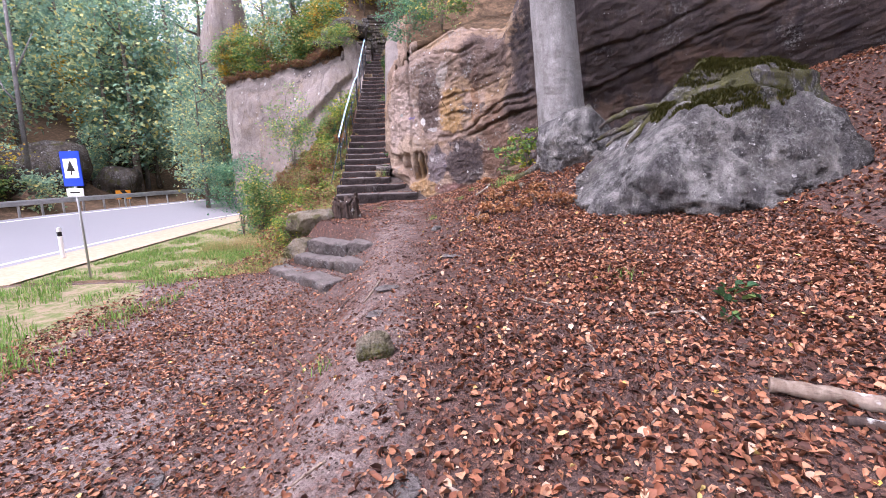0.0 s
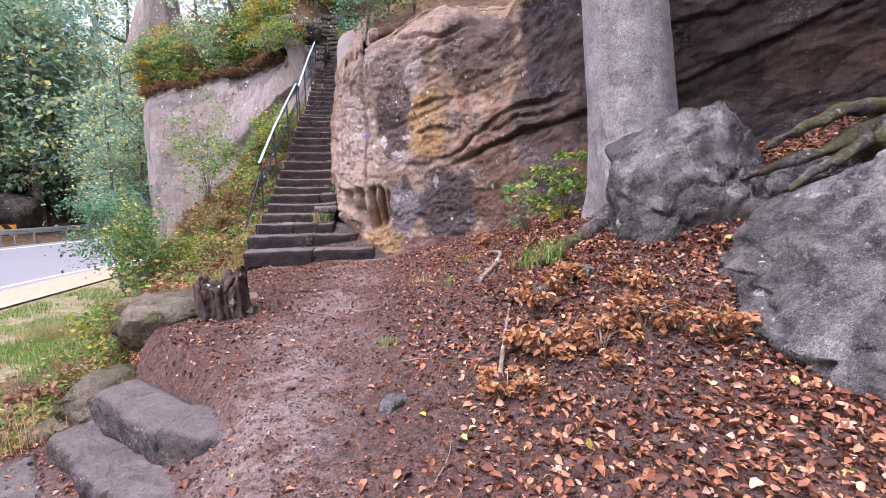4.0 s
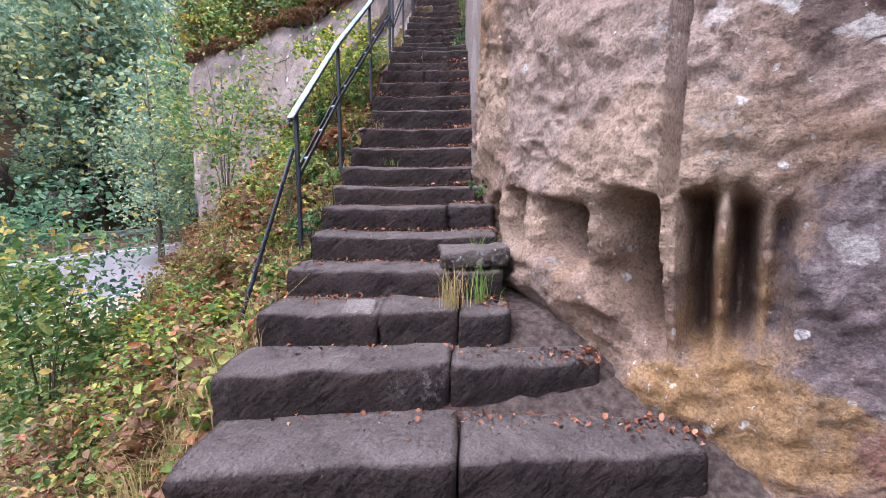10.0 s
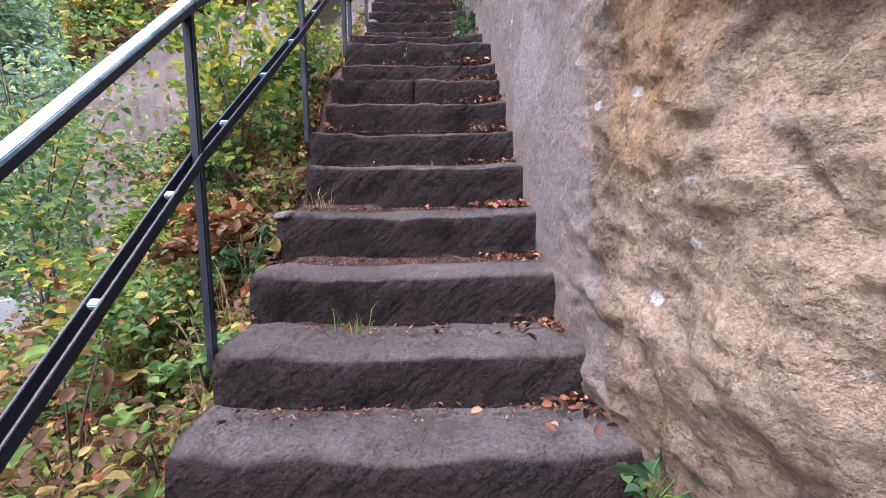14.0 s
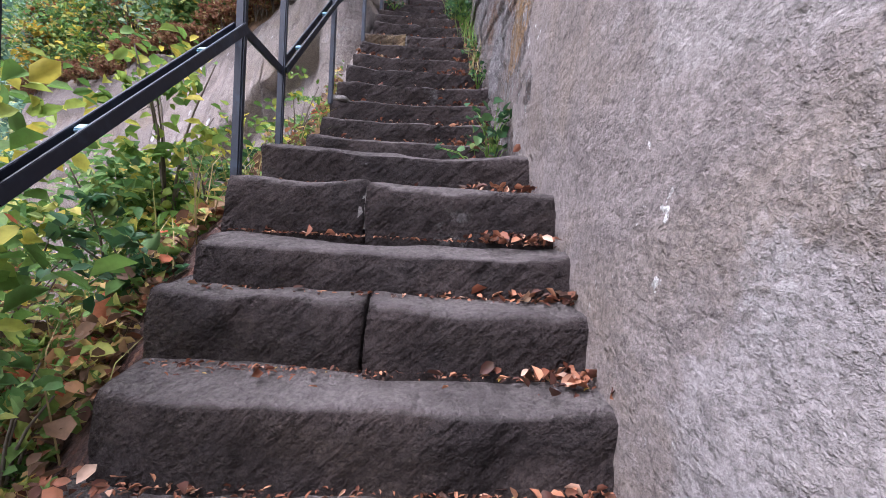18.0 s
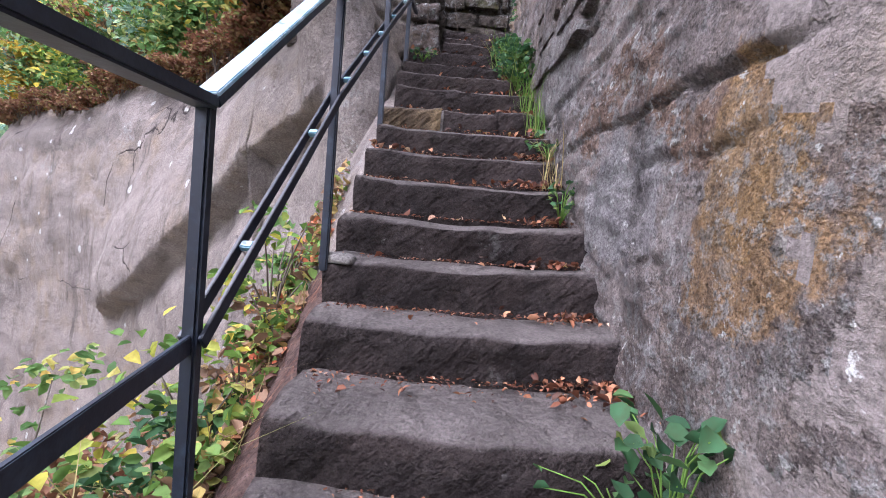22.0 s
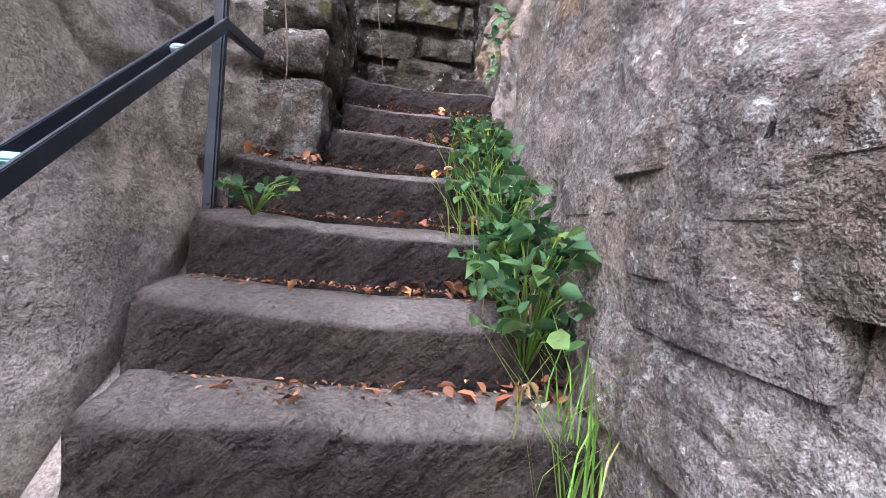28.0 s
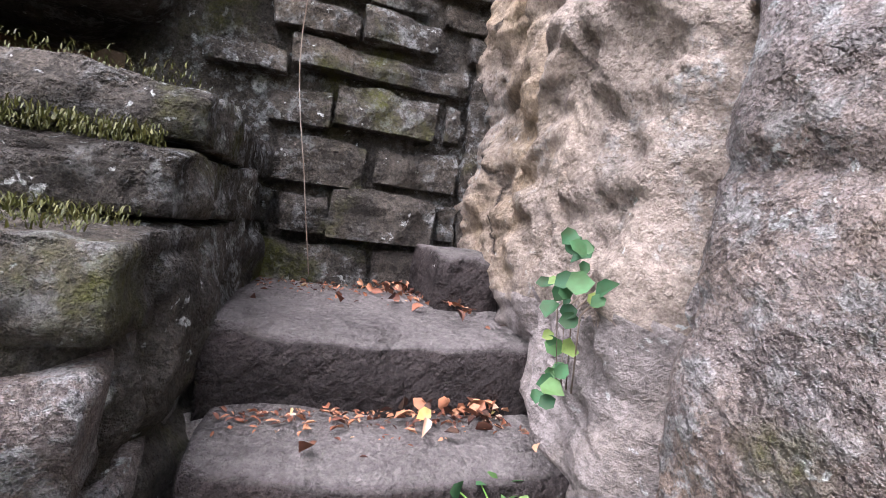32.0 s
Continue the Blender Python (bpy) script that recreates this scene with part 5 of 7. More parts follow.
def conifer(name, seed, height, spread, label):
    rng = random.Random(seed)
    tree = tagged(empty(name), label, "tree")
    trunk_mesh("trunk", [(0, 0, -0.6), (0.1, 0, height * 0.5), (0.05, 0.1, height)], height * 0.014 + 0.05, 0.03, "trunk", tree, 8)
    k = np.random.default_rng(seed)
    pts = []
    levels = 16
    for i in range(levels):
        z = height * (0.16 + 0.84 * i / levels)
        r = spread * (1 - i / levels) ** 0.8 + 0.2
        for _ in range(max(4, int(9 * (1 - i / levels)))):
            a = k.random() * math.tau
            m = int(36 * (0.4 + r / spread))
            f = k.random(m) ** 0.7
            jit = k.normal(size=(m, 3)) * np.array([0.2, 0.2, 0.12]) * (0.5 + f[:, None])
            pts.append(np.stack([np.cos(a) * r * f, np.sin(a) * r * f, z - 0.35 * r * f], 1) + jit)
    pts = np.concatenate(pts)
    quads_cloud("crown", pts, 0.3 * (0.6 + 0.8 * k.random(len(pts))), "deep", tree, tilt=0.6, narrow=0.45)
    return tree


def plant_out(kind, spots, group, seed=1):
    """Sets copies of a finished tree out over the land; the first spot takes the tree itself."""
    rng = random.Random(seed)
    for i, (x, y, s) in enumerate(spots):
        m = Matrix.Translation((x, y, ground_height(x, y) if x < -9 or y < -3 else 7.5)) @ Matrix.Rotation(rng.uniform(0, math.tau), 4, "Z") @ Matrix.Scale(s, 4)
        if i == 0:
            kind.matrix_basis = m
            kind["group"] = group
        else:
            c = copy_thing(kind, m)
            c.scale = (s, s, s)


rng = random.Random(12)
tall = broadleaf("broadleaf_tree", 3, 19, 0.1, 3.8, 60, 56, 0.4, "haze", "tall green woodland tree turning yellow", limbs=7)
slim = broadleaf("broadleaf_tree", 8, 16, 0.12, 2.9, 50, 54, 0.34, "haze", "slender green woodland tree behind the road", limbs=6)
gold = broadleaf("broadleaf_tree", 21, 12, 0.12, 2.7, 40, 58, 0.32, "yellow", "yellowing autumn tree on the hillside", limbs=5)
fir = conifer("conifer_tree", 5, 20, 3.0, "dark green conifer in the wood across the road")
spots = {"tall": [], "slim": [], "gold": [], "fir": []}
for i in range(26):
    spots["tall"].append((rng.uniform(-62, -24), rng.uniform(2, 78), rng.uniform(0.8, 1.25)))
for i in range(26):
    spots["slim"].append((rng.uniform(-50, -22.5), rng.uniform(0, 70), rng.uniform(0.7, 1.15)))
for i in range(9):
    spots["gold"].append((rng.uniform(-44, -23), rng.uniform(8, 66), rng.uniform(0.7, 1.1)))
for i in range(20):
    spots["fir"].append((rng.uniform(-60, -25), rng.uniform(4, 80), rng.uniform(0.8, 1.3)))
# Unseen trees behind the start, added to block light from the low sky.
for i in range(10):
    spots["tall"].append((rng.uniform(-16, 26), rng.uniform(-34, -14), rng.uniform(0.9, 1.2)))
    spots["slim"].append((rng.uniform(-9, 20), rng.uniform(-30, -12), rng.uniform(0.9, 1.2)))
for i in range(9):
    spots["slim"].append((rng.uniform(-26, -10), rng.uniform(30, 52), rng.uniform(0.8, 1.2)))
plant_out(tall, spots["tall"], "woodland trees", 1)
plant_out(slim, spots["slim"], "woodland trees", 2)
plant_out(gold, spots["gold"], "woodland trees", 3)
plant_out(fir, spots["fir"], "woodland trees", 4)

# bare pale trunks along the far side of the road
for x, y, h in ((-24, 24, 15), (-22.8, 34, 16), (-20.5, 36, 14), (-25, 17, 15)):
    t = tagged(empty("tree"), "slender pale trunk beyond the guard rail", "tree", "bare trunks")
    z = ground_height(x, y)
    trunk_mesh("trunk", [(x, y, z - 0.5), (x + 0.3, y, z + h * 0.5), (x + 0.2, y + 0.5, z + h)], 0.2, 0.05, "beech", t, 8)
    a = Vector((x + 0.2, y, z + h * 0.35))
    for dx, dz in ((-1.2, 2.0), (1.3, 2.6), (-0.9, 3.4)):
        trunk_mesh("limb", [a, a + Vector((dx * 0.6, 0, dz * 0.5)), a + Vector((dx, 0.3, dz))], 0.07, 0.02, "beech", t, 6)
        a = a + Vector((0, 0, 1.6))

# the great beech beside the path
beech = tagged(empty("beech_tree"), "massive smooth grey beech trunk beside the path", "tree")


def beech_trunk(u, v):
    z = 0.9 + 9.5 * v ** 1.15
    lean = Vector((3.46 - 0.1 * (z - 1.5), 5.75 + 0.02 * (z - 1.5), 0))
    flare = 0.5 * math.exp(-(z - 0.9) / 0.45) + 0.1 * math.exp(-(z - 0.9) / 1.5)
    a = u * math.tau
    r = 0.53 * (1 - 0.02 * (z - 1)) + flare * (0.55 + 0.45 * math.cos(a * 5 + 0.6))
    return lean + Vector((math.cos(a) * r, math.sin(a) * r * 0.95, z))


sheet("trunk", 64, 110, beech_trunk, "beech", lambda p, nn, u, v: 0.03 * math.sin(u * math.tau * 3 + 1) + 0.012 * fbm((math.cos(u * math.tau), math.sin(u * math.tau), p.z), 2.0, 4), beech)
for pts, r in (([(2.95, 5.45, 1.5), (2.55, 5.2, 1.28), (2.1, 5.0, 1.12), (1.8, 4.7, 0.98)], 0.14), ([(3.0, 5.2, 1.5), (2.7, 4.6, 1.2), (2.0, 4.2, 0.95), (1.3, 4.1, 0.75)], 0.1), ([(2.6, 4.9, 1.05), (2.2, 4.45, 0.9), (1.75, 4.05, 0.74), (1.2, 3.85, 0.58), (0.7, 3.55, 0.42)], 0.09), ([(2.3, 4.5, 0.95), (1.8, 4.3, 0.76), (1.2, 4.35, 0.6), (0.5, 4.45, 0.4)], 0.07), ([(2.9, 5.0, 1.2), (2.75, 4.3, 1.05), (2.5, 3.8, 0.9), (2.3, 3.3, 0.76)], 0.07), ([(1.75, 3.95, 0.74), (1.55, 3.6, 0.62), (1.1, 3.4, 0.48)], 0.05), ([(3.6, 5.2, 1.6), (4.2, 4.5, 1.75), (4.5, 4.0, 1.9), (4.55, 3.4, 2.1)], 0.11), ([(4.75, 3.6, 2.42), (4.4, 3.2, 2.36), (4.0, 3.0, 2.02), (3.72, 2.95, 1.72), (3.62, 2.9, 1.35), (3.5, 2.8, 1.0)], 0.075), ([(4.9, 3.9, 2.5), (4.3, 3.75, 2.4), (3.8, 3.7, 2.3), (3.55, 3.9, 2.1)], 0.09), ([(4.6, 3.8, 2.3), (4.0, 3.7, 2.1), (3.7, 3.8, 1.95), (3.5, 4.1, 1.85)], 0.08), ([(4.3, 3.7, 2.15), (3.9, 3.6, 1.95), (3.62, 3.7, 1.75)], 0.07)):
    bm = bmesh.new()
    tube(bm, [curve_through(pts, k / 30) for k in range(31)], r, 12, r * 0.3)
    for v in bm.verts:
        v.co += Vector((0.4, 0.3, 1)) * (0.07 * fbm(v.co, 2.2, 3) + 0.025 * fbm(v.co, 8, 3))
    part("root", bm, "root", beech, "exposed mossy root", True)
for a, b in (((3.0, 5.8, 9.4), (0.6, 4.2, 12.5)), ((3.0, 5.9, 9.2), (5.5, 4.5, 12.5)), ((2.95, 5.9, 9.8), (2.0, 8.5, 13.5))):
    trunk_mesh("limb", [a, Vector(a).lerp(Vector(b), 0.5) + Vector((0, 0, -0.3)), b], 0.26, 0.08, "beech", beech)
# Unseen crown, set off to the right and thickened to shade the slope.
crown = clumps(random.Random(77), 110, np.array([6.0, 6.5, 2.2]), 110, 2.6) + np.array([7.0, 4.5, 12.5])
quads_cloud("crown", crown, 0.2, "green", beech, 0.7)

# ---------------------------------------------------------------- shrubs


def shrub(name, at, spread, n, per, leaf_size, material, label, stems=6, seed=0, group="", twig="trunk"):
    """A loose shrub: thin curved stems and leaves in uneven clumps."""
    rng = random.Random(seed)
    ob = tagged(empty(name, at), label, "shrub", group)
    ends = []
    for i in range(stems):
        ang = rng.uniform(0, math.tau)
        end = Vector((math.cos(ang) * spread[0] * rng.uniform(0.3, 0.9), math.sin(ang) * spread[1] * rng.uniform(0.3, 0.9), spread[2] * rng.uniform(1.2, 2.0)))
        bm = bmesh.new()
        tube(bm, [curve_through([(0, 0, -0.1), (end.x * 0.3, end.y * 0.3, end.z * 0.55), tuple(end)], k / 6) for k in range(7)], 0.006 + 0.005 * spread[2], 5, 0.003)
        part("stem", bm, twig, ob, smooth=True)
        ends.append(end)
    pts = clumps(rng, n, np.array(spread), per, min(spread) * 0.5) + np.array([0, 0, spread[2] * 1.1])
    pts = pts[pts[:, 2] > -0.02]
    quads_cloud("foliage", pts, leaf_size * (0.6 + 0.8 * np.random.default_rng(seed).random(len(pts))), material, ob, tilt=0.6)
    return ob


def rest(x, y, dz=0.0):
    return (x, y, land(x, y) + dz)


shrub("shrub", rest(-6.2, 12.5), (0.75, 0.75, 1.5), 40, 75, 0.09, "green", "leafy green birch sapling on the bank", 7, 1, "saplings")
shrub("shrub", rest(-5.6, 15.5), (1.0, 1.0, 1.7), 34, 70, 0.08, "green", "leafy green sapling below the cliff", 7, 2, "saplings")
shrub("shrub", rest(-7.5, 14.0), (1.2, 1.2, 1.6), 36, 70, 0.09, "deep", "dark green shrub below the cliff", 6, 3)
shrub("shrub", rest(-4.2, 17.0), (0.6, 0.6, 1.1), 24, 60, 0.07, "green", "green sapling below the cliff", 5, 4)
shrub("shrub", rest(-3.35, 14.6, 0.2), (0.45, 0.55, 0.8), 30, 30, 0.07, "maple", "young maple with green and yellow leaves beside the railing", 6, 5)
shrub("shrub", rest(-3.15, 15.7, 0.1), (0.3, 0.4, 0.5), 18, 22, 0.065, "maple", "yellow-leaved shrub beside the railing", 6, 6)
shrub("shrub", rest(-3.05, 16.6, 0.05), (0.25, 0.45, 0.32), 16, 18, 0.06, "maple", "low yellow sapling beside the railing", 5, 7)
shrub("shrub", rest(-3.6, 13.2, 0.0), (0.4, 0.5, 0.5), 16, 24, 0.08, "bramble", "red and yellow bramble on the bank", 6, 8)
shrub("shrub", rest(2.75, 6.55), (0.5, 0.35, 0.5), 22, 16, 0.1, "maple", "yellow-green knotweed shrub between beech and rock", 8, 9)
shrub("shrub", rest(2.3, 7.1), (0.45, 0.3, 0.5), 14, 12, 0.11, "green", "green broad-leaved shrub at the rock's foot", 6, 10)
for i in range(70):
    k = random.Random(900 + i)
    p = left_rock(k.uniform(9.6, 15.2) / 17, k.uniform(0.885, 0.98))
    r = k.uniform(0.55, 1.25)
    m = k.choice(["yellow", "bramble", "green", "maple", "haze", "green"])
    shrub("shrub", (p.x, p.y, p.z - 0.1), (r * 0.9, r * 0.8, r * 1.35), 26, 34, 0.12, m, "autumn shrub on top of the cliff", 8, 900 + i, "cliff top shrubs")
for i, (x, y, z, r) in enumerate(((-3.5, 18.3, 7.35, 0.5), (-3.9, 18.6, 7.4, 0.6), (-3.3, 18.9, 7.7, 0.45), (-4.4, 19.1, 7.4, 0.6))):
    shrub("shrub", (x, y, z), (r, r, r), 20, 46, 0.065, ("green", "maple", "bramble", "green")[i], "autumn shrub on top of the cliff", 6, 980 + i, "cliff top shrubs")
for i in range(30):
    k = random.Random(950 + i)
    p = left_rock((9.2 + 0.2 * i + k.uniform(-0.1, 0.1)) / 17, 0.855)
    shrub("heather", (p.x, p.y, p.z), (0.45, 0.4, 0.22), 18, 30, 0.07, "russet", "russet heather fringing the cliff edge", 8, 950 + i, "cliff edge heather")
for i, (x, y, z, s) in enumerate(((-0.3, 12.6, 6.0, 1.0), (0.9, 11.6, 6.2, 1.2), (-0.6, 15.2, 8.0, 1.3), (0.3, 13.5, 7.0, 1.5), (2.2, 11.5, 7.6, 1.4), (-0.2, 18.0, 9.0, 1.2), (-1.0, 22.5, 11.0, 1.6), (-3.0, 23.5, 10.5, 1.7))):
    shrub("shrub", (x, y, z), (0.9 * s, 0.8 * s, 0.8 * s), 26, 60, 0.09, "green" if i % 2 else "deep", "green shrub growing on top of the rock", 7, 40 + i, "rock top shrubs")

# ---------------------------------------------------------------- road furniture


def guard_rail():
    ob = tagged(empty("guard_rail"), "galvanised steel guard rail along the far roadside", "guard rail")
    line = [Vector(p) for p in between(1.16)]
    pts = [curve_through(line, 0.3 + 0.62 * k / 70) for k in range(71)]
    prof = [(0.0, 0.0), (0.05, 0.05), (0.0, 0.1), (0.0, 0.16), (0.05, 0.21), (0.0, 0.27)]
    verts, faces = [], []
    for i, p in enumerate(pts):
        d = (pts[min(i + 1, 70)] - pts[max(i - 1, 0)]).normalized()
        side = Vector((d.y, -d.x, 0))
        for o, h in prof:
            verts.append(p + side * o + Vector((0, 0, 0.45 + h)))
    m = len(prof)
    for i in range(70):
        for j in range(m - 1):
            faces.append((i * m + j, (i + 1) * m + j, (i + 1) * m + j + 1, i * m + j + 1))
    mesh_object("beam", verts, faces, "zinc", ob)
    for i in range(2, 70, 3):
        bm = bmesh.new()
        flat_bar(bm, pts[i] + Vector((-0.06, 0, -0.4)), pts[i] + Vector((-0.06, 0, 0.7)), 0.06, 0.1)
        part("post", bm, "zinc", ob)
    return ob


guard_rail()
MAT["signblue"] = plain("blue_sign_enamel", (0.01, 0.05, 0.5), (0.012, 0.06, 0.55), 3, 0.35, 0, 0.0, 0.5)
MAT["signwhite"] = plain("white_sign_enamel", (0.78, 0.78, 0.78), (0.82, 0.82, 0.82), 3, 0.4, 0, 0.0, 0.5)
MAT["black"] = plain("black_paint", (0.012, 0.012, 0.012), (0.02, 0.02, 0.02), 6, 0.5)
MAT["orange"] = plain("orange_sign_sheet", (0.75, 0.3, 0.02), (0.8, 0.34, 0.03), 6, 0.4)


def box_part(name, lo, hi, material, parent, label="", bevel=0.004):
    bm = bmesh.new()
    bmesh.ops.create_cube(bm, size=1.0)
    for v in bm.verts:
        v.co = Vector([(lo[a] + hi[a]) / 2 + v.co[a] * (hi[a] - lo[a]) for a in range(3)])
    if bevel:
        bmesh.ops.bevel(bm, geom=bm.edges[:], offset=bevel, segments=2, affect="EDGES")
    return part(name, bm, material, parent, label)


def road_sign():
    """A blue sign with a white field, on a galvanised pole."""
    ob = tagged(empty("road_sign"), "blue hiking sign with a white panel on a pole", "sign")
    bm = bmesh.new()
    tube(bm, [(0, 0.03, -0.4), (0, 0.03, 2.92)], 0.03, 10)
    part("pole", bm, "zinc", ob, smooth=True)
    box_part("panel", (-0.28, -0.01, 2.05), (0.28, 0.01, 2.9), "signblue", ob, bevel=0.006)
    box_part("field", (-0.2, -0.016, 2.25), (0.2, -0.0105, 2.72), "signwhite", ob, "white inner field", 0)
    bm = bmesh.new()
    for quad in (((-0.02, 2.33), (0.02, 2.33), (0.012, 2.48), (-0.012, 2.48)), ((-0.12, 2.42), (0.12, 2.42), (0.015, 2.66), (-0.015, 2.66))):
        bm.faces.new([bm.verts.new((x, -0.0185, z)) for x, z in quad])
    part("symbol", bm, "black", ob, "black tree symbol")
    box_part("plate", (-0.24, -0.01, 1.8), (0.24, 0.01, 2.0), "signwhite", ob, "white plate below the sign", 0.004)
    box_part("text_bar", (-0.14, -0.014, 1.88), (0.14, -0.0105, 1.92), "black", ob, "dark line of writing", 0)
    return ob


road_sign().matrix_world = pose(-8.55, 6.5, -0.84, 0, 0, -12)


def chevron_sign():
    ob = tagged(empty("chevron_sign"), "orange and black chevron bend sign behind the guard rail", "sign")
    box_part("panel", (-0.42, -0.012, 0.75), (0.42, 0.012, 1.35), "orange", ob, bevel=0.004)
    bm = bmesh.new()
    for s in (1, -1):
        quad = [(-0.18, 0.76 if s > 0 else 1.34), (0.1, 0.76 if s > 0 else 1.34), (0.3, 1.05), (0.02, 1.05)]
        q = [bm.verts.new((x, -0.016, z)) for x, z in quad]
        bm.faces.new(q if s > 0 else q[::-1])
    part("chevron", bm, "black", ob, "black chevron")
    for x in (-0.3, 0.3):
        bm = bmesh.new()
        tube(bm, [(x, 0.03, -0.5), (x, 0.03, 1.3)], 0.03, 8)
        part("post", bm, "zinc", ob, smooth=True)
    return ob


chevron_sign().matrix_world = pose(-20.2, 26.6, -0.78, 0, 0, 38)


def delineator():
    ob = tagged(empty("delineator_post"), "white plastic roadside marker post with a black band", "marker post")
    box_part("body", (-0.06, -0.05, -0.2), (0.06, 0.05, 1.0), "signwhite", ob, bevel=0.02)
    box_part("band", (-0.062, -0.052, 0.7), (0.062, 0.052, 0.88), "black", ob, "black band", 0.018)
    return ob


delineator().matrix_world = pose(-11.72, 9.84, -1.13, 0, 0, -30)

# ---------------------------------------------------------------- wood on the ground


def stick(name, points, r, material, label, steps=14):
    pts = [curve_through(points, k / steps) for k in range(steps + 1)]
    bm = bmesh.new()
    tube(bm, pts, r, 8, r * 0.6)
    for v in bm.verts:
        v.co += Vector((1, 1, 1)) * r * (0.2 * fbm(v.co, 9, 2) + 0.25 * fbm((v.co.x * 4, v.co.y * 4, v.co.z * 30), 1.5, 3))
    me = bpy.data.meshes.new(name)
    bm.to_mesh(me)
    bm.free()
    me.materials.append(MAT[material])
    return tagged(new(name, me), label, "stick")


def lying(points, r):
    return [(x, y, land(x, y) + r * 0.8) for x, y in points]


stick("branch", lying([(1.22, 5.1), (1.48, 5.5), (1.66, 5.95), (1.62, 6.4)], 0.035), 0.035, "dead", "curved dead branch lying on the path")
stick("branch", lying([(-0.27, 5.75), (-0.3, 6.1), (-0.26, 6.4), (-0.38, 6.8)], 0.014), 0.014, "dead", "thin twig lying on the path")
stick("branch", lying([(-0.27, 5.78), (-0.1, 5.68), (0.1, 5.72)], 0.012), 0.012, "dead", "thin twig lying on the path")
stick("branch", lying([(-1.85, 7.7), (-1.35, 7.12), (-0.8, 7.05)], 0.012), 0.012, "stump", "thin dark twig lying on the path")
stick("branch", lying([(-0.84, 5.89), (-0.72, 5.75), (-0.59, 5.66)], 0.016), 0.016, "dead", "short stick lying on the path")
stick("branch", lying([(2.05, -2.7), (2.3, -2.85), (2.6, -3.05), (3.2, -3.3)], 0.05), 0.05, "dead", "broken dead log among fallen leaves", 24)
stick("branch", lying([(2.2, -3.05), (2.5, -3.2), (3.0, -3.5)], 0.035), 0.035, "stump", "split dark piece of a dead log", 20)
stick("branch", lying([(0.9, 3.4), (1.3, 3.5), (1.7, 3.9), (2.1, 3.8)], 0.018), 0.018, "stump", "grey fallen branch among leaves")
stick("branch", lying([(1.0, 3.2), (1.2, 3.8), (1.35, 4.2)], 0.02), 0.02, "dead", "thin fallen branch among leaves")
stick("branch", lying([(-0.58, 0.45), (-0.62, 0.2), (-0.72, -0.05)], 0.016), 0.016, "dead", "pale stick lying across the path")
stick("branch", lying([(-1.05, 0.9), (-1.15, 0.7), (-1.3, 0.45)], 0.016), 0.016, "stump", "dark stick lying on the path")
stick("branch", lying([(1.02, -0.7), (1.15, -0.85), (1.35, -1.03)], 0.012), 0.012, "dead", "thin stick among fallen leaves")
stick("branch", lying([(1.95, -1.38), (2.2, -1.42), (2.33, -1.5), (2.3, -1.75)], 0.018), 0.018, "dead", "forked grey branch among fallen leaves")
for i in range(46):
    k = random.Random(300 + i)
    x, y, a, l = k.uniform(-2.4, 4.2), k.uniform(-4.5, 8.5), k.uniform(0, math.tau), k.uniform(0.12, 0.5)
    stick("twig", lying([(x, y), (x + math.cos(a) * l * 0.5 + 0.03, y + math.sin(a) * l * 0.5), (x + math.cos(a) * l, y + math.sin(a) * l)], 0.006), k.uniform(0.004, 0.011), "dead", "small dry twig on the ground", 5)["group"] = "twigs"

for i, (x, y, r) in enumerate(((1.55, 3.95, 0.26), (1.85, 4.1, 0.22), (1.35, 3.3, 0.3), (1.75, 3.2, 0.32), (2.15, 3.35, 0.3), (2.3, 3.75, 0.22), (1.0, 3.0, 0.22), (2.55, 3.1, 0.3), (1.75, 7.35, 0.2))):
    shrub("beech_sprig", rest(x, y, -0.02), (r, r, r * 0.45), 16, 20, 0.055, "dry", "fallen beech sprig with curled dry brown leaves", 7, 340 + i, "dry beech sprigs", "dead")


def stump():
    def fn(u, v):
        a = u * math.tau
        ring = (math.cos(a), math.sin(a), 0.0)
        r = 0.17 + 0.08 * math.exp(-v * 4) + 0.05 * fbm(ring, 1.3, 4) + 0.03 * fbm(ring, 5.0, 3)
        h = 0.34 * (0.85 + 0.35 * fbm((ring[0], ring[1], 4.0), 1.1, 3) + 0.22 * fbm((ring[0], ring[1], 9.0), 5.0, 3))
        if v > 0.8:
            k = (v - 0.8) / 0.2
            return Vector((math.cos(a) * r * (1 - k * 0.9), math.sin(a) * r * (1 - k * 0.9), h * (1 - 0.45 * k)))
        return Vector((math.cos(a) * r, math.sin(a) * r, -0.15 + (h + 0.15) * v / 0.8))
    ob = sheet("stump", 110, 50, fn, "stump", lambda p, nn, u, v: 0.045 * fbm((p.x, p.y, p.z * 0.12), 14, 4) + 0.015 * fbm((p.x, p.y, p.z * 0.3), 34, 3))
    ob.matrix_world = pose(*rest(-1.85, 6.0, 0.0), 0, 0, 20) @ Matrix.Scale(1.55, 4)
    return tagged(ob, "small dark rotten tree stump beside the path", "stump")


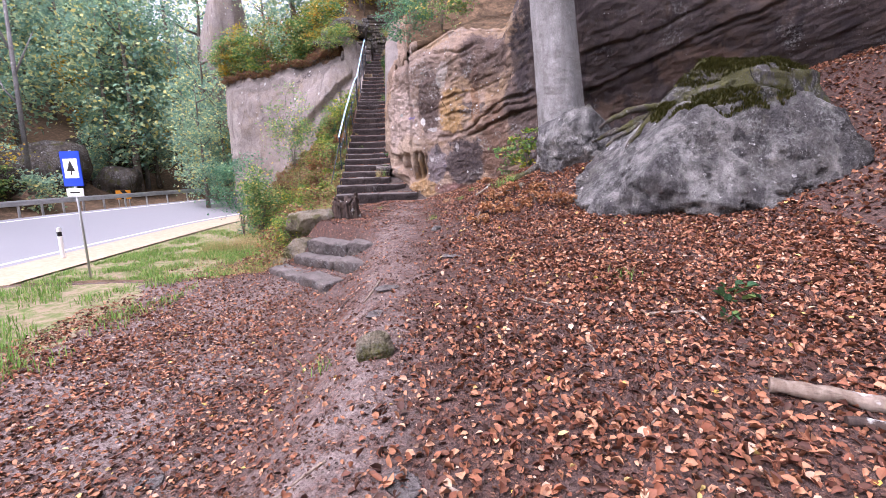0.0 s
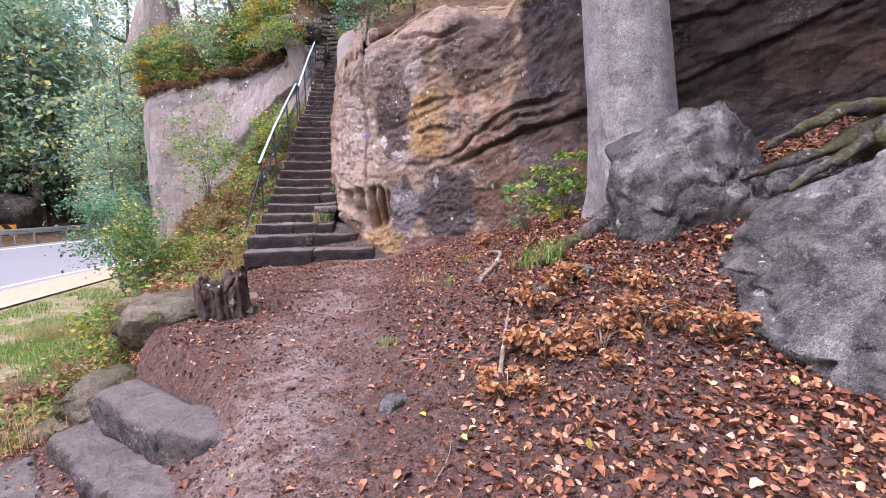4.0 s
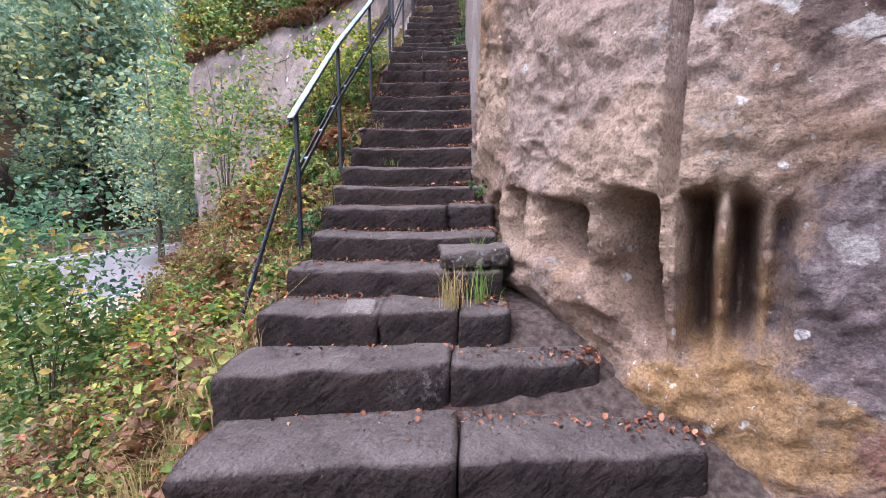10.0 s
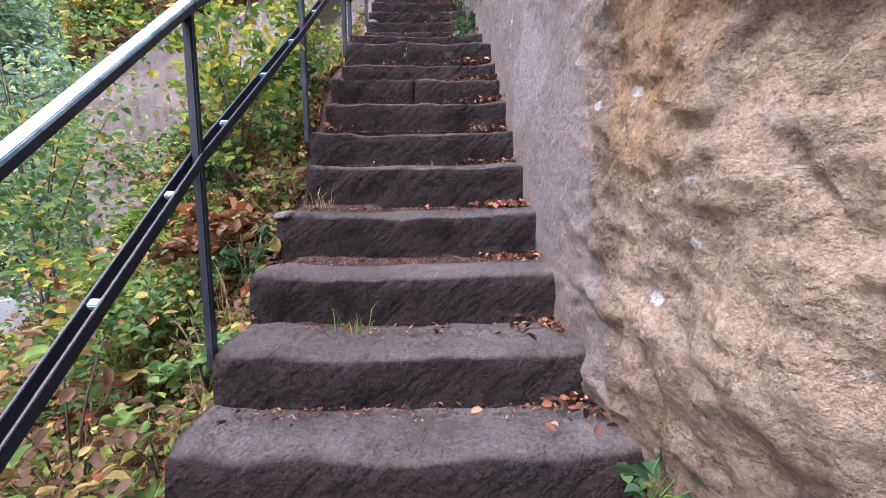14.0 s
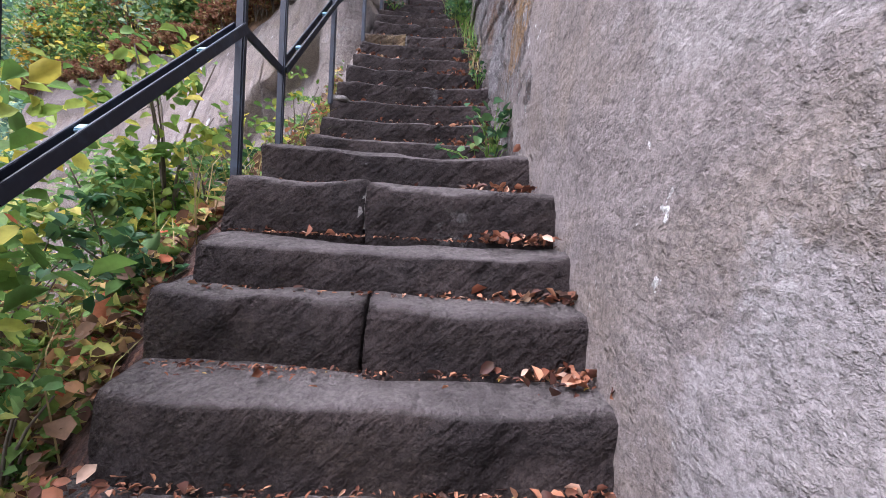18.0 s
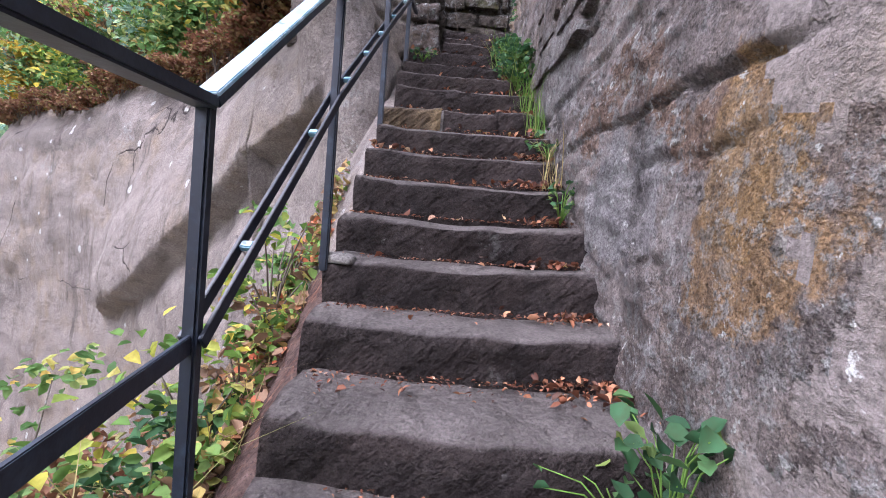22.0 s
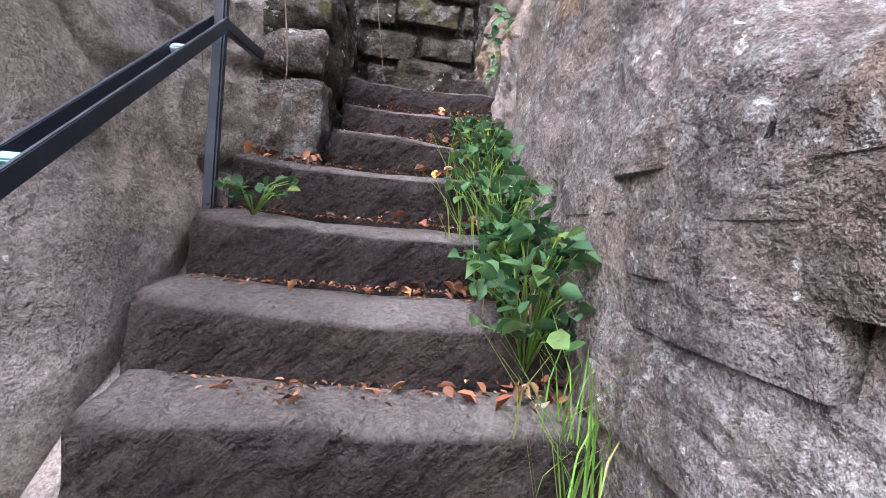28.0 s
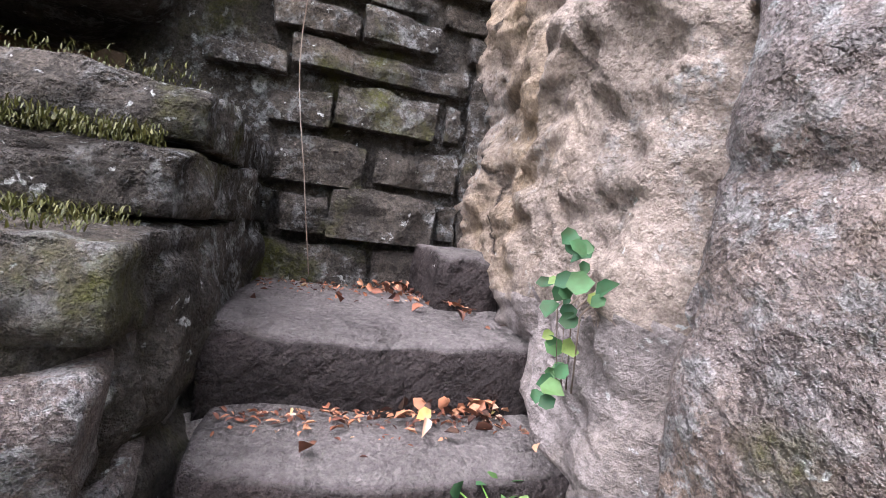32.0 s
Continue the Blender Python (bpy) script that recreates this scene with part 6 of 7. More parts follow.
stump()
for i, (x, y, r) in enumerate(((-2.05, 9.4, 0.15), (-1.55, 9.3, 0.11), (0.9, 8.5, 0.1), (0.4, 1.2, 0.13), (-0.45, 0.1, 0.14), (-0.5, -0.7, 0.12), (-0.15, -3.1, 0.1), (-1.9, -2.4, 0.1))):
    boulder("stone", rest(x, y, 0.0), (r * 1.3, r, r * 0.12), 130 + i, "step", "flat dark stone trodden into the path", turn=53 * i, detail=4)["group"] = "flat path stones"
for i, (x, y, r, m, lab) in enumerate(((-2.9, 7.0, 0.62, "edge_stone", "long mossy slab at the path's edge"), (-2.5, 6.15, 0.5, "edge_stone", "mossy stone at the path's edge"), (-2.8, 5.15, 0.36, "edge_stone", "mossy stone at the path's edge"), (-2.7, 6.7, 0.34, "edge_stone", "mossy stone at the path's edge"), (-1.75, 6.8, 0.1, "rock", "small stone by the stump"), (-3.1, 4.9, 0.25, "edge_stone", "pale stone at the path's edge"), (0.25, 3.2, 0.1, "boulder", "small stone in the leaves"), (2.05, 4.2, 0.1, "edge_stone", "small stone by the beech roots"), (3.9, 3.9, 0.32, "boulder", "stone wedged between boulders"), (4.3, 4.2, 0.35, "boulder", "flat stone wedged between boulders"))):
    boulder("stone", rest(x, y, r * 0.1), (r * 1.25, r, r * 0.75), 30 + i, m, lab, turn=37 * i)["group"] = "loose stones"

# ---------------------------------------------------------------- leaves and grass on the ground


def scatter(n, x0, x1, y0, y1, keep, seed, lift=0.012):
    k = random.Random(seed)
    out = []
    while len(out) < n:
        x, y = k.uniform(x0, x1), k.uniform(y0, y1)
        if k.random() < keep(x, y):
            out.append((x, y, land(x, y) + lift * (0.4 + k.random())))
    return out


def litter_density(x, y):
    path = math.exp(-((x + 0.55 - 0.05 * y) / 0.75) ** 2) * smooth01(-3.5, 0.5, y)
    d = (1 - 0.82 * path) * (0.35 + 0.65 * max(smooth01(-0.8, 1.6, x), 0.8 * smooth01(-1.0, -2.4, x) * smooth01(2.5, 0.0, y)))
    d *= 0.55 + 0.45 * max(0.0, min(1.0, 0.5 + fbm((x, y, 2), 1.2, 3)))
    foot = abs(y - (10.0 - 0.45 * max(0.0, x)))
    if x > -2.8 and y > 7:
        d += 1.2 * smooth01(1.6, 0.1, foot) * max(0.0, 0.4 + fbm((x, y, 12), 1.6, 3))
    if x < -2.9 and y > 4.5:
        d *= 0.25
    return d


lv = scatter(62000, -5.0, 5.4, -4.8, 9.7, litter_density, 5)
ob = quads_cloud("fallen_leaves", lv, 0.047 * (0.4 + 1.0 * np.random.default_rng(3).random(len(lv)) ** 1.5), "litter", None, 0.5, 0.45, narrow=0.65)
tagged(ob, "carpet of fallen orange-brown beech leaves", "leaves", kind="stuff")
lv = scatter(32000, -0.4, 5.4, -4.8, 7.0, lambda x, y: smooth01(-0.2, 2.2, x - 0.25 * (y - 1)) * (0.4 + 0.6 * smooth01(-0.25, 0.3, fbm((x, y, 6), 1.1, 3))), 6, 0.03)
ob = quads_cloud("fallen_leaves", lv, 0.058 * (0.45 + 0.9 * np.random.default_rng(4).random(len(lv)) ** 1.3), "litter", None, 0.55, 0.45, narrow=0.65)
tagged(ob, "deep drift of fallen beech leaves below the boulders", "leaves", kind="stuff")
lv = scatter(20000, 3.6, 10.5, -5.0, 8.0, lambda x, y: 0.35 + 0.65 * smooth01(-0.3, 0.25, fbm((x, y, 6), 0.9, 3)), 16, 0.03)
ob = quads_cloud("fallen_leaves", lv, 0.075 * (0.45 + 0.9 * np.random.default_rng(14).random(len(lv)) ** 1.3), "litter", None, 0.55, 0.45, narrow=0.65)
tagged(ob, "fallen leaves covering the slope beside the boulders", "leaves", kind="stuff")
lv = scatter(9000, -5.2, -0.3, -5.0, 3.2, lambda x, y: smooth01(-0.4, -2.2, x) * smooth01(3.2, 1.0, y) * (0.3 + 0.7 * smooth01(-0.2, 0.3, fbm((x, y, 18), 1.3, 3))), 18, 0.015)
ob = quads_cloud("fallen_leaves", lv, 0.042 * (0.4 + np.random.default_rng(16).random(len(lv))), "litter", None, 0.4, 0.4, narrow=0.6)
tagged(ob, "pale dry leaves strewn beside the verge", "leaves", kind="stuff")
lv = scatter(95000, -3.8, 3.6, -5.0, 9.9, lambda x, y: 0.3 + 0.7 * smooth01(-0.3, 0.3, fbm((x, y, 8), 1.4, 3)), 17, 0.008)
ob = quads_cloud("leaf_crumbs", lv, 0.023 * (0.4 + 1.1 * np.random.default_rng(15).random(len(lv)) ** 2), "crumb", None, 0.35, 0.3, narrow=0.45)
tagged(ob, "leaf crumbs, husks and needles trodden into the path", "debris", kind="stuff")
lv = scatter(14000, -7.0, -2.8, 4.5, 17.0, lambda x, y: 0.6 if x > -4.6 else (0.3 if y > 11 else 0.03), 7, 0.05)
ob = quads_cloud("fallen_leaves", lv, 0.06, "litter", None, 0.5, 0.35)
tagged(ob, "scattered fallen leaves on the bank", "leaves", kind="stuff")

lv = scatter(46000, -7.6, -2.8, 4.2, 18.0, lambda x, y: smooth01(-0.4, 0.35, fbm((x, y, 9), 0.8, 3)) * (0.9 if y > 8 else 0.6 * smooth01(-2.9, -3.8, x)) * (1.0 if y > 5.8 - (x + 0.8) / 0.75 else smooth01(-4.9, -4.0, x)), 8, 0.0)
k = np.random.default_rng(9)
lv = np.array(lv)
lumpy = np.array([max(0.15, 0.7 + 1.5 * fbm((a, b, 1), 1.1, 3)) for a, b, _ in lv])
lv[:, 2] += 0.03 + lumpy * 0.5 * k.random(len(lv)) ** 1.4 * (0.4 + 0.6 * np.clip(-2.9 - lv[:, 0], 0, 1))
ob = quads_cloud("bramble_cover", lv, 0.062 * (0.4 + 1.2 * k.random(len(lv)) ** 1.6), "bramble", None, 0.6, 0.25, narrow=0.7)
tagged(ob, "tangle of green, yellow and red brambles on the bank", "undergrowth", kind="stuff")
bl = scatter(9000, -7.5, -2.78, 4.3, 17.5, lambda x, y: (0.12 + 0.88 * smooth01(0.0, 0.3, fbm((x, y, 4), 0.9, 3))) * (1.0 if y > 10 or x > -4.4 else 0.1), 10, 0.0)
tagged(blade_cloud("dry_grass", bl, 0.36, "straw", None, 0.006, 0.7), "dry straw-coloured grass on the bank", "grass", kind="stuff")
bl = scatter(36000, -9.8, -4.0, -4.5, 16.0, lambda x, y: (0.9 if 4 < y < 12 else 0.5) * smooth01(-0.25, 0.25, fbm((x, y, 21), 0.9, 3)) * (1 if x < -4.3 or y > 2 else 0.4), 11, 0.0)
tagged(blade_cloud("verge_grass", bl, 0.1, "blade", None, 0.012, 0.5), "short green verge grass beside the road", "grass", kind="stuff")


def tuft(name, at, n, spread, height, material, label, seed, width=0.007, bend=0.7, group="grass tufts"):
    k = np.random.default_rng(seed)
    roots = k.normal(size=(n, 3)) * np.array([spread, spread, 0.0])
    ob = blade_cloud(name, roots, height, material, None, width, bend, seed)
    ob.location = at
    return tagged(ob, label, "grass", group, "stuff")


for i, (x, y) in enumerate(((1.95, 4.7), (1.75, 4.95), (2.0, 5.05), (0.9, 5.5), (0.6, 6.2), (1.3, 6.3), (-1.2, 7.6), (0.2, 4.2), (-0.9, -1.5), (2.2, -0.4))):
    tuft("grass_tuft", rest(x, y), 60 if i < 3 else 26, 0.07, 0.2 if i < 3 else 0.1, "blade" if i != 4 else "straw", "small tuft of grass among the leaves", 60 + i)


# ---------------------------------------------------------------- wooded slope behind the rock


def cliff_line(x):
    """How far along the foot of the left cliff lies at x."""
    pts = [(-11.8, 24.6), (-10.4, 23.8), (-8.2, 22.6), (-6.5, 21.2), (-5.2, 19.8), (-4.3, 19.2), (-3.0, 20.6), (-2.0, 21.4)]
    for (x0, y0), (x1, y1) in zip(pts, pts[1:]):
        if x < x1:
            return y0 + (y1 - y0) * max(0.0, x - x0) / (x1 - x0)
    return 21.4


def hill_height(x, y):
    far = y - cliff_line(x)
    return 7.2 + 0.8 * smooth01(-8, -3, x) + 1.2 * smooth01(-3, 3, x) + far * (0.25 + 0.5 * smooth01(-10.5, -5, x))


def back_slope(u, v):
    x = -10.9 + 28 * u
    y = cliff_line(x) + 1.3 + 16 * v
    return Vector((x, y, hill_height(x, y) - 1.5 * (1 - smooth01(0, 0.07, v)) - 3.0 * (1 - smooth01(0, 0.05, u))))


tagged(sheet("hillside", 60, 40, back_slope, "bank", lambda p, nn, u, v: 0.35 * fbm(p, 0.5, 3)), "steep wooded hillside above the rocks", "hillside", kind="structure")
tower = boulder("rock_tower", (-15.0, 33.0, 9.5), (1.9, 1.8, 7.5), 4.4, "cliff", "tall pale sandstone tower rising among the trees", rough=0.16, detail=5, box=0.35)
rng = random.Random(31)
spot = []
for i in range(26):
    x = rng.uniform(-10, 12)
    y = cliff_line(x) + rng.uniform(2.0, 11)
    spot.append((x, y, hill_height(x, y) - 0.2, rng.uniform(0.32, 0.6)))
for i, (x, y, z, k) in enumerate(spot):
    kind = (slim, tall, gold, slim)[i % 4]
    c = copy_thing(kind, Matrix.Translation((x, y, z)) @ Matrix.Rotation(i * 1.3, 4, "Z"))
    c.scale = (k, k, k)
    c["label"] = "small woodland tree on the slope above the rocks"

for i, (x, y, k) in enumerate(((-13.6, 27.5, 0.5), (-15.4, 29.5, 0.6), (-13.0, 30.0, 0.6), (-16.5, 31.0, 0.7), (-14.4, 26.0, 0.42))):
    c = copy_thing((slim, tall, gold)[i % 3], Matrix.Translation((x, y, ground_height(x, y))) @ Matrix.Rotation(i * 2.1, 4, "Z"))
    c.scale = (k, k, k)
    c["label"] = "young woodland tree at the end of the cliff"

# arching brambles and dead bracken on the bank
for i in range(56):
    k = random.Random(1500 + i)
    x, y = k.uniform(-4.6, -3.0), k.uniform(6.2, 17.0)
    r = k.uniform(0.22, 0.42)
    m, lab = k.choice([("dry", "dead brown bracken on the bank"), ("bramble", "arching bramble with green, yellow and red leaves"), ("maple", "yellow-green seedling shrub on the bank"), ("bramble", "arching bramble with green, yellow and red leaves"), ("russet", "dead brown bracken on the bank")])
    shrub("shrub", rest(x, y), (r * 1.2, r * 1.2, r * 0.75), 14, 18, 0.085, m, lab, 3, 1520 + i, "bank brambles", "dead")
# shrubs that fill the bank and the roadside
for i in range(64):
    k = random.Random(500 + i)
    x, y = k.uniform(-6.8, -3.4), k.uniform(6.0, 17.5)
    if x < -4.2:
        y = max(y, 6.0 - (x + 0.8) / 0.72)
    r = k.uniform(0.25, 0.5) if x < -4.6 else k.uniform(0.3, 0.6)
    shrub("shrub", rest(x, y), (r, r, r * 0.8), 16, 40, 0.06, k.choice(["bramble", "bramble", "green", "maple", "green", "russet"]), "low autumn-coloured bank shrub", 4, 520 + i, "bank shrubs")
for i in range(16):
    k = random.Random(600 + i)
    x, y = k.uniform(-26, -21.5), k.uniform(8, 48)
    r = k.uniform(0.9, 1.8)
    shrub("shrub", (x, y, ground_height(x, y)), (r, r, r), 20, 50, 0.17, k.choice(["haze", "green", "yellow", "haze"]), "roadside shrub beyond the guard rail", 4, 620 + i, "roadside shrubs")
for i, (x, y, r) in enumerate(((-24.5, 21, 1.6), (-25.5, 27, 2.0), (-23.5, 31, 1.3), (-26, 35, 2.2), (-24.8, 15, 1.4))):
    boulder("hillside_rock", (x, y, ground_height(x, y) + 0.5 * r), (r * 1.5, r, r), 60 + i, "masonry", "dark mossy rock on the wooded hillside", detail=4)["group"] = "hillside rocks"

# ---------------------------------------------------------------- growth and leaves on the stair


def tread_top(n, x, back):
    y, z, xl, xr = TREADS[n - 1]
    return (x, y + back, z - 0.012)


heaps = []
k = random.Random(808)
for n in range(1, 33):
    y, z, xl, xr = TREADS[n - 1]
    deep = (TREADS[n][0] if n < 32 else 20.9) - y
    heavy = {6: 3.0, 7: 2.0, 9: 1.6, 10: 2.5, 15: 1.5, 18: 2.5, 22: 2.0, 25: 2.0, 29: 1.6, 32: 2.5}.get(n, 1.0)
    for _ in range(int(44 * heavy)):
        heaps.append((xr - abs(k.gauss(0, 0.16)), y + deep * min(0.97, max(0.1, 1 - abs(k.gauss(0, 0.35)))), z + k.uniform(0.0, 0.025)))
    for _ in range(5):
        heaps.append((k.uniform(xl + 0.05, xr), y + deep * k.uniform(0.3, 0.97), z + k.uniform(-0.012, 0.004)))
    if n < 6:
        for _ in range(70):
            heaps.append((k.uniform(xl + 0.1, xr), y + deep * min(0.97, max(0.2, 1 - abs(k.gauss(0, 0.2)))), z + k.uniform(-0.01, 0.015)))
    if n in (29, 12, 23):
        for _ in range(24):
            heaps.append((xl + abs(k.gauss(0.12, 0.1)), y + deep * k.uniform(0.4, 0.95), z + k.uniform(0, 0.03)))
ob = quads_cloud("stair_leaves", heaps, 0.042 * (0.45 + 0.9 * np.random.default_rng(8).random(len(heaps))), "litter", None, 0.6, 0.4, narrow=0.6)
tagged(ob, "orange fallen leaves gathered on the treads beside the rock", "leaves", kind="stuff")

crumbs = []
for n in range(1, 33):
    y, z, xl, xr = TREADS[n - 1]
    deep = (TREADS[n][0] if n < 32 else 20.9) - y
    for _ in range(240):
        crumbs.append((k.uniform(xl + 0.03, xr), y + deep * (1 - abs(k.gauss(0, 0.22))), z - 0.012 + k.uniform(0, 0.006)))
ob = quads_cloud("stair_debris", crumbs, 0.021 * (0.4 + np.random.default_rng(81).random(len(crumbs))), "litter", None, 0.3, 0.2, narrow=0.35)
tagged(ob, "needles and leaf crumbs lying along the treads", "debris", kind="stuff")


def broad_plant(name, at, n, size, spread, height, material, label, seed, group="wall plants", lean=(0, 0)):
    """Leaves on short stalks rising from one root."""
    rng = random.Random(seed)
    ob = tagged(empty(name, at), label, "plant", group)
    pts = []
    for i in range(n):
        a, f = rng.uniform(0, math.tau), rng.uniform(0.2, 1) ** 0.7
        top = Vector((math.cos(a) * spread * f + lean[0], math.sin(a) * spread * f + lean[1], height * rng.uniform(0.25, 1.0)))
        if i % 3 == 0:
            bm = bmesh.new()
            tube(bm, [(0, 0, -0.03), (top.x * 0.5, top.y * 0.5, top.z * 0.75), tuple(top)], 0.003, 5, 0.0015)
            part("stalk", bm, "blade", ob, smooth=True)
        pts.append(tuple(top))
    quads_cloud("leaves", pts, size * (0.6 + 0.7 * np.random.default_rng(seed).random(n)), material, ob, 0.55, 0.35, narrow=0.75)
    return ob


MAT["lush"] = leaf("fresh_green_leaf", [(0.0, (0.025, 0.075, 0.035)), (0.5, (0.048, 0.13, 0.055)), (0.85, (0.09, 0.19, 0.065)), (1.0, (0.2, 0.25, 0.06))], 0.3)
broad_plant("wall_plant", (-1.3, 12.5, 1.95), 34, 0.062, 0.2, 0.14, "lush", "small green plant rooted beside the step", 1, lean=(0.12, 0))
broad_plant("wall_plant", (-1.56, 16.0, 4.42), 60, 0.064, 0.14, 0.34, "lush", "leafy green plant in the corner of the landing", 2)
broad_plant("wall_plant", (-1.62, 16.1, 4.42), 26, 0.049, 0.28, 0.12, "lush", "low green shoots on the landing", 3)
broad_plant("wall_plant", (-1.52, 17.78, 5.7), 48, 0.046, 0.16, 0.14, "lush", "green creeper on a tread", 4)
broad_plant("wall_plant", (-1.54, 17.3, 5.28), 35, 0.043, 0.12, 0.2, "lush", "green creeper against the wall", 5)
broad_plant("wall_plant", (-1.64, 18.62, 6.36), 150, 0.056, 0.17, 0.36, "lush", "bushy green nettle at the edge of the stair", 6)
broad_plant("wall_plant", (-1.66, 18.85, 6.5), 140, 0.054, 0.16, 0.38, "lush", "bushy green nettle at the edge of the stair", 7)
broad_plant("wall_plant", (-1.68, 19.15, 6.72), 80, 0.055, 0.15, 0.3, "lush", "bushy green plant at the edge of the stair", 8)
broad_plant("wall_plant", (-1.62, 19.4, 6.94), 74, 0.054, 0.13, 0.22, "lush", "green dandelion at the edge of the stair", 9)
broad_plant("wall_plant", (-1.66, 19.66, 7.12), 52, 0.043, 0.12, 0.12, "lush", "low green dandelion on a tread", 10)
ivy = tagged(empty("ivy", (-1.55, 19.68, 7.4)), "green ivy hanging in the cleft of the wall", "plant", "wall plants")
k = random.Random(64)
hang = [(k.uniform(-0.05, 0.02), k.gauss(0.0, 0.04), k.uniform(0.02, 0.38)) for _ in range(34)]
for i in range(4):
    bm = bmesh.new()
    tube(bm, [(0.06, 0.03 * i - 0.05, 0.3), (-0.01, 0.03 * i - 0.04, 0.22), (0.0, 0.02 * i - 0.03, 0.06)], 0.002, 5, 0.002)
    part("stem", bm, "dead", ivy, "thin brown ivy stem", True)
quads_cloud("leaves", hang, 0.042 * (0.6 + 0.7 * np.random.default_rng(5).random(34)), "lush", ivy, 0.35, 0.3, lean=np.array([-0.5, -0.8, 0.4]), narrow=0.85)
broad_plant("wall_plant", (-2.44, 18.98, 6.72), 29, 0.041, 0.12, 0.09, "lush", "small green bramble shoot on a tread", 12)
for i, (x, y, z, n, h) in enumerate(((-1.5, 10.95, 1.17, 60, 0.22), (-1.3, 11.1, 1.17, 50, 0.24), (-1.3, 11.6, 1.38, 40, 0.2), (-1.55, 17.55, 5.46, 26, 0.28), (-1.56, 18.1, 5.9, 50, 0.3), (-1.58, 18.4, 6.1, 70, 0.34), (-1.62, 18.75, 6.32, 60, 0.3), (-1.68, 19.0, 6.52, 70, 0.32), (-1.68, 19.25, 6.75, 60, 0.28), (-2.6, 13.9, 2.84, 20, 0.1), (-2.3, 13.2, 2.3, 16, 0.08))):
    tuft("grass_tuft", (x, y, z), n, 0.05, h, "blade" if i % 3 else "straw", "tuft of long grass growing in the stair joint", 90 + i, 0.005, 0.45, "stair grass")
tuft("grass_tuft", (-1.5, 18.7, 7.95), 140, 0.06, 0.34, "blade", "hanging tuft of grass on the rock wall", 120, 0.005, 1.3, "stair grass")
tuft("grass_tuft", (-1.46, 18.66, 7.85), 90, 0.05, 0.3, "straw", "dry hanging grass on the rock wall", 121, 0.005, 1.2, "stair grass")
for i in range(16):
    k = random.Random(1200 + i)
    x, y, r = k.uniform(-4.4, -3.2), k.uniform(13.5, 17.4), k.uniform(0.2, 0.4)
    shrub("shrub", rest(x, y), (r, r, r * 1.1), 14, 34, 0.05, k.choice(["maple", "green", "bramble", "lush"]), "leafy growth below the upper stair", 4, 1200 + i, "bank shrubs")
broad_plant("seedling", rest(2.75, -1.35), 14, 0.11, 0.2, 0.24, "lush", "green seedling among the fallen leaves", 41, "seedlings")
broad_plant("seedling", rest(2.45, -1.75), 6, 0.08, 0.12, 0.12, "lush", "green seedling among the fallen leaves", 42, "seedlings")
shrub("heather", (-1.42, 16.55, 6.45), (0.22, 0.32, 0.14), 18, 40, 0.02, "straw", "straggling dry heather growing out of the wall", 9, 700)
shrub("shrub", rest(-3.0, 17.2, 0.0), (0.2, 0.35, 0.4), 14, 18, 0.055, "maple", "thin yellow-leaved shoot beside the railing", 6, 701)
for i, (y, dz) in enumerate(((16.3, 0), (16.9, 0), (17.5, 0.1), (15.2, 0), (14.2, 0), (13.3, 0), (12.4, 0), (11.2, 0), (15.8, 0), (16.6, 0), (17.2, 0.05), (14.7, 0), (13.8, 0), (12.9, 0), (11.8, 0))):
    shrub("shrub", rest(-3.0, y, dz), (0.2, 0.3, 0.2), 10, 22, 0.06, ("lush", "bramble", "green")[i % 3], "low green growth along the stair's edge", 5, 710 + i, "edge growth")
for i, (pts, r) in enumerate(((((-2.42, 19.33, 8.0), (-2.47, 19.28, 7.6), (-2.44, 19.27, 7.2), (-2.5, 19.2, 6.9)), 0.0035), (((-2.2, 20.82, 9.0), (-2.23, 20.8, 8.4), (-2.16, 20.78, 7.9), (-2.1, 20.72, 7.52)), 0.003), (((-2.62, 19.26, 8.0), (-2.7, 19.15, 7.5), (-2.66, 19.1, 7.1)), 0.003))):
    stick("hanging_root", pts, r, "dead", "thin root hanging down the wall")["group"] = "hanging roots"

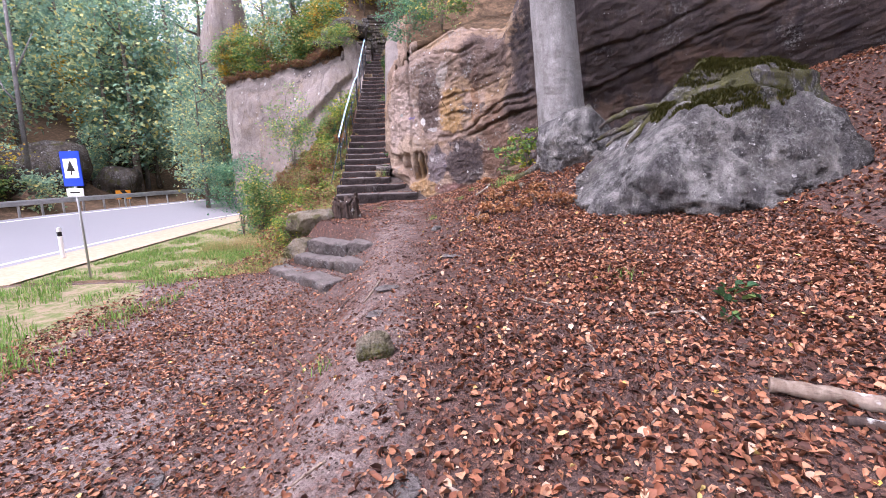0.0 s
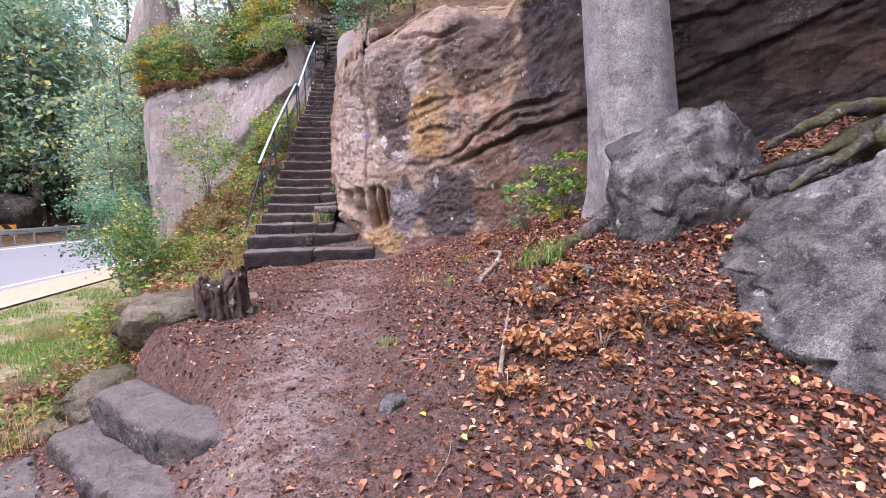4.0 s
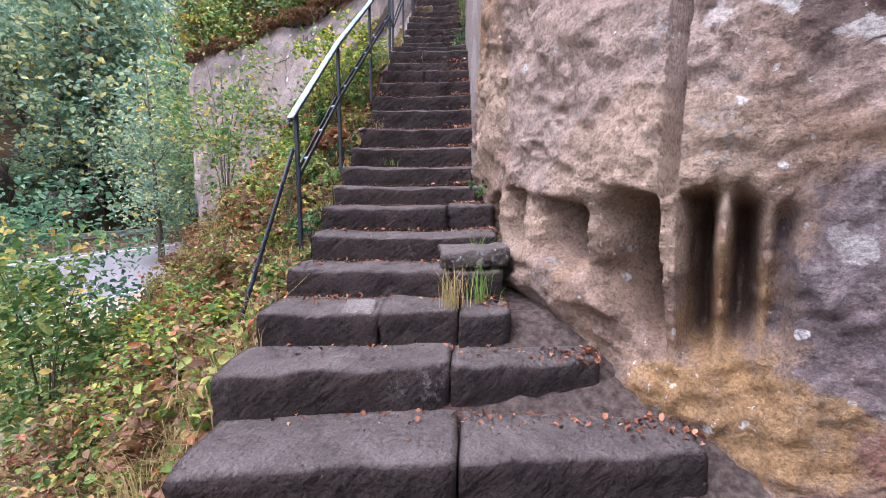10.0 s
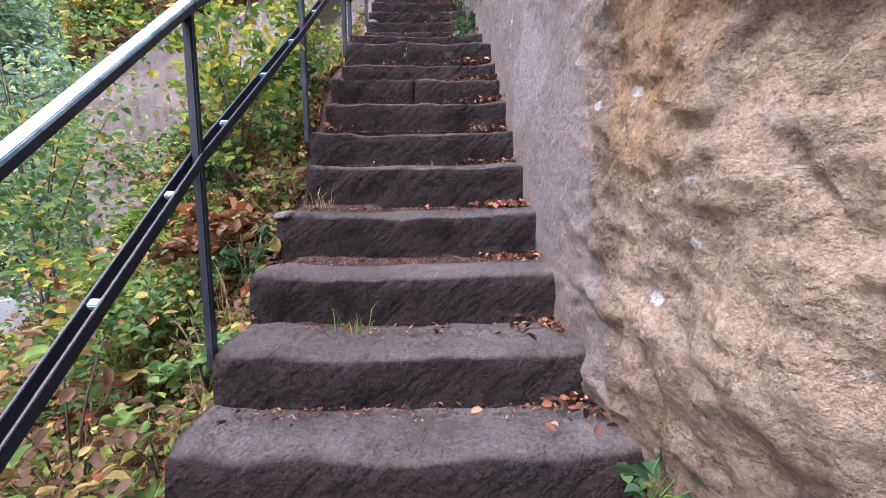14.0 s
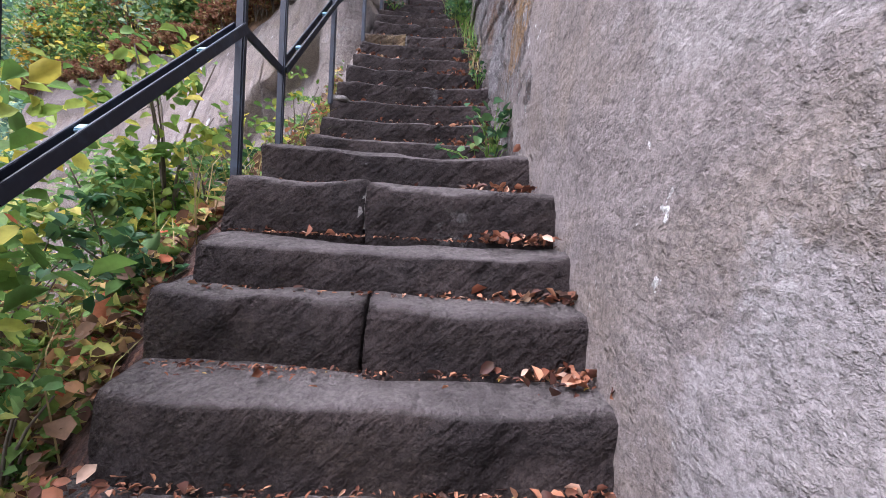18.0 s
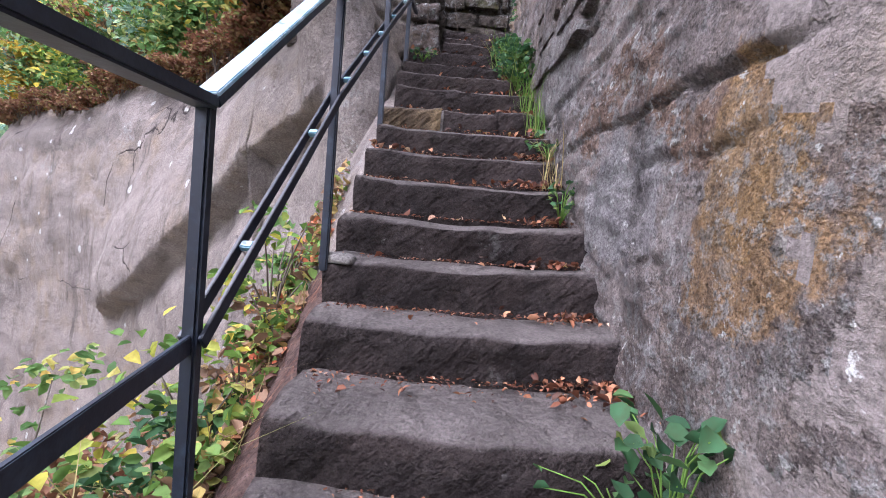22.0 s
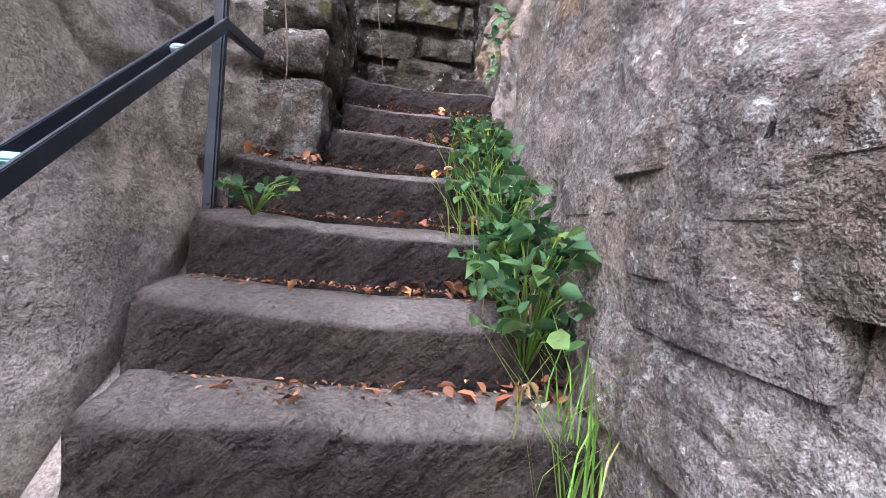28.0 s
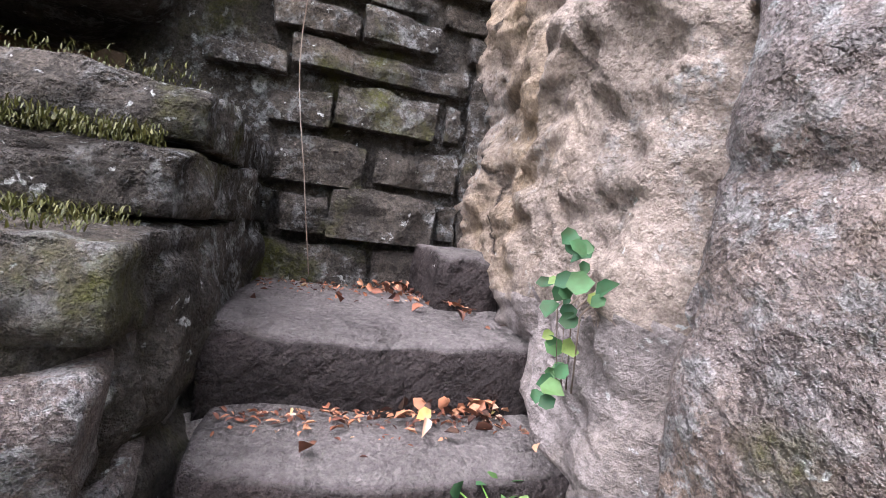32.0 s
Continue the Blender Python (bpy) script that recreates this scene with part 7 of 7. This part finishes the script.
for i, (x0, x1, y0, y1, z0, z1, m) in enumerate(((-3.4, -2.35, 19.5, 21.2, 6.75, 7.3, "upper"), (-3.0, -2.36, 19.53, 21.2, 7.31, 7.52, "upper"), (-3.9, -2.98, 19.6, 21.2, 7.0, 7.5, "upper"), (-3.5, -2.34, 19.56, 21.2, 7.53, 7.7, "masonry"), (-3.7, -2.33, 19.82, 21.2, 7.71, 7.87, "masonry"), (-3.8, -2.32, 19.94, 21.2, 7.88, 8.03, "masonry"))):
    ledge_stone = stone_block("ledge_stone", x0, x1, y0, y1, z0, z1, m, None, 200 + i, 0.0, 0.03, r=0.014, rough=0.035)
    tagged(ledge_stone, "mossy dark stone forming a ledge above the stair", "stone", "mossy ledge")
boulder("overhang_rock", (-3.55, 21.0, 8.95), (1.05, 1.05, 0.62), 71.0, "masonry", "dark mossy rock jutting over the ledges", rough=0.2)
boulder("overhang_rock", (-4.3, 20.6, 8.4), (0.9, 0.7, 0.5), 72.0, "masonry", "dark mossy rock jutting over the ledges", rough=0.2)
k = random.Random(77)
moss = []
for x0, x1, y0, y1, z in ((-3.3, -2.4, 19.6, 19.84, 7.7), (-3.3, -2.4, 19.84, 19.96, 7.87), (-3.3, -2.4, 19.98, 20.6, 8.03)):
    for _ in range(2600):
        moss.append((k.uniform(x0, x1), k.uniform(y0, y1), z + k.uniform(-0.02, 0.02)))
tagged(blade_cloud("moss", moss, 0.014, "moss", None, 0.003, 0.8), "olive moss growing on the ledges", "moss", kind="stuff")
bpy.context.view_layer.update()
cover = []
for stone, mx, my, rx, ry in ((rear, 6.0, 3.75, 1.35, 0.95), (big, 5.3, 2.75, 1.25, 0.95)):
    for _ in range(24000):
        a, r = k.uniform(0, math.tau), k.random() ** 0.5
        x, y = math.cos(a) * r, math.sin(a) * r
        if fbm((x, y, 4), 2.2, 3) > -0.12:
            ok, at, nn, fi = stone.ray_cast(stone.matrix_world.inverted() @ Vector((mx + rx * x, my + ry * y, 6)), Vector((0, 0, -1)))
            if ok and nn.z > 0.35:
                cover.append(tuple(stone.matrix_world @ at))
tagged(blade_cloud("moss", cover, 0.06, "moss", None, 0.02, 0.9), "thick olive moss on top of the boulder", "moss", kind="stuff")
